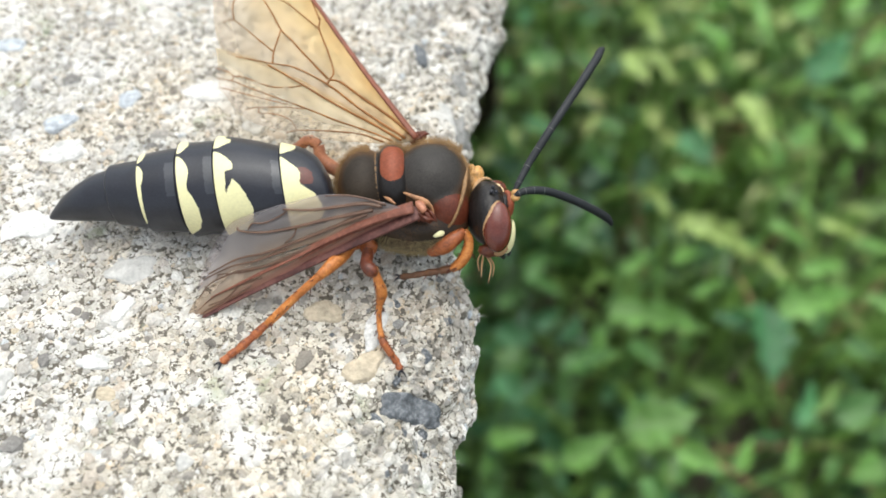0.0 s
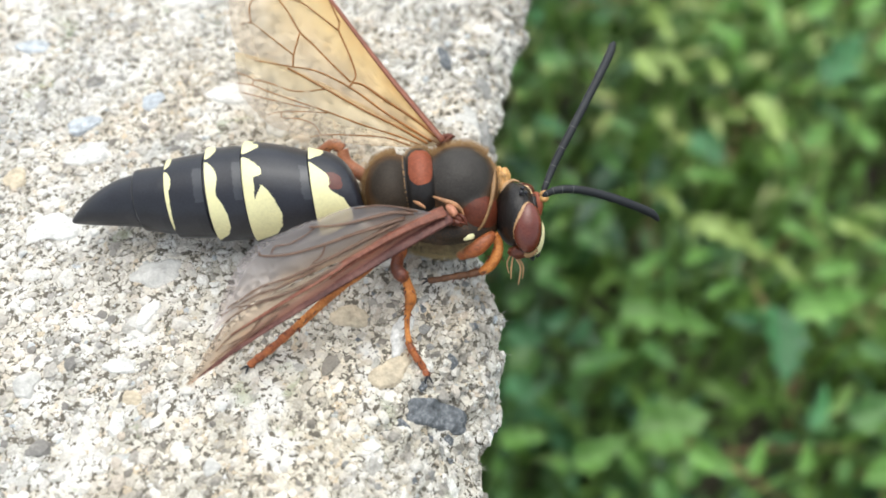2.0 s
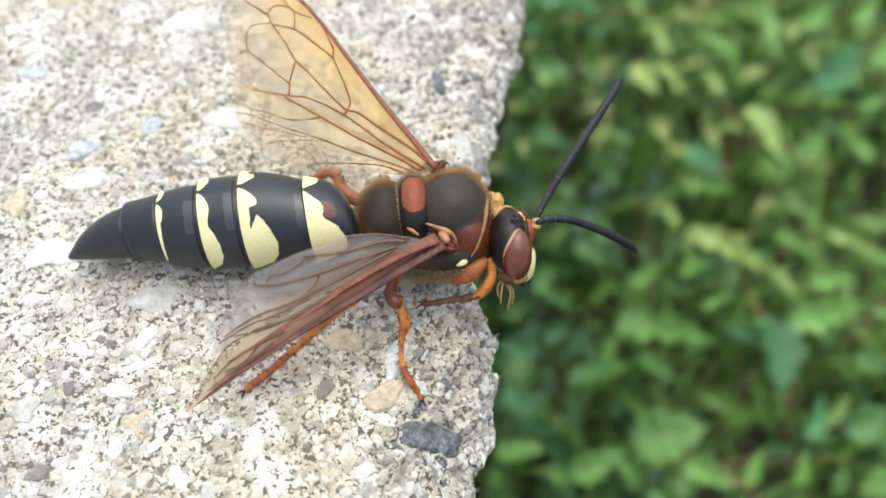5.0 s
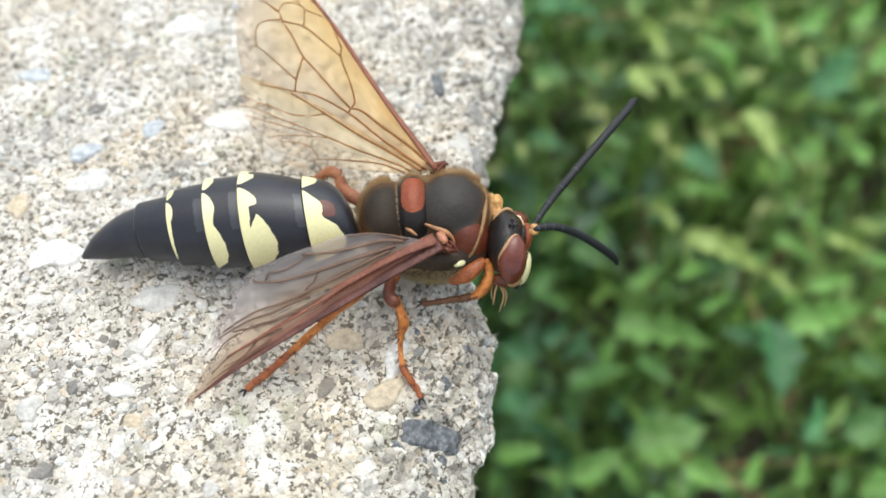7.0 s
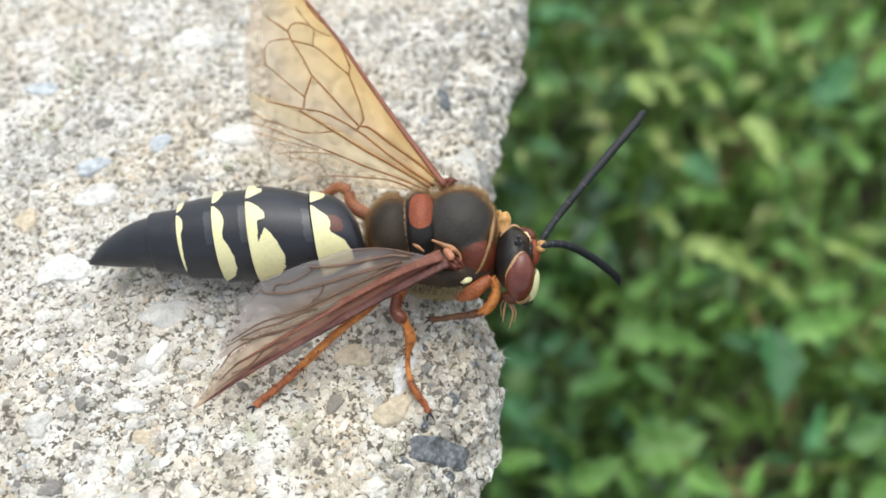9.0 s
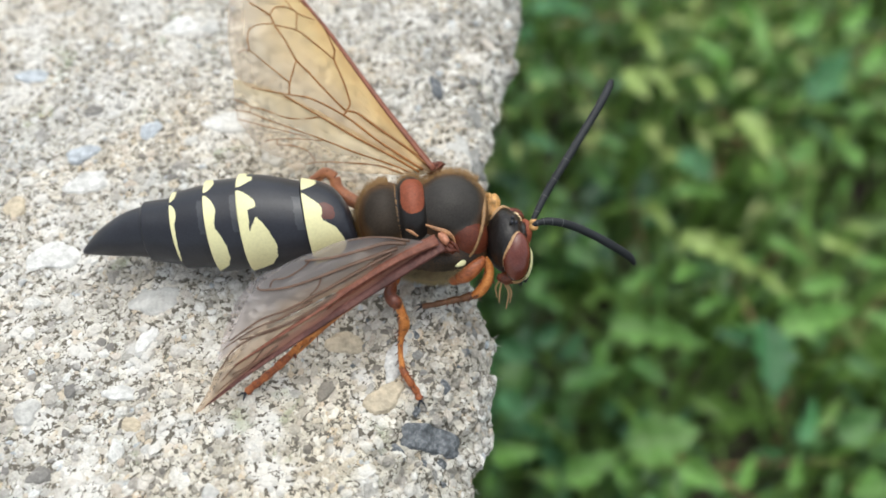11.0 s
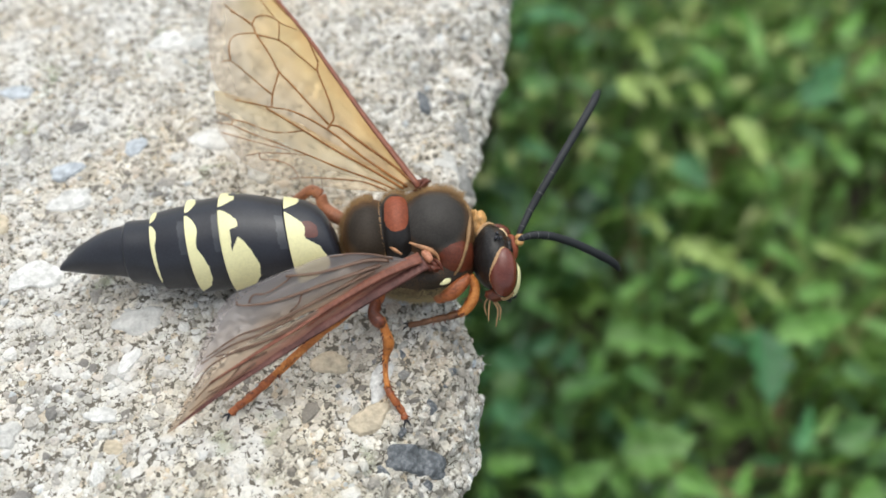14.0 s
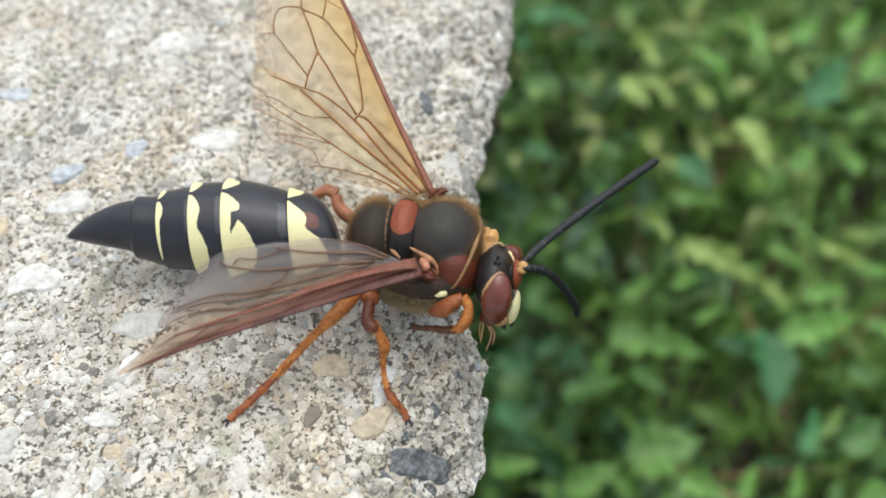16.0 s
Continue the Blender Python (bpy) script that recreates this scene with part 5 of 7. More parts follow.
# gaps between the plants: x, y, radius
BARE = (
    (0.070, 0.239, 0.0118),
    (0.061, 0.273, 0.0086),
    (0.083, 0.226, 0.0075),
    (0.146, 0.206, 0.0124),
    (0.190, 0.222, 0.0093),
    (0.210, 0.220, 0.0115),
    (0.227, 0.224, 0.0099),
    (0.071, 0.278, 0.0068),
    (0.184, 0.243, 0.0065),
    (0.131, 0.265, 0.0067),
    (0.051, 0.180, 0.0071),
    (0.051, 0.143, 0.0067),
    (0.071, 0.114, 0.0059),
    (0.029, 0.088, 0.0071),
    (0.037, 0.074, 0.0064),
    (0.115, 0.103, 0.0082),
    (0.128, 0.093, 0.0071),
    (0.159, 0.114, 0.0084),
    (0.183, 0.110, 0.0059),
    (0.134, 0.325, 0.0059),
    (0.099, 0.330, 0.0073),
    (0.075, 0.330, 0.0079),
    (0.151, 0.151, 0.0047),
    (0.099, 0.189, 0.0066),
    (0.109, 0.071, 0.0046),
    (0.138, 0.074, 0.0051),
    (0.249, 0.311, 0.0065),
    (0.069, 0.145, 0.0046),
)


def bare(x, y, k=1.0):
    w = 1 + 0.35 * float(grain_noise(x, y, 0.012, 41))
    return any((x - a) ** 2 + (y - b) ** 2 < (1.2 * r * k * w) ** 2 for a, b, r in BARE)


def leaf_mesh(name, length, width, point, droop, material, seed, lobes=0):
    """A leaf blade along +x from its stalk, folded at the midrib and drooping; lengths in metres."""
    rng = random.Random(seed)
    n, m = 18, 3
    verts, faces = [], []
    for i in range(n + 1):
        s = i / n
        w = width * math.sin(math.pi * s ** point) ** 0.8 * (1 + 0.12 * lobes * math.sin(s * 24 + seed))
        w = max(w, width * 0.02)
        for j in range(-m, m + 1):
            k = j / m
            verts.append((length * s - 0.1 * length * k * k * s, w * k, length * (0.10 * abs(k) - droop * s * s + 0.03 * math.sin(7 * s + 3 * k + seed))))
    c = 2 * m + 1
    for i in range(n):
        for j in range(c - 1):
            faces.append((i * c + j, i * c + j + 1, (i + 1) * c + j + 1, (i + 1) * c + j))
    me = bpy.data.meshes.new(name)
    me.from_pydata(verts, [], faces)
    me.materials.append(material)
    me.polygons.foreach_set("use_smooth", [True] * len(me.polygons))
    return me


LEAF_MESHES = {c: [leaf_mesh("leaf", 0.036, 0.0075, 0.6, 0.35, LEAVES[c], 1, 0.6), leaf_mesh("leaf", 0.024, 0.0062, 0.68, 0.3, LEAVES[c], 2, 1), leaf_mesh("leaf", 0.045, 0.007, 0.8, 0.35, LEAVES[c], 3)] for c in range(4)}
BROAD_MESHES = {c: [leaf_mesh("leaf", 0.036, 0.0075, 0.6, 0.35, BROAD[c], 1, 2.2), leaf_mesh("leaf", 0.024, 0.0062, 0.68, 0.3, BROAD[c], 2, 1.7), leaf_mesh("leaf", 0.045, 0.007, 0.8, 0.35, BROAD[c], 3, 0.8)] for c in range(4)}


def stalk_mesh():
    bm = bmesh.new()
    tube(bm, [(0, 0, -60, 28), (300, 0, 600, 22), (1000, 0, 1000, 14)], 5, 4)
    me = bpy.data.meshes.new("stalk")
    bm.to_mesh(me)
    bm.free()
    me.materials.append(STEM)
    return me


STALK = stalk_mesh()


def weed(x, y, height, count, colour, shape, size, seed, label, spread=1.0):
    """A low weed: stalks from one root, each with a blade at its end."""
    rng = random.Random(seed)
    root = tagged(new("weed"), label, "weed", "weeds beside the block")
    root.location = (x, y, ground_z(x, y))
    for i in range(count):
        a = 2 * math.pi * (i + rng.uniform(-.35, .35)) / count + seed
        h = height * rng.uniform(0.55, 1.05)
        out = spread * height * rng.uniform(0.15, 0.55)
        if bare(x + math.cos(a) * (out + 0.008), y + math.sin(a) * (out + 0.008)):
            continue
        st = new("stalk", STALK)
        st.parent = root
        st.matrix_basis = Matrix.LocRotScale((0, 0, 0), Euler((0, 0, a)), (out, 0.03, h))
        ob = new("leaf", LEAF_MESHES[colour][shape])
        ob.parent = root
        k = size * rng.uniform(0.65, 1.2)
        ob.matrix_basis = Matrix.LocRotScale((math.cos(a) * out, math.sin(a) * out, h), Euler((rng.uniform(-.7, .7), rng.uniform(-.8, .35), a + rng.uniform(-.8, .8))), (k, k * rng.uniform(.75, 1.1), k))
    return root


def big_leaf(x, y, z, turn, length, half, colour, seed):
    """A weed with one large blade held up on its stem, and a small one lower down."""
    rng = random.Random(seed)
    root = tagged(new("weed"), ("mid-green broad weed leaf on a thin stalk", "bright green weed leaf on a thin stalk", "blue-green broad weed leaf on a thin stalk", "yellow-green weed leaf on a thin stalk")[colour], "weed", "weeds beside the block")
    gz = ground_z(x, y)
    root.location = (x, y, gz)
    h = z - gz
    bm = bmesh.new()
    tube(bm, [(-6, 3, -4, 1.1), (-3, 2, h / MM * .5, .9), (0, 0, h / MM, .6)], 6, 5)
    part("stem", bm, STEM, root)
    shape = 1 if half / length > 0.2 else 0 if half / length > 0.13 else 2
    long, wide = ((0.036, 0.0075), (0.024, 0.0062), (0.045, 0.007))[shape]
    for k, low, extra in ((1.0, 0.0, 0), (0.45, 0.012, rng.choice((-100, 110)))):
        ob = new("leaf", BROAD_MESHES[colour][shape])
        ob.parent = root
        ob.matrix_basis = Matrix.LocRotScale((0, 0, h - low), Euler((radians(rng.uniform(-20, 20)), radians(rng.uniform(-24, -10)), radians(turn + extra))), (k * length / long, k * half / wide, k * length / long))


# leaves that stand out: root x, y, height z, turn, length, half width, colour
for k, (x, y, z, turn, length, half, colour) in enumerate((
    (0.100, 0.151, -0.205, -40, 0.0327, 0.0050, 3),
    (0.064, 0.109, -0.205, -10, 0.0382, 0.0063, 1),
    (0.121, 0.111, -0.205, -93, 0.0349, 0.0084, 2),
    (0.065, 0.063, -0.205, 12, 0.0268, 0.0086, 1),
    (0.045, 0.086, -0.205, 22, 0.0230, 0.0040, 0),
    (0.127, 0.109, -0.205, 15, 0.0359, 0.0059, 1),
    (0.148, 0.240, -0.228, -79, 0.0329, 0.0061, 3),
    (0.097, 0.271, -0.228, -77, 0.0244, 0.0052, 3),
    (0.107, 0.271, -0.228, -63, 0.0244, 0.0040, 3),
    (0.105, 0.306, -0.228, -76, 0.0395, 0.0030, 3),
    (0.183, 0.248, -0.228, 52, 0.0515, 0.0083, 2),
    (0.116, 0.218, -0.228, -65, 0.0226, 0.0067, 2),
    (0.042, 0.225, -0.228, -29, 0.0177, 0.0048, 2),
    (0.165, 0.208, -0.228, 52, 0.0267, 0.0047, 1),
    (0.146, 0.271, -0.228, 111, 0.0322, 0.0040, 1),
    (0.162, 0.320, -0.228, -74, 0.0499, 0.0049, 1),
    (0.093, 0.186, -0.228, -62, 0.0228, 0.0025, 3),
    (0.123, 0.065, -0.205, 55, 0.0227, 0.0031, 2),
    (0.100, 0.049, -0.205, 63, 0.0151, 0.0026, 1),
    (0.081, 0.057, -0.205, -32, 0.0179, 0.0042, 1),
    (0.117, 0.049, -0.205, 68, 0.0145, 0.0022, 1),
    (0.023, 0.084, -0.205, -60, 0.0146, 0.0050, 2),
    (0.018, 0.059, -0.205, 12, 0.0178, 0.0038, 1),
    (0.042, 0.052, -0.205, 21, 0.0212, 0.0047, 1),
    (0.137, 0.067, -0.205, 24, 0.0199, 0.0058, 0),
    (0.149, 0.097, -0.205, -33, 0.0123, 0.0041, 0),
    (0.071, 0.126, -0.205, 35, 0.0179, 0.0030, 1),
    (0.053, 0.147, -0.205, -46, 0.0147, 0.0049, 0),
    (0.045, 0.267, -0.228, -11, 0.0200, 0.0057, 0),
    (0.051, 0.319, -0.228, -7, 0.0365, 0.0067, 2),
    (0.153, 0.150, -0.205, -32, 0.0203, 0.0027, 3),
    (0.133, 0.150, -0.205, -42, 0.0199, 0.0032, 1),
    (0.215, 0.302, -0.228, 41, 0.0276, 0.0042, 1),
    (0.187, 0.297, -0.228, 43, 0.0332, 0.0054, 1),
    (0.107, 0.193, -0.228, -3, 0.0254, 0.0036, 1),
    (0.070, 0.048, -0.205, -77, 0.0148, 0.0037, 0),
    (0.148, 0.053, -0.205, -146, 0.0169, 0.0047, 1),
    (0.022, 0.102, -0.205, -26, 0.0156, 0.0045, 2),
    (0.140, 0.126, -0.205, 15, 0.0196, 0.0039, 1),
    (0.161, 0.116, -0.205, -44, 0.0137, 0.0034, 1),
    (0.123, 0.136, -0.205, -52, 0.0193, 0.0022, 3),
    (0.091, 0.131, -0.205, 28, 0.0166, 0.0022, 1),
    (0.047, 0.175, -0.228, 25, 0.0145, 0.0040, 0),
    (0.034, 0.126, -0.205, -34, 0.0174, 0.0030, 0),
    (0.071, 0.097, -0.205, -46, 0.0153, 0.0033, 0),
    (0.097, 0.116, -0.205, 27, 0.0161, 0.0021, 1),
    (0.174, 0.136, -0.205, 155, 0.0129, 0.0031, 1),
    (0.153, 0.181, -0.228, -40, 0.0190, 0.0030, 1),
    (0.196, 0.208, -0.228, 107, 0.0185, 0.0037, 1),
    (0.167, 0.302, -0.228, 121, 0.0215, 0.0042, 3),
    (0.193, 0.263, -0.228, 132, 0.0166, 0.0040, 3),
    (0.213, 0.244, -0.228, -165, 0.0155, 0.0033, 1),
    (0.136, 0.251, -0.228, 110, 0.0214, 0.0028, 3),
    (0.077, 0.225, -0.228, -29, 0.0144, 0.0038, 0),
    (0.157, 0.198, -0.228, 98, 0.0208, 0.0026, 1),
    (0.190, 0.169, -0.228, 158, 0.0168, 0.0025, 3),
    (0.232, 0.289, -0.228, -127, 0.0316, 0.0041, 1),
    (0.078, 0.259, -0.228, 121, 0.0189, 0.0034, 0),
)):
    big_leaf(x, y, z, turn, length, half, colour, k)

rng = random.Random(31)
for k in range(305):
    x, y = (rng.uniform(0.0, 0.46), rng.uniform(-0.04, 0.62)) if k > 24 else (rng.uniform(-0.004, 0.05), rng.uniform(-0.03, 0.14))
    if bare(x, y, 1.15):
        continue
    near = y < 0.17 + 0.05 * math.sin(x * 20)
    c = rng.choice((0, 2, 0)) if k <= 24 else rng.choice((0, 0, 2, 0, 1, 2)) if near else rng.choice((0, 1, 3, 0, 1, 2, 3, 1))
    weed(x, y, rng.uniform(0.03, 0.065) if near else rng.uniform(0.02, 0.055), rng.randint(5, 8), c, rng.choice((0, 0, 1, 2)) if near else rng.choice((2, 1, 2, 0)), rng.uniform(0.35, 0.75) if near else rng.uniform(0.3, 0.62), k,
         ("mid-green broad-leaved weed in the soil", "bright green leafy weed in the soil", "blue-green broad-leaved weed in the soil", "yellow-green leafy weed in the soil")[c])


def undergrowth():
    """Small leaves too many to count, filling the ground between the weeds."""
    rng = random.Random(77)
    verts, faces, index = [], [], []
    for _ in range(17000):
        x, y = rng.uniform(-0.005, 0.62), rng.uniform(-0.1, 0.85)
        if float(grain_noise(x, y, 0.045, 33)) + 0.5 * float(grain_noise(x, y, 0.02, 34)) < (0.1 if y > 0.17 else -0.06) or bare(x, y, 0.95):
            continue
        z = ground_z(x, y) + 0.04 * rng.random() ** 1.5
        m = Euler((rng.uniform(-.8, .8), rng.uniform(-.8, .5), rng.uniform(0, 6.283))).to_matrix()
        length, width = rng.uniform(0.008, 0.022), rng.uniform(0.002, 0.0055)
        n = len(verts)
        for s, w in ((0, .15), (.35, 1), (.7, .75), (1, .05)):
            for k in (-1, 0, 1):
                q = m @ Vector((length * s, width * w * k, 0.12 * length * abs(k) * w - 0.2 * length * s * s))
                verts.append((x + q.x, y + q.y, z + q.z))
        c = rng.choice((0, 0, 1, 1, 3, 3) if y > 0.17 and x > 0.14 else (0, 0, 0, 1, 2) if y > 0.17 else (0, 0, 2, 1))
        for i in range(3):
            for j in range(2):
                faces.append((n + 3 * i + j, n + 3 * i + j + 1, n + 3 * i + j + 4, n + 3 * i + j + 3))
                index.append(c)
    ob = merged("undergrowth", verts, faces, LEAVES, smooth=True)
    ob.data.polygons.foreach_set("material_index", index)
    tagged(ob, "dense small green leaves covering the soil", "undergrowth", kind="stuff")


undergrowth()


def grass(count, region, seed, material, name, label, tall):
    rng = random.Random(seed)
    verts, faces = [], []
    for _ in range(count):
        x, y = rng.uniform(*region[0]), rng.uniform(*region[1])
        if count > 9000:
            x, y = rng.gauss(0.3, 0.6), rng.gauss(0.35, 0.6)
        if bare(x, y, 1.1):
            continue
        z = ground_z(x, y) - 0.002
        a, h, w = rng.uniform(0, 6.283), rng.uniform(*tall), rng.uniform(0.0009, 0.0024)
        lean = rng.uniform(0.15, 0.8)
        n = len(verts)
        for i in range(5):
            s = i / 4
            o = h * lean * s ** 1.8
            ww = w * (1 - s) ** 0.7 + 0.0001
            px, py, pz = x + math.cos(a) * o, y + math.sin(a) * o, z + h * s * (1 - 0.25 * lean * s)
            verts.append((px - math.sin(a) * ww, py + math.cos(a) * ww, pz))
            verts.append((px + math.sin(a) * ww, py - math.cos(a) * ww, pz))
        for i in range(4):
            faces.append((n + 2 * i, n + 2 * i + 1, n + 2 * i + 3, n + 2 * i + 2))
    tagged(merged(name, verts, faces, material), label, name.replace("_", " "), kind="stuff")


grass(2300, ((0.02, 0.6), (-0.05, 0.8)), 5, GRASS, "grass", "thin green grass among the weeds", (0.04, 0.10))
grass(24000, ((-1.3, 1.9), (-1.3, 2.0)), 6, GRASS, "lawn", "thin green grass further off", (0.03, 0.07))
grass(260, ((0.02, 0.6), (0.07, 0.8)), 7, STRAW, "dry_stalks", "dry brown stalks among the weeds", (0.04, 0.10))


def motions():
    def key(ob, rows):
        walk(ob, [(t, pose(x * MM, y * MM, z * MM, rx, ry, rz)) for t, x, y, z, rx, ry, rz in rows])

    key(WASP, (
        (0, -2.18, 2.51, -0.27, -1.21, 0.93, -0.44),
        (0.5, -2.10, 2.34, -0.08, -1.74, 0.28, -0.65),
        (1, -2.13, 2.28, -0.05, -1.26, 1.20, 0.84),
        (1.5, -2.23, 2.61, -0.33, -1.08, 2.29, 1.82),
        (2, -2.18, 2.65, -0.29, -0.73, 1.59, 1.99),
        (2.5, -2.17, 2.48, -0.13, -1.01, 1.24, 2.21),
        (3, -2.12, 2.64, -0.24, -0.50, 0.87, 2.50),
        (3.5, -2.16, 2.80, -0.38, 0.01, 1.45, 2.62),
        (4, -2.13, 2.71, -0.29, -0.32, 1.29, 2.58),
        (6.5, -1.91, 2.42, -0.00, -0.59, -0.54, -0.06),
        (7, -2.00, 2.50, -0.00, 0.00, 0.00, 0.00),
        (7.5, -2.16, 2.58, -0.06, -0.14, 0.62, -0.58),
        (8, -2.13, 2.60, -0.07, -0.46, 0.39, -0.98),
        (8.5, -2.03, 2.54, -0.03, -0.44, -0.21, -1.18),
        (9, -1.96, 2.38, 0.09, -0.72, -0.71, -1.62),
        (11.5, -2.32, 2.87, -0.10, 0.53, 1.82, 3.26),
        (12, -2.33, 2.95, -0.27, 0.09, 1.78, 2.89),
        (12.5, -2.31, 3.07, -0.26, 0.48, 1.18, 3.02),
        (13, -2.37, 2.94, -0.09, 0.46, 1.52, 3.22),
        (13.5, -2.17, 2.93, -0.06, 0.59, 0.39, 2.78),
        (14, -2.17, 2.79, 0.04, -0.04, 0.36, 1.96),
        (14.5, -2.07, 2.74, 0.05, -0.49, -0.52, 1.11),
        (15, -1.81, 2.21, 0.56, -1.19, -3.39, -4.40),
        (15.5, -1.63, 1.36, 0.78, -3.06, -1.50, -9.26),
        (16, -1.81, 1.46, 0.79, -3.51, -0.82, -10.50),
    ))
    key(HEAD, (
        (0, 5.96, -0.68, 6.00, -1.57, -0.67, 7.35),
        (0.5, 5.96, -0.68, 6.00, -1.26, -2.71, 6.26),
        (1, 5.96, -0.68, 6.00, -4.75, 0.34, 8.27),
        (1.5, 5.96, -0.68, 6.00, -3.79, 0.38, 7.23),
        (2, 5.96, -0.68, 6.00, -4.27, 0.32, 7.07),
        (2.5, 5.96, -0.68, 6.00, -5.77, 0.92, 5.97),
        (3, 5.96, -0.68, 6.00, -5.34, -0.90, 4.17),
        (3.5, 5.96, -0.68, 6.00, -5.61, 0.64, 5.02),
        (4, 5.96, -0.68, 6.00, -6.28, -0.77, 5.46),
        (6.5, 5.96, -0.68, 6.00, 0.27, 0.40, -0.27),
        (7, 5.96, -0.68, 6.00, 0.08, -0.02, -0.12),
        (7.5, 5.96, -0.68, 6.00, -0.10, -1.33, 0.96),
        (8, 5.96, -0.68, 6.00, -0.41, -0.67, 1.87),
        (8.5, 5.96, -0.68, 6.00, 0.31, -1.84, 1.39),
        (9, 5.96, -0.68, 6.00, 1.31, -2.95, 0.81),
        (11.5, 5.96, -0.68, 6.00, 0.51, 1.98, 6.78),
        (12, 5.96, -0.68, 6.00, -1.58, 2.41, 6.64),
        (12.5, 5.96, -0.68, 6.00, -0.51, 1.37, 7.82),
        (13, 5.96, -0.68, 6.00, -1.81, 0.40, 7.89),
        (13.5, 5.96, -0.68, 6.00, -1.04, -0.21, 7.52),
        (14, 5.96, -0.68, 6.00, -1.14, -0.40, 7.73),
        (14.5, 5.96, -0.68, 6.00, -1.02, -0.95, 7.15),
        (15, 5.96, -0.68, 6.00, 6.32, -3.48, -3.96),
        (15.5, 5.96, -0.68, 6.00, 7.70, -7.20, -1.61),
        (16, 5.96, -0.68, 6.00, 6.18, -7.59, 0.72),
    ))
    key(ANT_L, (
        (0, 3.39, -0.70, 1.20, 4.93, -3.49, -1.30),
        (0.5, 3.39, -0.70, 1.20, 3.36, -2.64, 0.05),
        (1, 3.39, -0.70, 1.20, 7.36, -6.29, 1.74),
        (1.5, 3.39, -0.70, 1.20, 7.29, -6.33, 2.01),
        (2, 3.39, -0.70, 1.20, 6.69, -5.80, 1.90),
        (2.5, 3.39, -0.70, 1.20, 8.07, -7.15, 2.62),
        (3, 3.39, -0.70, 1.20, 6.08, -6.02, 3.84),
        (3.5, 3.39, -0.70, 1.20, 7.95, -7.02, 2.65),
        (4, 3.39, -0.70, 1.20, 8.38, -6.84, 1.38),
        (6.5, 3.39, -0.70, 1.20, -1.43, 1.05, 0.13),
        (7, 3.39, -0.70, 1.20, -0.53, 0.42, -0.18),
        (7.5, 3.39, -0.70, 1.20, -0.16, 0.27, -1.05),
        (8, 3.39, -0.70, 1.20, 1.94, -1.09, -2.35),
        (8.5, 3.39, -0.70, 1.20, -0.50, 0.63, -1.54),
        (9, 3.39, -0.70, 1.20, -0.94, 0.83, -0.57),
        (11.5, 3.39, -0.70, 1.20, 5.37, -3.95, -0.85),
        (12, 3.39, -0.70, 1.20, 7.83, -5.56, -1.77),
        (12.5, 3.39, -0.70, 1.20, 5.60, -3.73, -2.04),
        (13, 3.39, -0.70, 1.20, 6.44, -4.23, -2.54),
        (13.5, 3.39, -0.70, 1.20, 4.06, -2.48, -2.26),
        (14, 3.39, -0.70, 1.20, 3.93, -2.45, -2.03),
        (14.5, 3.39, -0.70, 1.20, 3.01, -1.94, -1.29),
        (15, 3.39, -0.70, 1.20, -11.71, 9.04, 0.02),
        (15.5, 3.39, -0.70, 1.20, -12.99, 9.80, -1.07),
        (16, 3.39, -0.70, 1.20, -11.70, 8.48, -3.41),
    ))
    key(ANT_R, (
        (0, 3.30, -1.01, 1.00, -1.70, -7.39, -3.53),
        (0.5, 3.30, -1.01, 1.00, -1.38, -4.43, -2.61),
        (1, 3.30, -1.01, 1.00, -5.28, -18.27, -11.38),
        (1.5, 3.30, -1.01, 1.00, -5.20, -23.86, -11.90),
        (2, 3.30, -1.01, 1.00, -4.66, -22.10, -10.14),
        (2.5, 3.30, -1.01, 1.00, -3.89, -22.83, -8.21),
        (3, 3.30, -1.01, 1.00, -3.53, -20.14, -7.06),
        (3.5, 3.30, -1.01, 1.00, -3.78, -21.97, -8.41),
        (4, 3.30, -1.01, 1.00, -3.64, -18.90, -7.73),
        (6.5, 3.30, -1.01, 1.00, 0.08, -1.02, 1.19),
        (7, 3.30, -1.01, 1.00, -0.24, 0.94, 0.92),
        (7.5, 3.30, -1.01, 1.00, -1.06, 2.36, -0.07),
        (8, 3.30, -1.01, 1.00, -1.19, 1.75, -0.42),
        (8.5, 3.30, -1.01, 1.00, -1.47, 5.08, -0.48),
        (9, 3.30, -1.01, 1.00, -0.84, 7.47, 0.46),
        (11.5, 3.30, -1.01, 1.00, -9.34, -19.53, -14.31),
        (12, 3.30, -1.01, 1.00, -8.55, -21.40, -12.77),
        (12.5, 3.30, -1.01, 1.00, -8.10, -17.66, -12.13),
        (13, 3.30, -1.01, 1.00, -7.55, -16.09, -11.24),
        (13.5, 3.30, -1.01, 1.00, -6.94, -13.01, -10.18),
        (14, 3.30, -1.01, 1.00, -6.00, -9.87, -8.51),
        (14.5, 3.30, -1.01, 1.00, -4.42, -7.58, -5.88),
        (15, 3.30, -1.01, 1.00, 2.56, 28.24, 5.10),
        (15.5, 3.30, -1.01, 1.00, -0.14, 30.08, 2.93),
        (16, 3.30, -1.01, 1.00, 1.56, 29.49, 4.42),
    ))
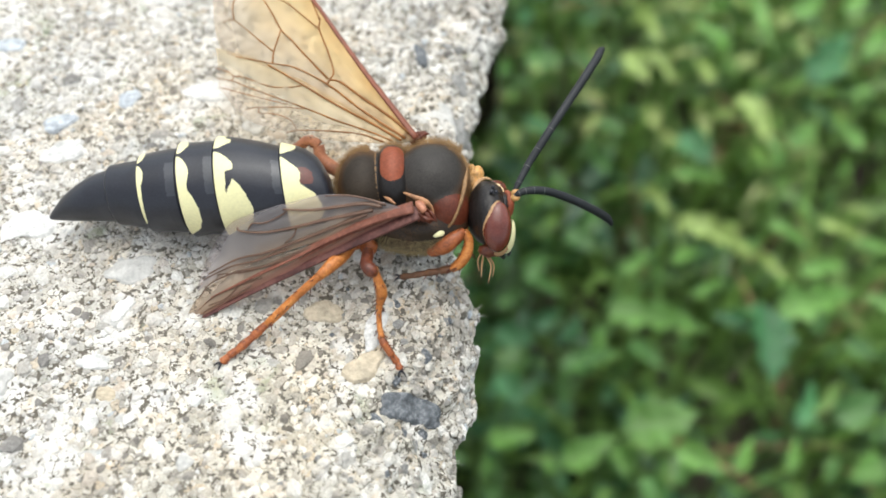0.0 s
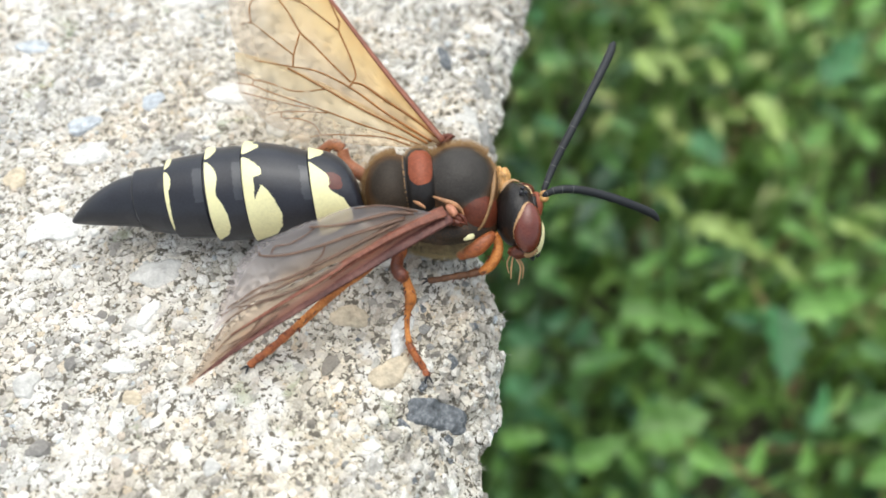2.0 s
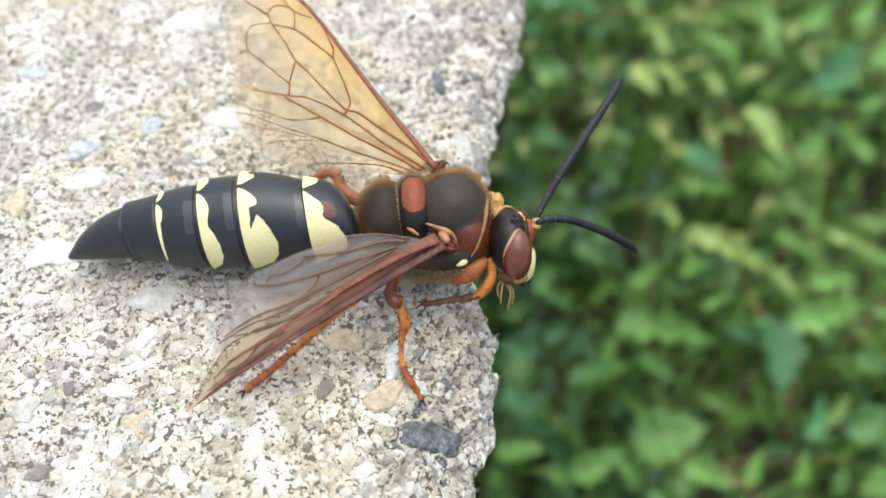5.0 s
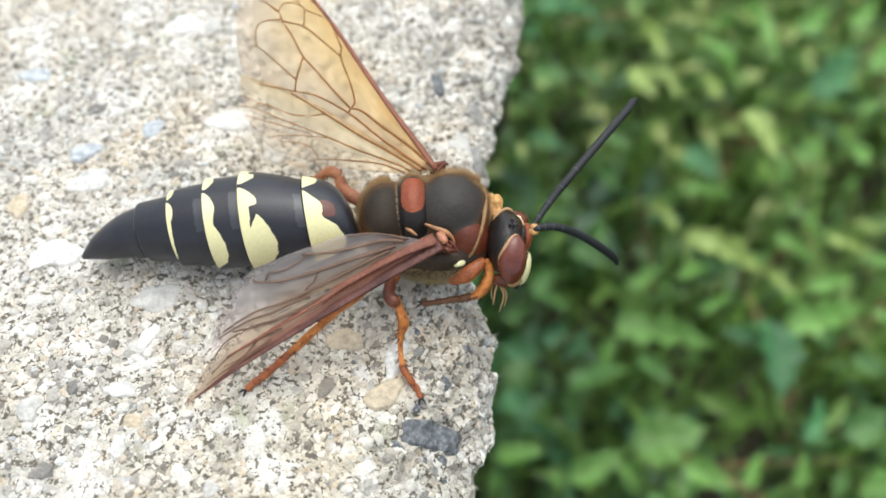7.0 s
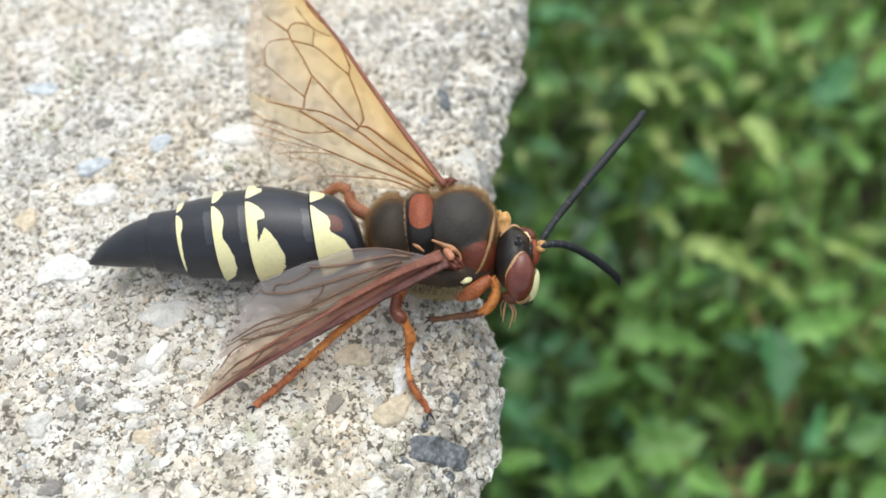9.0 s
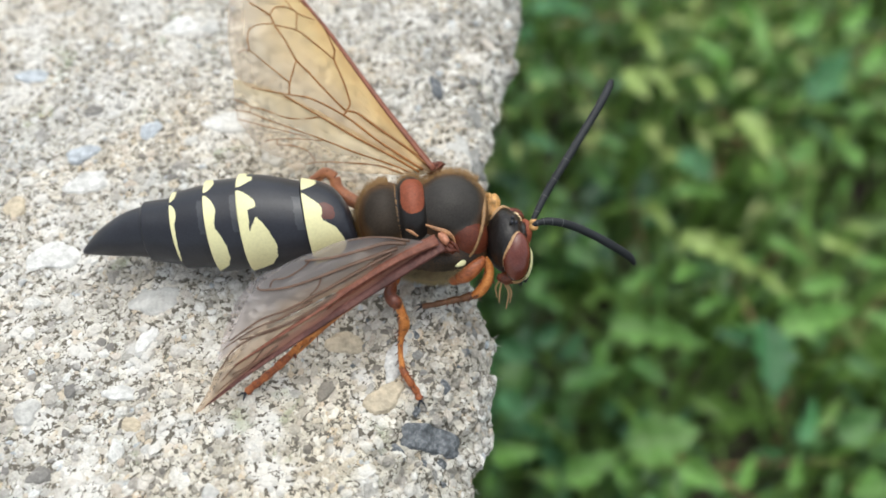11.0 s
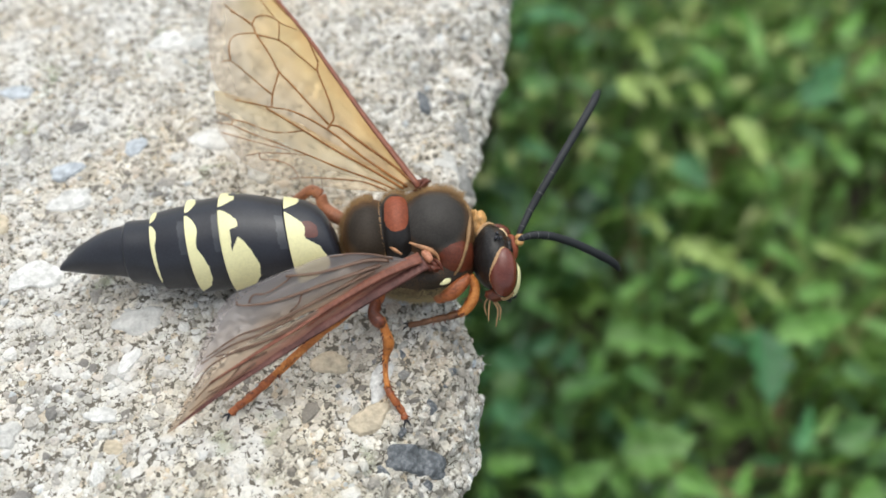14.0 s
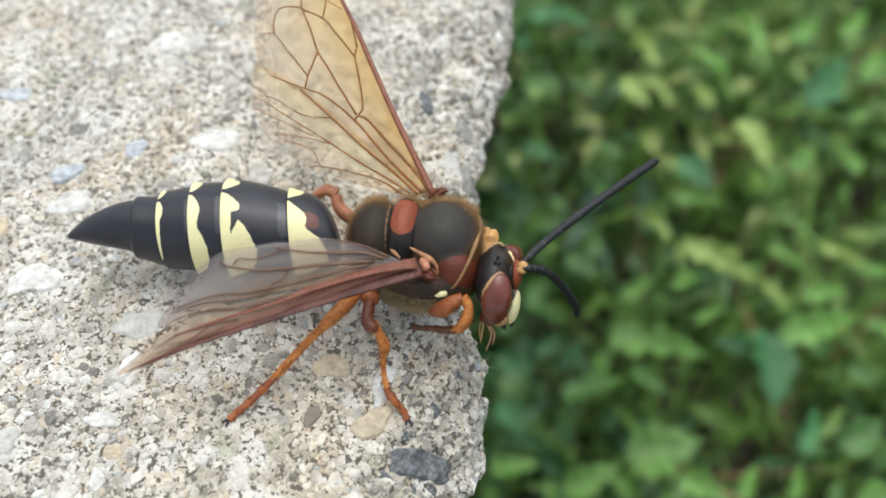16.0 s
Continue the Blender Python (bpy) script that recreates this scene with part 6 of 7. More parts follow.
    key(FORE_R, (
        (0, 1.59, -3.62, 8.30, 9.78, -7.73, -13.17),
        (0.5, 1.59, -3.62, 8.30, -1.06, 2.42, -0.02),
        (1, 1.59, -3.62, 8.30, 1.02, -0.11, -2.18),
        (1.5, 1.59, -3.62, 8.30, -0.68, 1.11, 1.24),
        (2, 1.59, -3.62, 8.30, -0.92, 1.57, 1.12),
        (2.5, 1.59, -3.62, 8.30, 0.56, -0.28, -0.28),
        (3, 1.59, -3.62, 8.30, 0.20, -1.05, 2.31),
        (3.5, 1.59, -3.62, 8.30, 0.77, -1.38, 1.16),
        (4, 1.59, -3.62, 8.30, 0.44, -0.57, 0.71),
        (6.5, 1.59, -3.62, 8.30, -0.88, 1.41, 1.27),
        (7, 1.59, -3.62, 8.30, -0.17, 0.55, 0.51),
        (7.5, 1.59, -3.62, 8.30, -0.11, 1.26, -1.19),
        (8, 1.59, -3.62, 8.30, 0.74, 0.05, -1.71),
        (8.5, 1.59, -3.62, 8.30, -2.19, 3.60, 1.56),
        (9, 1.59, -3.62, 8.30, 2.20, -2.02, -2.31),
        (11.5, 1.59, -3.62, 8.30, 2.16, -3.02, -0.61),
        (12, 1.59, -3.62, 8.30, 3.09, -3.36, -2.57),
        (12.5, 1.59, -3.62, 8.30, 2.44, -1.51, -3.69),
        (13, 1.59, -3.62, 8.30, 2.01, -2.61, -0.68),
        (13.5, 1.59, -3.62, 8.30, 2.18, -2.56, -1.23),
        (14, 1.59, -3.62, 8.30, -0.23, 0.83, 0.13),
        (14.5, 1.59, -3.62, 8.30, 0.00, 0.53, -0.04),
        (15, 1.59, -3.62, 8.30, -2.28, 4.72, -0.88),
        (15.5, 1.59, -3.62, 8.30, -2.91, 5.76, -0.89),
        (16, 1.59, -3.62, 8.30, -3.75, 6.99, -0.16),
    ))
    key(FORE_L, (
        (0, 1.23, 3.33, 8.90, -2.12, 0.43, 1.08),
        (0.5, 1.23, 3.33, 8.90, 2.66, -1.95, 1.66),
        (1, 1.23, 3.33, 8.90, 3.37, -3.57, 0.84),
        (1.5, 1.23, 3.33, 8.90, 2.43, -2.78, 0.86),
        (2, 1.23, 3.33, 8.90, -1.23, 0.08, 0.79),
        (2.5, 1.23, 3.33, 8.90, -0.06, 0.32, 1.11),
        (3, 1.23, 3.33, 8.90, 0.63, -1.22, 1.27),
        (3.5, 1.23, 3.33, 8.90, -0.11, -1.38, 1.34),
        (4, 1.23, 3.33, 8.90, 2.28, -3.46, 0.99),
        (6.5, 1.23, 3.33, 8.90, -1.91, 2.04, 1.04),
        (7, 1.23, 3.33, 8.90, -0.40, 0.33, 0.00),
        (7.5, 1.23, 3.33, 8.90, 1.94, -2.77, 0.83),
        (8, 1.23, 3.33, 8.90, 5.33, -4.04, 1.60),
        (8.5, 1.23, 3.33, 8.90, 3.34, -2.07, 1.71),
        (9, 1.23, 3.33, 8.90, -1.95, 1.60, 1.63),
        (11.5, 1.23, 3.33, 8.90, -0.87, -2.12, -1.35),
        (12, 1.23, 3.33, 8.90, 2.06, -3.04, -0.57),
        (12.5, 1.23, 3.33, 8.90, 2.58, -2.84, -0.00),
        (13, 1.23, 3.33, 8.90, 3.99, -5.86, -0.53),
        (13.5, 1.23, 3.33, 8.90, 2.26, -3.27, -0.71),
        (14, 1.23, 3.33, 8.90, 1.14, 1.11, 0.06),
        (14.5, 1.23, 3.33, 8.90, 2.05, 2.13, 0.42),
        (15, 1.23, 3.33, 8.90, 3.64, 4.05, 0.96),
        (15.5, 1.23, 3.33, 8.90, 8.20, 1.89, 1.26),
        (16, 1.23, 3.33, 8.90, 10.28, 1.06, 1.67),
    ))
    key(ABDOMEN[0], (
        (0, 0.02, 0.01, -0.02, 0.78, 0.23, -0.83),
        (0.5, -0.10, -0.00, -0.07, 0.61, 0.66, -0.71),
        (1, 0.12, -0.07, 0.08, 0.67, -0.81, -1.59),
        (1.5, 0.14, -0.11, 0.05, 0.64, -0.36, -2.03),
        (2, 0.13, -0.11, 0.02, 0.72, -0.00, -2.21),
        (2.5, 0.33, -0.15, 0.19, 0.81, -1.79, -2.64),
        (3, 0.08, -0.03, -0.00, 1.00, 0.07, -1.57),
        (3.5, 0.22, -0.05, 0.06, 1.37, -0.54, -2.27),
        (4, 0.36, -0.12, 0.16, 1.36, -1.49, -3.03),
        (6.5, -0.08, -0.04, -0.03, -0.08, 0.30, -0.23),
        (7, 0.03, -0.06, 0.03, -0.37, -0.29, -0.21),
        (7.5, 0.07, 0.02, 0.03, -0.05, -0.24, 0.23),
        (8, 0.01, -0.05, 0.01, -0.22, -0.04, -0.28),
        (8.5, -0.08, 0.01, -0.05, 0.08, 0.55, 0.07),
        (9, -0.20, 0.04, -0.11, -0.47, 1.13, 1.14),
        (11.5, 0.35, -0.20, 0.24, 0.50, -2.31, -2.79),
        (12, 0.34, -0.17, 0.19, 0.40, -1.75, -2.43),
        (12.5, 0.31, -0.13, 0.18, 1.09, -1.77, -2.74),
        (13, 0.46, -0.23, 0.34, -0.02, -3.24, -2.53),
        (13.5, 0.15, -0.12, 0.11, 0.34, -1.08, -1.71),
        (14, 0.11, -0.08, 0.08, 0.03, -0.85, -0.96),
        (14.5, -0.16, 0.04, -0.10, 1.29, 0.81, -0.88),
        (15, -0.52, 0.25, -0.23, -0.99, 2.30, 5.00),
        (15.5, -0.64, 0.30, -0.25, -1.01, 2.40, 5.95),
        (16, -0.65, 0.27, -0.24, -1.16, 2.26, 5.82),
    ))
    key(ABDOMEN[1], (
        (0, 0.02, 0.01, -0.02, 0.78, 0.23, -0.83),
        (0.5, -0.10, -0.00, -0.07, 0.61, 0.66, -0.71),
        (1, 0.12, -0.07, 0.08, 0.67, -0.81, -1.59),
        (1.5, 0.14, -0.11, 0.05, 0.64, -0.36, -2.03),
        (2, 0.13, -0.11, 0.02, 0.72, -0.00, -2.21),
        (2.5, 0.33, -0.15, 0.19, 0.81, -1.79, -2.64),
        (3, 0.08, -0.03, -0.00, 1.00, 0.07, -1.57),
        (3.5, 0.22, -0.05, 0.06, 1.37, -0.54, -2.27),
        (4, 0.36, -0.12, 0.16, 1.36, -1.49, -3.03),
        (6.5, -0.08, -0.04, -0.03, -0.08, 0.30, -0.23),
        (7, 0.03, -0.06, 0.03, -0.37, -0.29, -0.21),
        (7.5, 0.07, 0.02, 0.03, -0.05, -0.24, 0.23),
        (8, 0.01, -0.05, 0.01, -0.22, -0.04, -0.28),
        (8.5, -0.08, 0.01, -0.05, 0.08, 0.55, 0.07),
        (9, -0.20, 0.04, -0.11, -0.47, 1.13, 1.14),
        (11.5, 0.35, -0.20, 0.24, 0.50, -2.31, -2.79),
        (12, 0.34, -0.17, 0.19, 0.40, -1.75, -2.43),
        (12.5, 0.31, -0.13, 0.18, 1.09, -1.77, -2.74),
        (13, 0.46, -0.23, 0.34, -0.02, -3.24, -2.53),
        (13.5, 0.15, -0.12, 0.11, 0.34, -1.08, -1.71),
        (14, 0.11, -0.08, 0.08, 0.03, -0.85, -0.96),
        (14.5, -0.16, 0.04, -0.10, 1.29, 0.81, -0.88),
        (15, -0.52, 0.25, -0.23, -0.99, 2.30, 5.00),
        (15.5, -0.64, 0.30, -0.25, -1.01, 2.40, 5.95),
        (16, -0.65, 0.27, -0.24, -1.16, 2.26, 5.82),
    ))
    key(ABDOMEN[2], (
        (0, -0.08, -0.00, -0.04, 0.78, 0.23, -0.83),
        (0.5, -0.35, -0.03, -0.11, 0.61, 0.66, -0.71),
        (1, 0.25, -0.06, 0.10, 0.67, -0.81, -1.59),
        (1.5, 0.47, -0.08, 0.10, 0.64, -0.36, -2.03),
        (2, 0.08, -0.12, 0.01, 0.72, -0.00, -2.21),
        (2.5, 0.21, -0.16, 0.17, 0.81, -1.79, -2.64),
        (3, 0.32, -0.01, 0.04, 1.00, 0.07, -1.57),
        (3.5, 0.59, -0.02, 0.13, 1.37, -0.54, -2.27),
        (4, 0.28, -0.13, 0.15, 1.36, -1.49, -3.03),
        (6.5, -0.38, -0.07, -0.08, -0.08, 0.30, -0.23),
        (7, 0.01, -0.06, 0.03, -0.37, -0.29, -0.21),
        (7.5, 0.38, 0.06, 0.08, -0.05, -0.24, 0.23),
        (8, -0.09, -0.06, -0.01, -0.22, -0.04, -0.28),
        (8.5, -0.31, -0.02, -0.09, 0.08, 0.55, 0.07),
        (9, -0.09, 0.05, -0.09, -0.47, 1.13, 1.14),
        (11.5, 0.50, -0.19, 0.27, 0.50, -2.31, -2.79),
        (12, 0.45, -0.16, 0.21, 0.40, -1.75, -2.43),
        (12.5, -0.00, -0.15, 0.12, 1.09, -1.77, -2.74),
        (13, 0.24, -0.24, 0.29, -0.02, -3.24, -2.53),
        (13.5, 0.30, -0.10, 0.13, 0.34, -1.08, -1.71),
        (14, 0.29, -0.06, 0.11, 0.03, -0.85, -0.96),
        (14.5, -0.21, 0.04, -0.11, 1.29, 0.81, -0.88),
        (15, -0.61, 0.23, -0.24, -0.99, 2.30, 5.00),
        (15.5, -0.44, 0.35, -0.23, -1.01, 2.40, 5.95),
        (16, -0.36, 0.34, -0.20, -1.16, 2.26, 5.82),
    ))
    key(ABDOMEN[3], (
        (0, -0.32, -0.03, -0.08, 0.78, 0.23, -0.83),
        (0.5, -0.69, -0.07, -0.16, 0.61, 0.66, -0.71),
        (1, 0.44, -0.04, 0.13, 0.67, -0.81, -1.59),
        (1.5, 0.84, -0.05, 0.16, 0.64, -0.36, -2.03),
        (2, -0.17, -0.14, -0.03, 0.72, -0.00, -2.21),
        (2.5, -0.11, -0.18, 0.10, 0.81, -1.79, -2.64),
        (3, 0.61, 0.02, 0.08, 1.00, 0.07, -1.57),
        (3.5, 0.90, 0.00, 0.18, 1.37, -0.54, -2.27),
        (4, -0.00, -0.15, 0.10, 1.36, -1.49, -3.03),
        (6.5, -0.86, -0.13, -0.15, -0.08, 0.30, -0.23),
        (7, -0.01, -0.06, 0.03, -0.37, -0.29, -0.21),
        (7.5, 0.77, 0.11, 0.14, -0.05, -0.24, 0.23),
        (8, -0.25, -0.08, -0.03, -0.22, -0.04, -0.28),
        (8.5, -0.74, -0.07, -0.15, 0.08, 0.55, 0.07),
        (9, -0.04, 0.06, -0.08, -0.47, 1.13, 1.14),
        (11.5, 0.70, -0.17, 0.31, 0.50, -2.31, -2.79),
        (12, 0.61, -0.15, 0.24, 0.40, -1.75, -2.43),
        (12.5, -0.44, -0.19, 0.03, 1.09, -1.77, -2.74),
        (13, -0.05, -0.27, 0.23, -0.02, -3.24, -2.53),
        (13.5, 0.52, -0.08, 0.17, 0.34, -1.08, -1.71),
        (14, 0.40, -0.05, 0.13, 0.03, -0.85, -0.96),
        (14.5, -0.52, 0.01, -0.15, 1.29, 0.81, -0.88),
        (15, -0.75, 0.21, -0.25, -0.99, 2.30, 5.00),
        (15.5, -0.12, 0.42, -0.19, -1.01, 2.40, 5.95),
        (16, 0.07, 0.44, -0.15, -1.16, 2.26, 5.82),
    ))
    key(ABDOMEN[4], (
        (0, -0.38, -0.21, -0.65, 0.77, 1.77, -1.33),
        (0.5, -0.67, -0.03, 0.18, 0.62, -0.25, -0.59),
        (1, 0.42, -0.25, -0.66, 0.68, 1.34, -2.20),
        (1.5, 0.31, -0.72, -2.97, 0.66, 8.14, -4.06),
        (2, -0.43, -0.44, -1.35, 0.72, 3.51, -3.06),
        (2.5, -0.45, -0.28, -0.80, 0.82, 0.49, -2.89),
        (3, 0.59, -0.20, -0.77, 1.00, 2.40, -2.22),
        (3.5, -0.05, -0.77, -3.67, 1.41, 9.86, -4.56),
        (4, -0.54, -0.54, -2.02, 1.39, 4.05, -4.14),
        (6.5, -0.81, 0.20, 1.20, -0.08, -3.30, 0.67),
        (7, -0.01, -0.06, 0.03, -0.37, -0.31, -0.20),
        (7.5, 0.28, -0.65, -2.88, -0.04, 7.98, -1.96),
        (8, -0.51, -0.37, -1.25, -0.22, 3.17, -1.08),
        (8.5, -1.23, -0.41, -1.71, 0.08, 4.61, -0.79),
        (9, -0.30, -0.32, -1.57, -0.49, 5.10, 0.11),
        (11.5, 0.41, -0.74, -1.99, 0.57, 3.87, -4.44),
        (12, -0.43, -1.05, -4.02, 0.49, 9.72, -5.12),
        (12.5, -0.94, -0.60, -1.93, 1.13, 3.37, -3.88),
        (13, -0.67, -0.88, -2.58, 0.08, 4.13, -4.25),
        (13.5, 0.11, -0.68, -2.26, 0.38, 5.45, -3.42),
        (14, -0.47, -0.91, -3.60, 0.07, 9.21, -3.44),
        (14.5, -1.23, -0.57, -2.80, 1.28, 7.90, -2.50),
        (15, -1.10, -0.15, -1.64, -1.03, 5.98, 4.14),
        (15.5, -0.25, 0.08, -1.47, -1.06, 5.87, 5.00),
        (16, -0.80, -0.56, -4.01, -1.29, 12.87, 3.15),
    ))
    key(ABDOMEN[5], (
        (0, -0.29, -0.20, -0.64, 0.77, 1.77, -1.33),
        (0.5, -0.74, -0.04, 0.17, 0.62, -0.25, -0.59),
        (1, 0.61, -0.23, -0.63, 0.68, 1.34, -2.20),
        (1.5, 0.76, -0.69, -2.89, 0.66, 8.14, -4.06),
        (2, -0.36, -0.43, -1.34, 0.72, 3.51, -3.06),
        (2.5, -0.65, -0.30, -0.84, 0.82, 0.49, -2.89),
        (3, 0.82, -0.18, -0.74, 1.00, 2.40, -2.22),
        (3.5, 0.20, -0.74, -3.63, 1.41, 9.86, -4.56),
        (4, -0.61, -0.55, -2.03, 1.39, 4.05, -4.14),
        (6.5, -1.04, 0.17, 1.16, -0.08, -3.30, 0.67),
        (7, -0.02, -0.06, 0.03, -0.37, -0.31, -0.20),
        (7.5, 0.73, -0.59, -2.81, -0.04, 7.98, -1.96),
        (8, -0.49, -0.37, -1.25, -0.22, 3.17, -1.08),
        (8.5, -1.36, -0.42, -1.73, 0.08, 4.61, -0.79),
        (9, -0.16, -0.29, -1.55, -0.49, 5.10, 0.11),
        (11.5, 0.73, -0.72, -1.93, 0.57, 3.87, -4.44),
        (12, -0.18, -1.03, -3.97, 0.49, 9.72, -5.12),
        (12.5, -1.01, -0.60, -1.95, 1.13, 3.37, -3.88),
        (13, -0.67, -0.88, -2.58, 0.08, 4.13, -4.25),
        (13.5, 0.37, -0.65, -2.22, 0.38, 5.45, -3.42),
        (14, -0.22, -0.88, -3.56, 0.07, 9.21, -3.44),
        (14.5, -1.16, -0.56, -2.80, 1.28, 7.90, -2.50),
        (15, -1.09, -0.15, -1.64, -1.03, 5.98, 4.14),
        (15.5, -0.01, 0.13, -1.44, -1.06, 5.87, 5.00),
        (16, -0.32, -0.45, -3.96, -1.29, 12.87, 3.15),
    ))
    key(LEGS["mid_leg_r"], (
        (0, -2.31, -4.36, 4.30, -0.02, -0.89, 1.31),
        (0.5, -2.31, -4.36, 4.30, 1.93, -0.37, 1.35),
        (1, -2.31, -4.36, 4.30, 1.72, 0.38, 0.19),
        (1.5, -2.31, -4.36, 4.30, -0.69, 0.29, -0.73),
        (2, -2.31, -4.36, 4.30, -0.99, 0.53, -1.23),
        (2.5, -2.31, -4.36, 4.30, 0.53, 1.00, -1.23),
        (3, -2.31, -4.36, 4.30, -0.98, 1.10, -2.08),
        (3.5, -2.31, -4.36, 4.30, -2.60, 0.70, -2.26),
        (4, -2.31, -4.36, 4.30, -1.60, 0.98, -2.20),
        (6.5, -2.31, -4.36, 4.30, 0.85, 0.45, -0.28),
        (7, -2.31, -4.36, 4.30, -0.00, -0.00, 0.00),
        (7.5, -2.31, -4.36, 4.30, -0.40, -0.94, 1.23),
        (8, -2.31, -4.36, 4.30, -0.14, -1.02, 1.45),
        (8.5, -2.31, -4.36, 4.30, 0.21, -0.79, 1.25),
        (9, -2.31, -4.36, 4.30, 1.52, -0.60, 1.51),
        (11.5, -2.31, -4.36, 4.30, -2.10, 0.83, -2.21),
        (12, -2.31, -4.36, 4.30, -2.64, 0.48, -1.92),
        (12.5, -2.31, -4.36, 4.30, -3.34, 0.56, -2.40),
        (13, -2.31, -4.36, 4.30, -2.18, 0.71, -2.06),
        (13.5, -2.31, -4.36, 4.30, -2.17, 1.06, -2.60),
        (14, -2.31, -4.36, 4.30, -0.66, 0.82, -1.52),
        (14.5, -2.31, -4.36, 4.30, 0.01, 0.78, -1.14),
        (15, -2.31, -4.36, 4.30, 4.77, -0.92, 3.20),
        (15.5, -2.31, -4.36, 4.30, 10.16, -3.12, 7.82),
        (16, -2.31, -4.36, 4.30, 10.16, -4.47, 9.52),
    ))
    key(LEGS["hind_leg_r"], (
        (0, -3.53, -3.35, 3.60, 0.46, -0.88, 1.05),
        (0.5, -3.53, -3.35, 3.60, 0.96, -1.29, 0.61),
        (1, -3.53, -3.35, 3.60, 1.73, -1.40, -1.41),
        (1.5, -3.53, -3.35, 3.60, 1.52, -1.17, -1.44),
        (2, -3.53, -3.35, 3.60, 0.98, -0.50, -1.66),
        (2.5, -3.53, -3.35, 3.60, 1.53, -0.82, -2.43),
        (3, -3.53, -3.35, 3.60, 0.63, 0.17, -2.50),
        (3.5, -3.53, -3.35, 3.60, 0.25, 0.44, -2.12),
        (4, -3.53, -3.35, 3.60, 0.62, 0.14, -2.38),
        (6.5, -3.53, -3.35, 3.60, 0.04, 0.08, -0.38),
        (7, -3.53, -3.35, 3.60, -0.00, -0.00, 0.00),
        (7.5, -3.53, -3.35, 3.60, 0.10, -0.59, 1.39),
        (8, -3.53, -3.35, 3.60, 0.02, -0.68, 1.89),
        (8.5, -3.53, -3.35, 3.60, -0.25, -0.31, 1.72),
        (9, -3.53, -3.35, 3.60, -0.04, -0.53, 1.67),
        (11.5, -3.53, -3.35, 3.60, 1.01, -0.32, -2.27),
        (12, -3.53, -3.35, 3.60, 0.61, -0.13, -1.57),
        (12.5, -3.53, -3.35, 3.60, -0.03, 0.54, -1.49),
        (13, -3.53, -3.35, 3.60, 0.80, -0.22, -1.91),
        (13.5, -3.53, -3.35, 3.60, -0.01, 0.65, -1.90),
        (14, -3.53, -3.35, 3.60, 0.52, -0.16, -1.22),
        (14.5, -3.53, -3.35, 3.60, 0.10, 0.07, -0.53),
        (15, -3.53, -3.35, 3.60, -0.55, -0.90, 4.37),
        (15.5, -3.53, -3.35, 3.60, 1.93, -5.13, 7.24),
        (16, -3.53, -3.35, 3.60, 2.21, -6.48, 9.41),
    ))
    key(LEGS["fore_leg_r"], (
        (0, 3.02, -4.17, 4.00, -1.02, -0.21, 1.08),
        (0.5, 3.02, -4.17, 4.00, 1.51, -2.11, -0.79),
        (1, 3.02, -4.17, 4.00, 1.97, -0.71, -1.70),
        (1.5, 3.02, -4.17, 4.00, -2.35, 2.41, 1.50),
        (2, 3.02, -4.17, 4.00, -2.53, 2.72, 1.57),
        (2.5, 3.02, -4.17, 4.00, -0.32, 0.94, -0.01),
        (3, 3.02, -4.17, 4.00, -2.21, 3.24, 1.06),
        (3.5, 3.02, -4.17, 4.00, -4.32, 5.15, 2.46),
        (4, 3.02, -4.17, 4.00, -3.08, 4.05, 1.62),
        (6.5, 3.02, -4.17, 4.00, 0.83, 0.26, -0.91),
        (7, 3.02, -4.17, 4.00, -0.00, 0.00, 0.00),
        (7.5, 3.02, -4.17, 4.00, -1.04, -1.42, 1.52),
        (8, 3.02, -4.17, 4.00, -1.21, -1.80, 1.81),
        (8.5, 3.02, -4.17, 4.00, -0.39, -1.49, 0.89),
        (9, 3.02, -4.17, 4.00, 1.60, -2.63, -0.70),
        (11.5, 3.02, -4.17, 4.00, -4.20, 1.93, 3.53),
        (12, 3.02, -4.17, 4.00, -5.53, 3.03, 4.49),
        (12.5, 3.02, -4.17, 4.00, -6.56, 3.59, 5.34),
        (13, 3.02, -4.17, 4.00, -4.83, 1.29, 4.40),
        (13.5, 3.02, -4.17, 4.00, -4.40, 2.23, 3.63),
        (14, 3.02, -4.17, 4.00, -2.72, -0.16, 2.77),
        (14.5, 3.02, -4.17, 4.00, -2.10, -0.63, 2.30),
        (15, 3.02, -4.17, 4.00, 4.97, -8.05, -2.32),
        (15.5, 3.02, -4.17, 4.00, 14.30, -10.12, -10.61),
        (16, 3.02, -4.17, 4.00, 14.54, -13.35, -9.99),
    ))
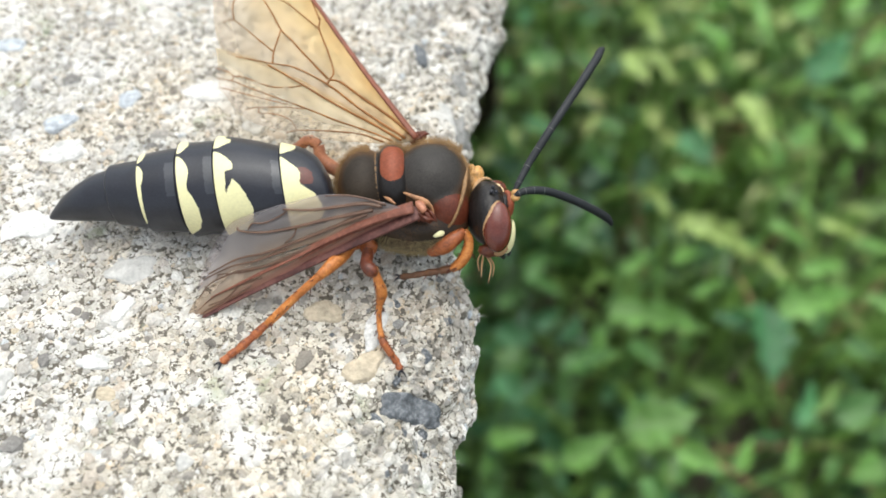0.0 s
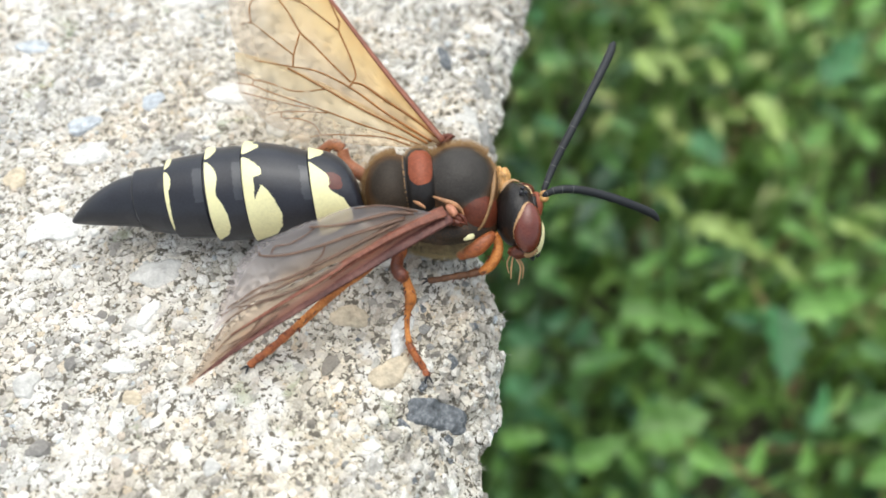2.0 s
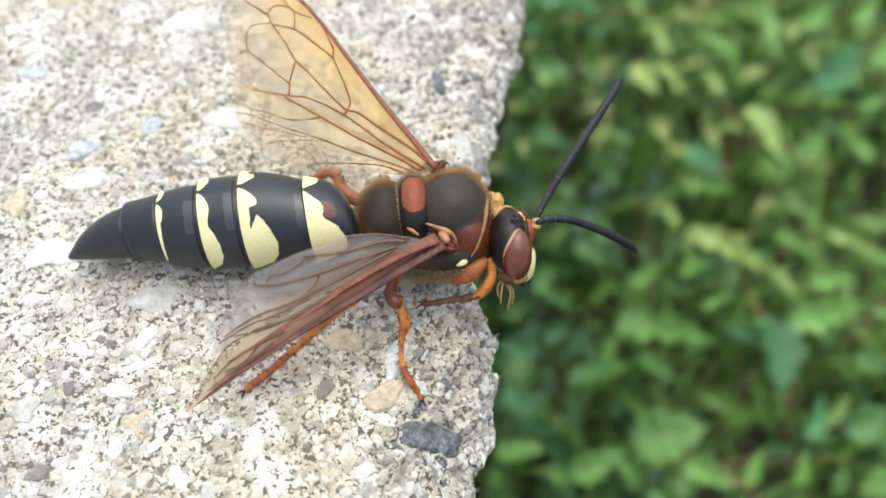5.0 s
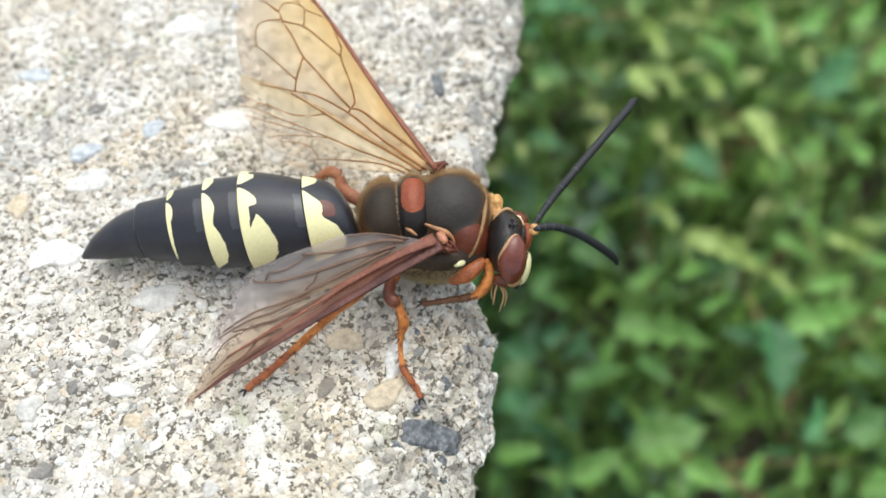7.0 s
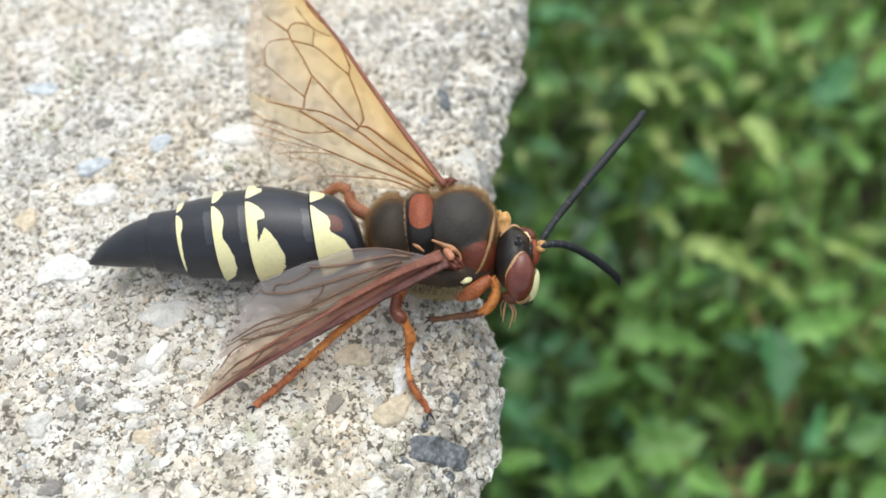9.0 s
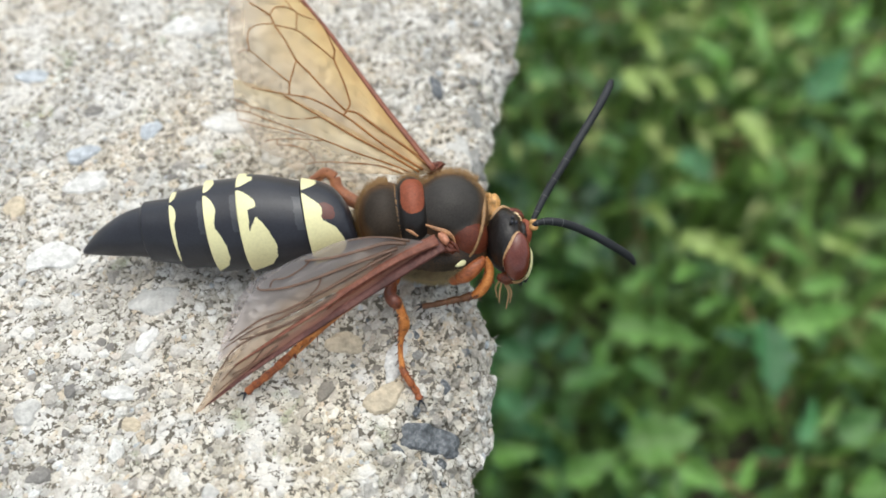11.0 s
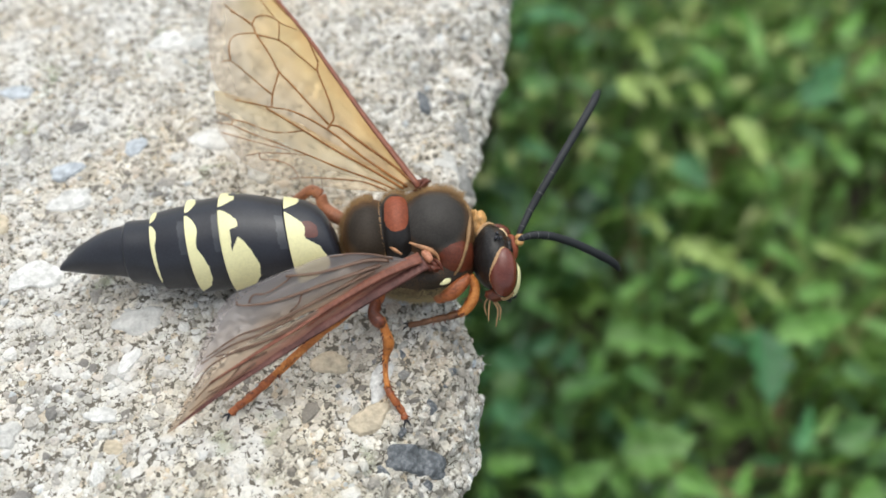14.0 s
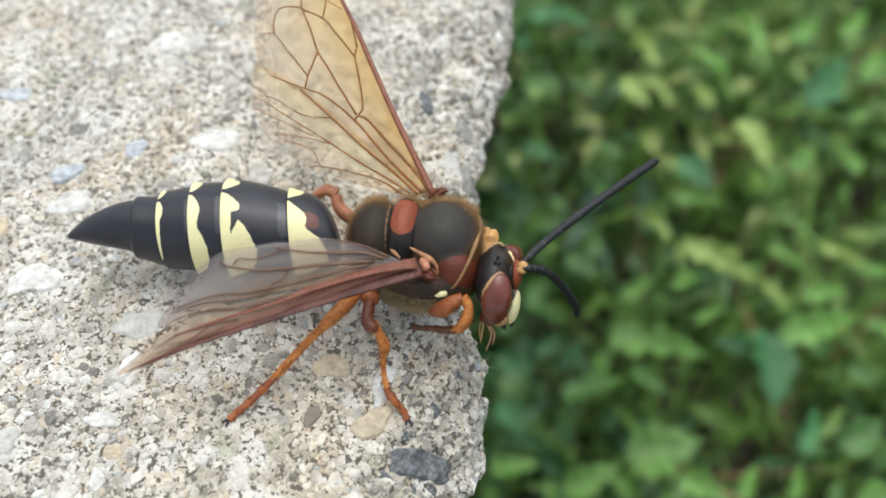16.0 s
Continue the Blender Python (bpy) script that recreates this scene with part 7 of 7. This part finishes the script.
    key(LEGS["hind_leg_l"], (
        (0, -3.85, 3.38, 3.40, 0.53, 1.06, 0.28),
        (0.5, -3.85, 3.38, 3.40, 0.80, 1.33, -0.03),
        (1, -3.85, 3.38, 3.40, 0.68, -0.41, -2.53),
        (1.5, -3.85, 3.38, 3.40, 0.56, -0.66, -2.59),
        (2, -3.85, 3.38, 3.40, 0.69, -0.39, -2.53),
        (2.5, -3.85, 3.38, 3.40, 0.95, -0.65, -3.66),
        (3, -3.85, 3.38, 3.40, 1.09, -0.10, -3.18),
        (3.5, -3.85, 3.38, 3.40, 0.69, -0.46, -2.65),
        (4, -3.85, 3.38, 3.40, 0.83, -0.42, -2.96),
        (6.5, -3.85, 3.38, 3.40, 0.68, 1.13, -0.03),
        (7, -3.85, 3.38, 3.40, -0.00, -0.00, 0.00),
        (7.5, -3.85, 3.38, 3.40, -0.50, -0.34, 0.80),
        (8, -3.85, 3.38, 3.40, -0.40, 0.28, 1.55),
        (8.5, -3.85, 3.38, 3.40, -0.10, 0.90, 1.77),
        (9, -3.85, 3.38, 3.40, 0.07, 1.23, 1.85),
        (11.5, -3.85, 3.38, 3.40, -0.40, -3.10, -3.63),
        (12, -3.85, 3.38, 3.40, 0.01, -1.76, -2.77),
        (12.5, -3.85, 3.38, 3.40, -0.03, -1.52, -2.31),
        (13, -3.85, 3.38, 3.40, -0.38, -2.90, -3.42),
        (13.5, -3.85, 3.38, 3.40, -0.05, -1.55, -2.30),
        (14, -3.85, 3.38, 3.40, -0.10, -1.34, -1.84),
        (14.5, -3.85, 3.38, 3.40, 0.33, 0.21, -0.56),
        (15, -3.85, 3.38, 3.40, -0.08, 2.95, 5.39),
        (15.5, -3.85, 3.38, 3.40, -1.45, 2.64, 8.58),
        (16, -3.85, 3.38, 3.40, -2.41, 2.12, 10.14),
    ))
    key(LEGS["mid_leg_l"], (
        (0, -0.72, 2.75, 3.40, 3.42, -0.70, -0.80),
        (0.5, -0.72, 2.75, 3.40, 3.20, -0.24, 0.15),
        (1, -0.72, 2.75, 3.40, 2.66, -1.09, -1.73),
        (1.5, -0.72, 2.75, 3.40, 3.50, -2.18, -3.92),
        (2, -0.72, 2.75, 3.40, 2.59, -2.07, -3.78),
        (2.5, -0.72, 2.75, 3.40, 2.29, -2.08, -3.84),
        (3, -0.72, 2.75, 3.40, 1.98, -2.11, -3.92),
        (3.5, -0.72, 2.75, 3.40, 1.89, -2.37, -4.47),
        (4, -0.72, 2.75, 3.40, 1.93, -2.20, -4.12),
        (6.5, -0.72, 2.75, 3.40, 1.03, 0.29, 0.78),
        (7, -0.72, 2.75, 3.40, -0.00, -0.00, -0.00),
        (7.5, -0.72, 2.75, 3.40, 0.31, -0.31, -0.54),
        (8, -0.72, 2.75, 3.40, 0.63, -0.02, 0.09),
        (8.5, -0.72, 2.75, 3.40, 0.61, 0.48, 1.07),
        (9, -0.72, 2.75, 3.40, 0.63, 1.05, 2.19),
        (11.5, -0.72, 2.75, 3.40, -1.09, -3.21, -6.36),
        (12, -0.72, 2.75, 3.40, 0.47, -3.18, -6.22),
        (12.5, -0.72, 2.75, 3.40, -0.61, -3.19, -6.30),
        (13, -0.72, 2.75, 3.40, -1.35, -3.42, -6.78),
        (13.5, -0.72, 2.75, 3.40, -1.87, -2.35, -4.77),
        (14, -0.72, 2.75, 3.40, -1.34, -1.84, -3.75),
        (14.5, -0.72, 2.75, 3.40, -0.77, -0.95, -1.98),
        (15, -0.72, 2.75, 3.40, -1.17, 3.57, 6.55),
        (15.5, -0.72, 2.75, 3.40, 2.59, 6.46, 13.67),
        (16, -0.72, 2.75, 3.40, 2.51, 6.59, 13.91),
    ))
    key(LEGS["fore_leg_l"], (
        (0, 3.52, 1.37, 3.60, 3.45, 0.32, -0.74),
        (0.5, 3.52, 1.37, 3.60, 2.94, 0.44, -0.26),
        (1, 3.52, 1.37, 3.60, 2.58, -0.38, -1.87),
        (1.5, 3.52, 1.37, 3.60, 3.66, -0.69, -3.03),
        (2, 3.52, 1.37, 3.60, 2.59, -0.83, -2.83),
        (2.5, 3.52, 1.37, 3.60, 2.09, -1.15, -3.25),
        (3, 3.52, 1.37, 3.60, 1.72, -1.08, -2.94),
        (3.5, 3.52, 1.37, 3.60, 1.90, -1.09, -3.05),
        (4, 3.52, 1.37, 3.60, 1.82, -1.06, -2.94),
        (6.5, 3.52, 1.37, 3.60, 0.73, 0.42, 0.56),
        (7, 3.52, 1.37, 3.60, -0.00, -0.00, -0.00),
        (7.5, 3.52, 1.37, 3.60, 0.56, -0.11, -0.45),
        (8, 3.52, 1.37, 3.60, 0.81, 0.22, 0.12),
        (8.5, 3.52, 1.37, 3.60, 0.63, 0.54, 0.86),
        (9, 3.52, 1.37, 3.60, 0.49, 0.84, 1.52),
        (11.5, 3.52, 1.37, 3.60, -0.96, -2.60, -4.71),
        (12, 3.52, 1.37, 3.60, 0.56, -2.07, -4.41),
        (12.5, 3.52, 1.37, 3.60, -0.65, -2.25, -4.20),
        (13, 3.52, 1.37, 3.60, -1.33, -2.84, -5.00),
        (13.5, 3.52, 1.37, 3.60, -2.06, -2.03, -3.11),
        (14, 3.52, 1.37, 3.60, -1.51, -1.64, -2.60),
        (14.5, 3.52, 1.37, 3.60, -1.15, -0.81, -1.16),
        (15, 3.52, 1.37, 3.60, -1.68, 2.06, 4.68),
        (15.5, 3.52, 1.37, 3.60, 2.38, 4.63, 9.01),
        (16, 3.52, 1.37, 3.60, 2.62, 4.72, 9.17),
    ))


motions()
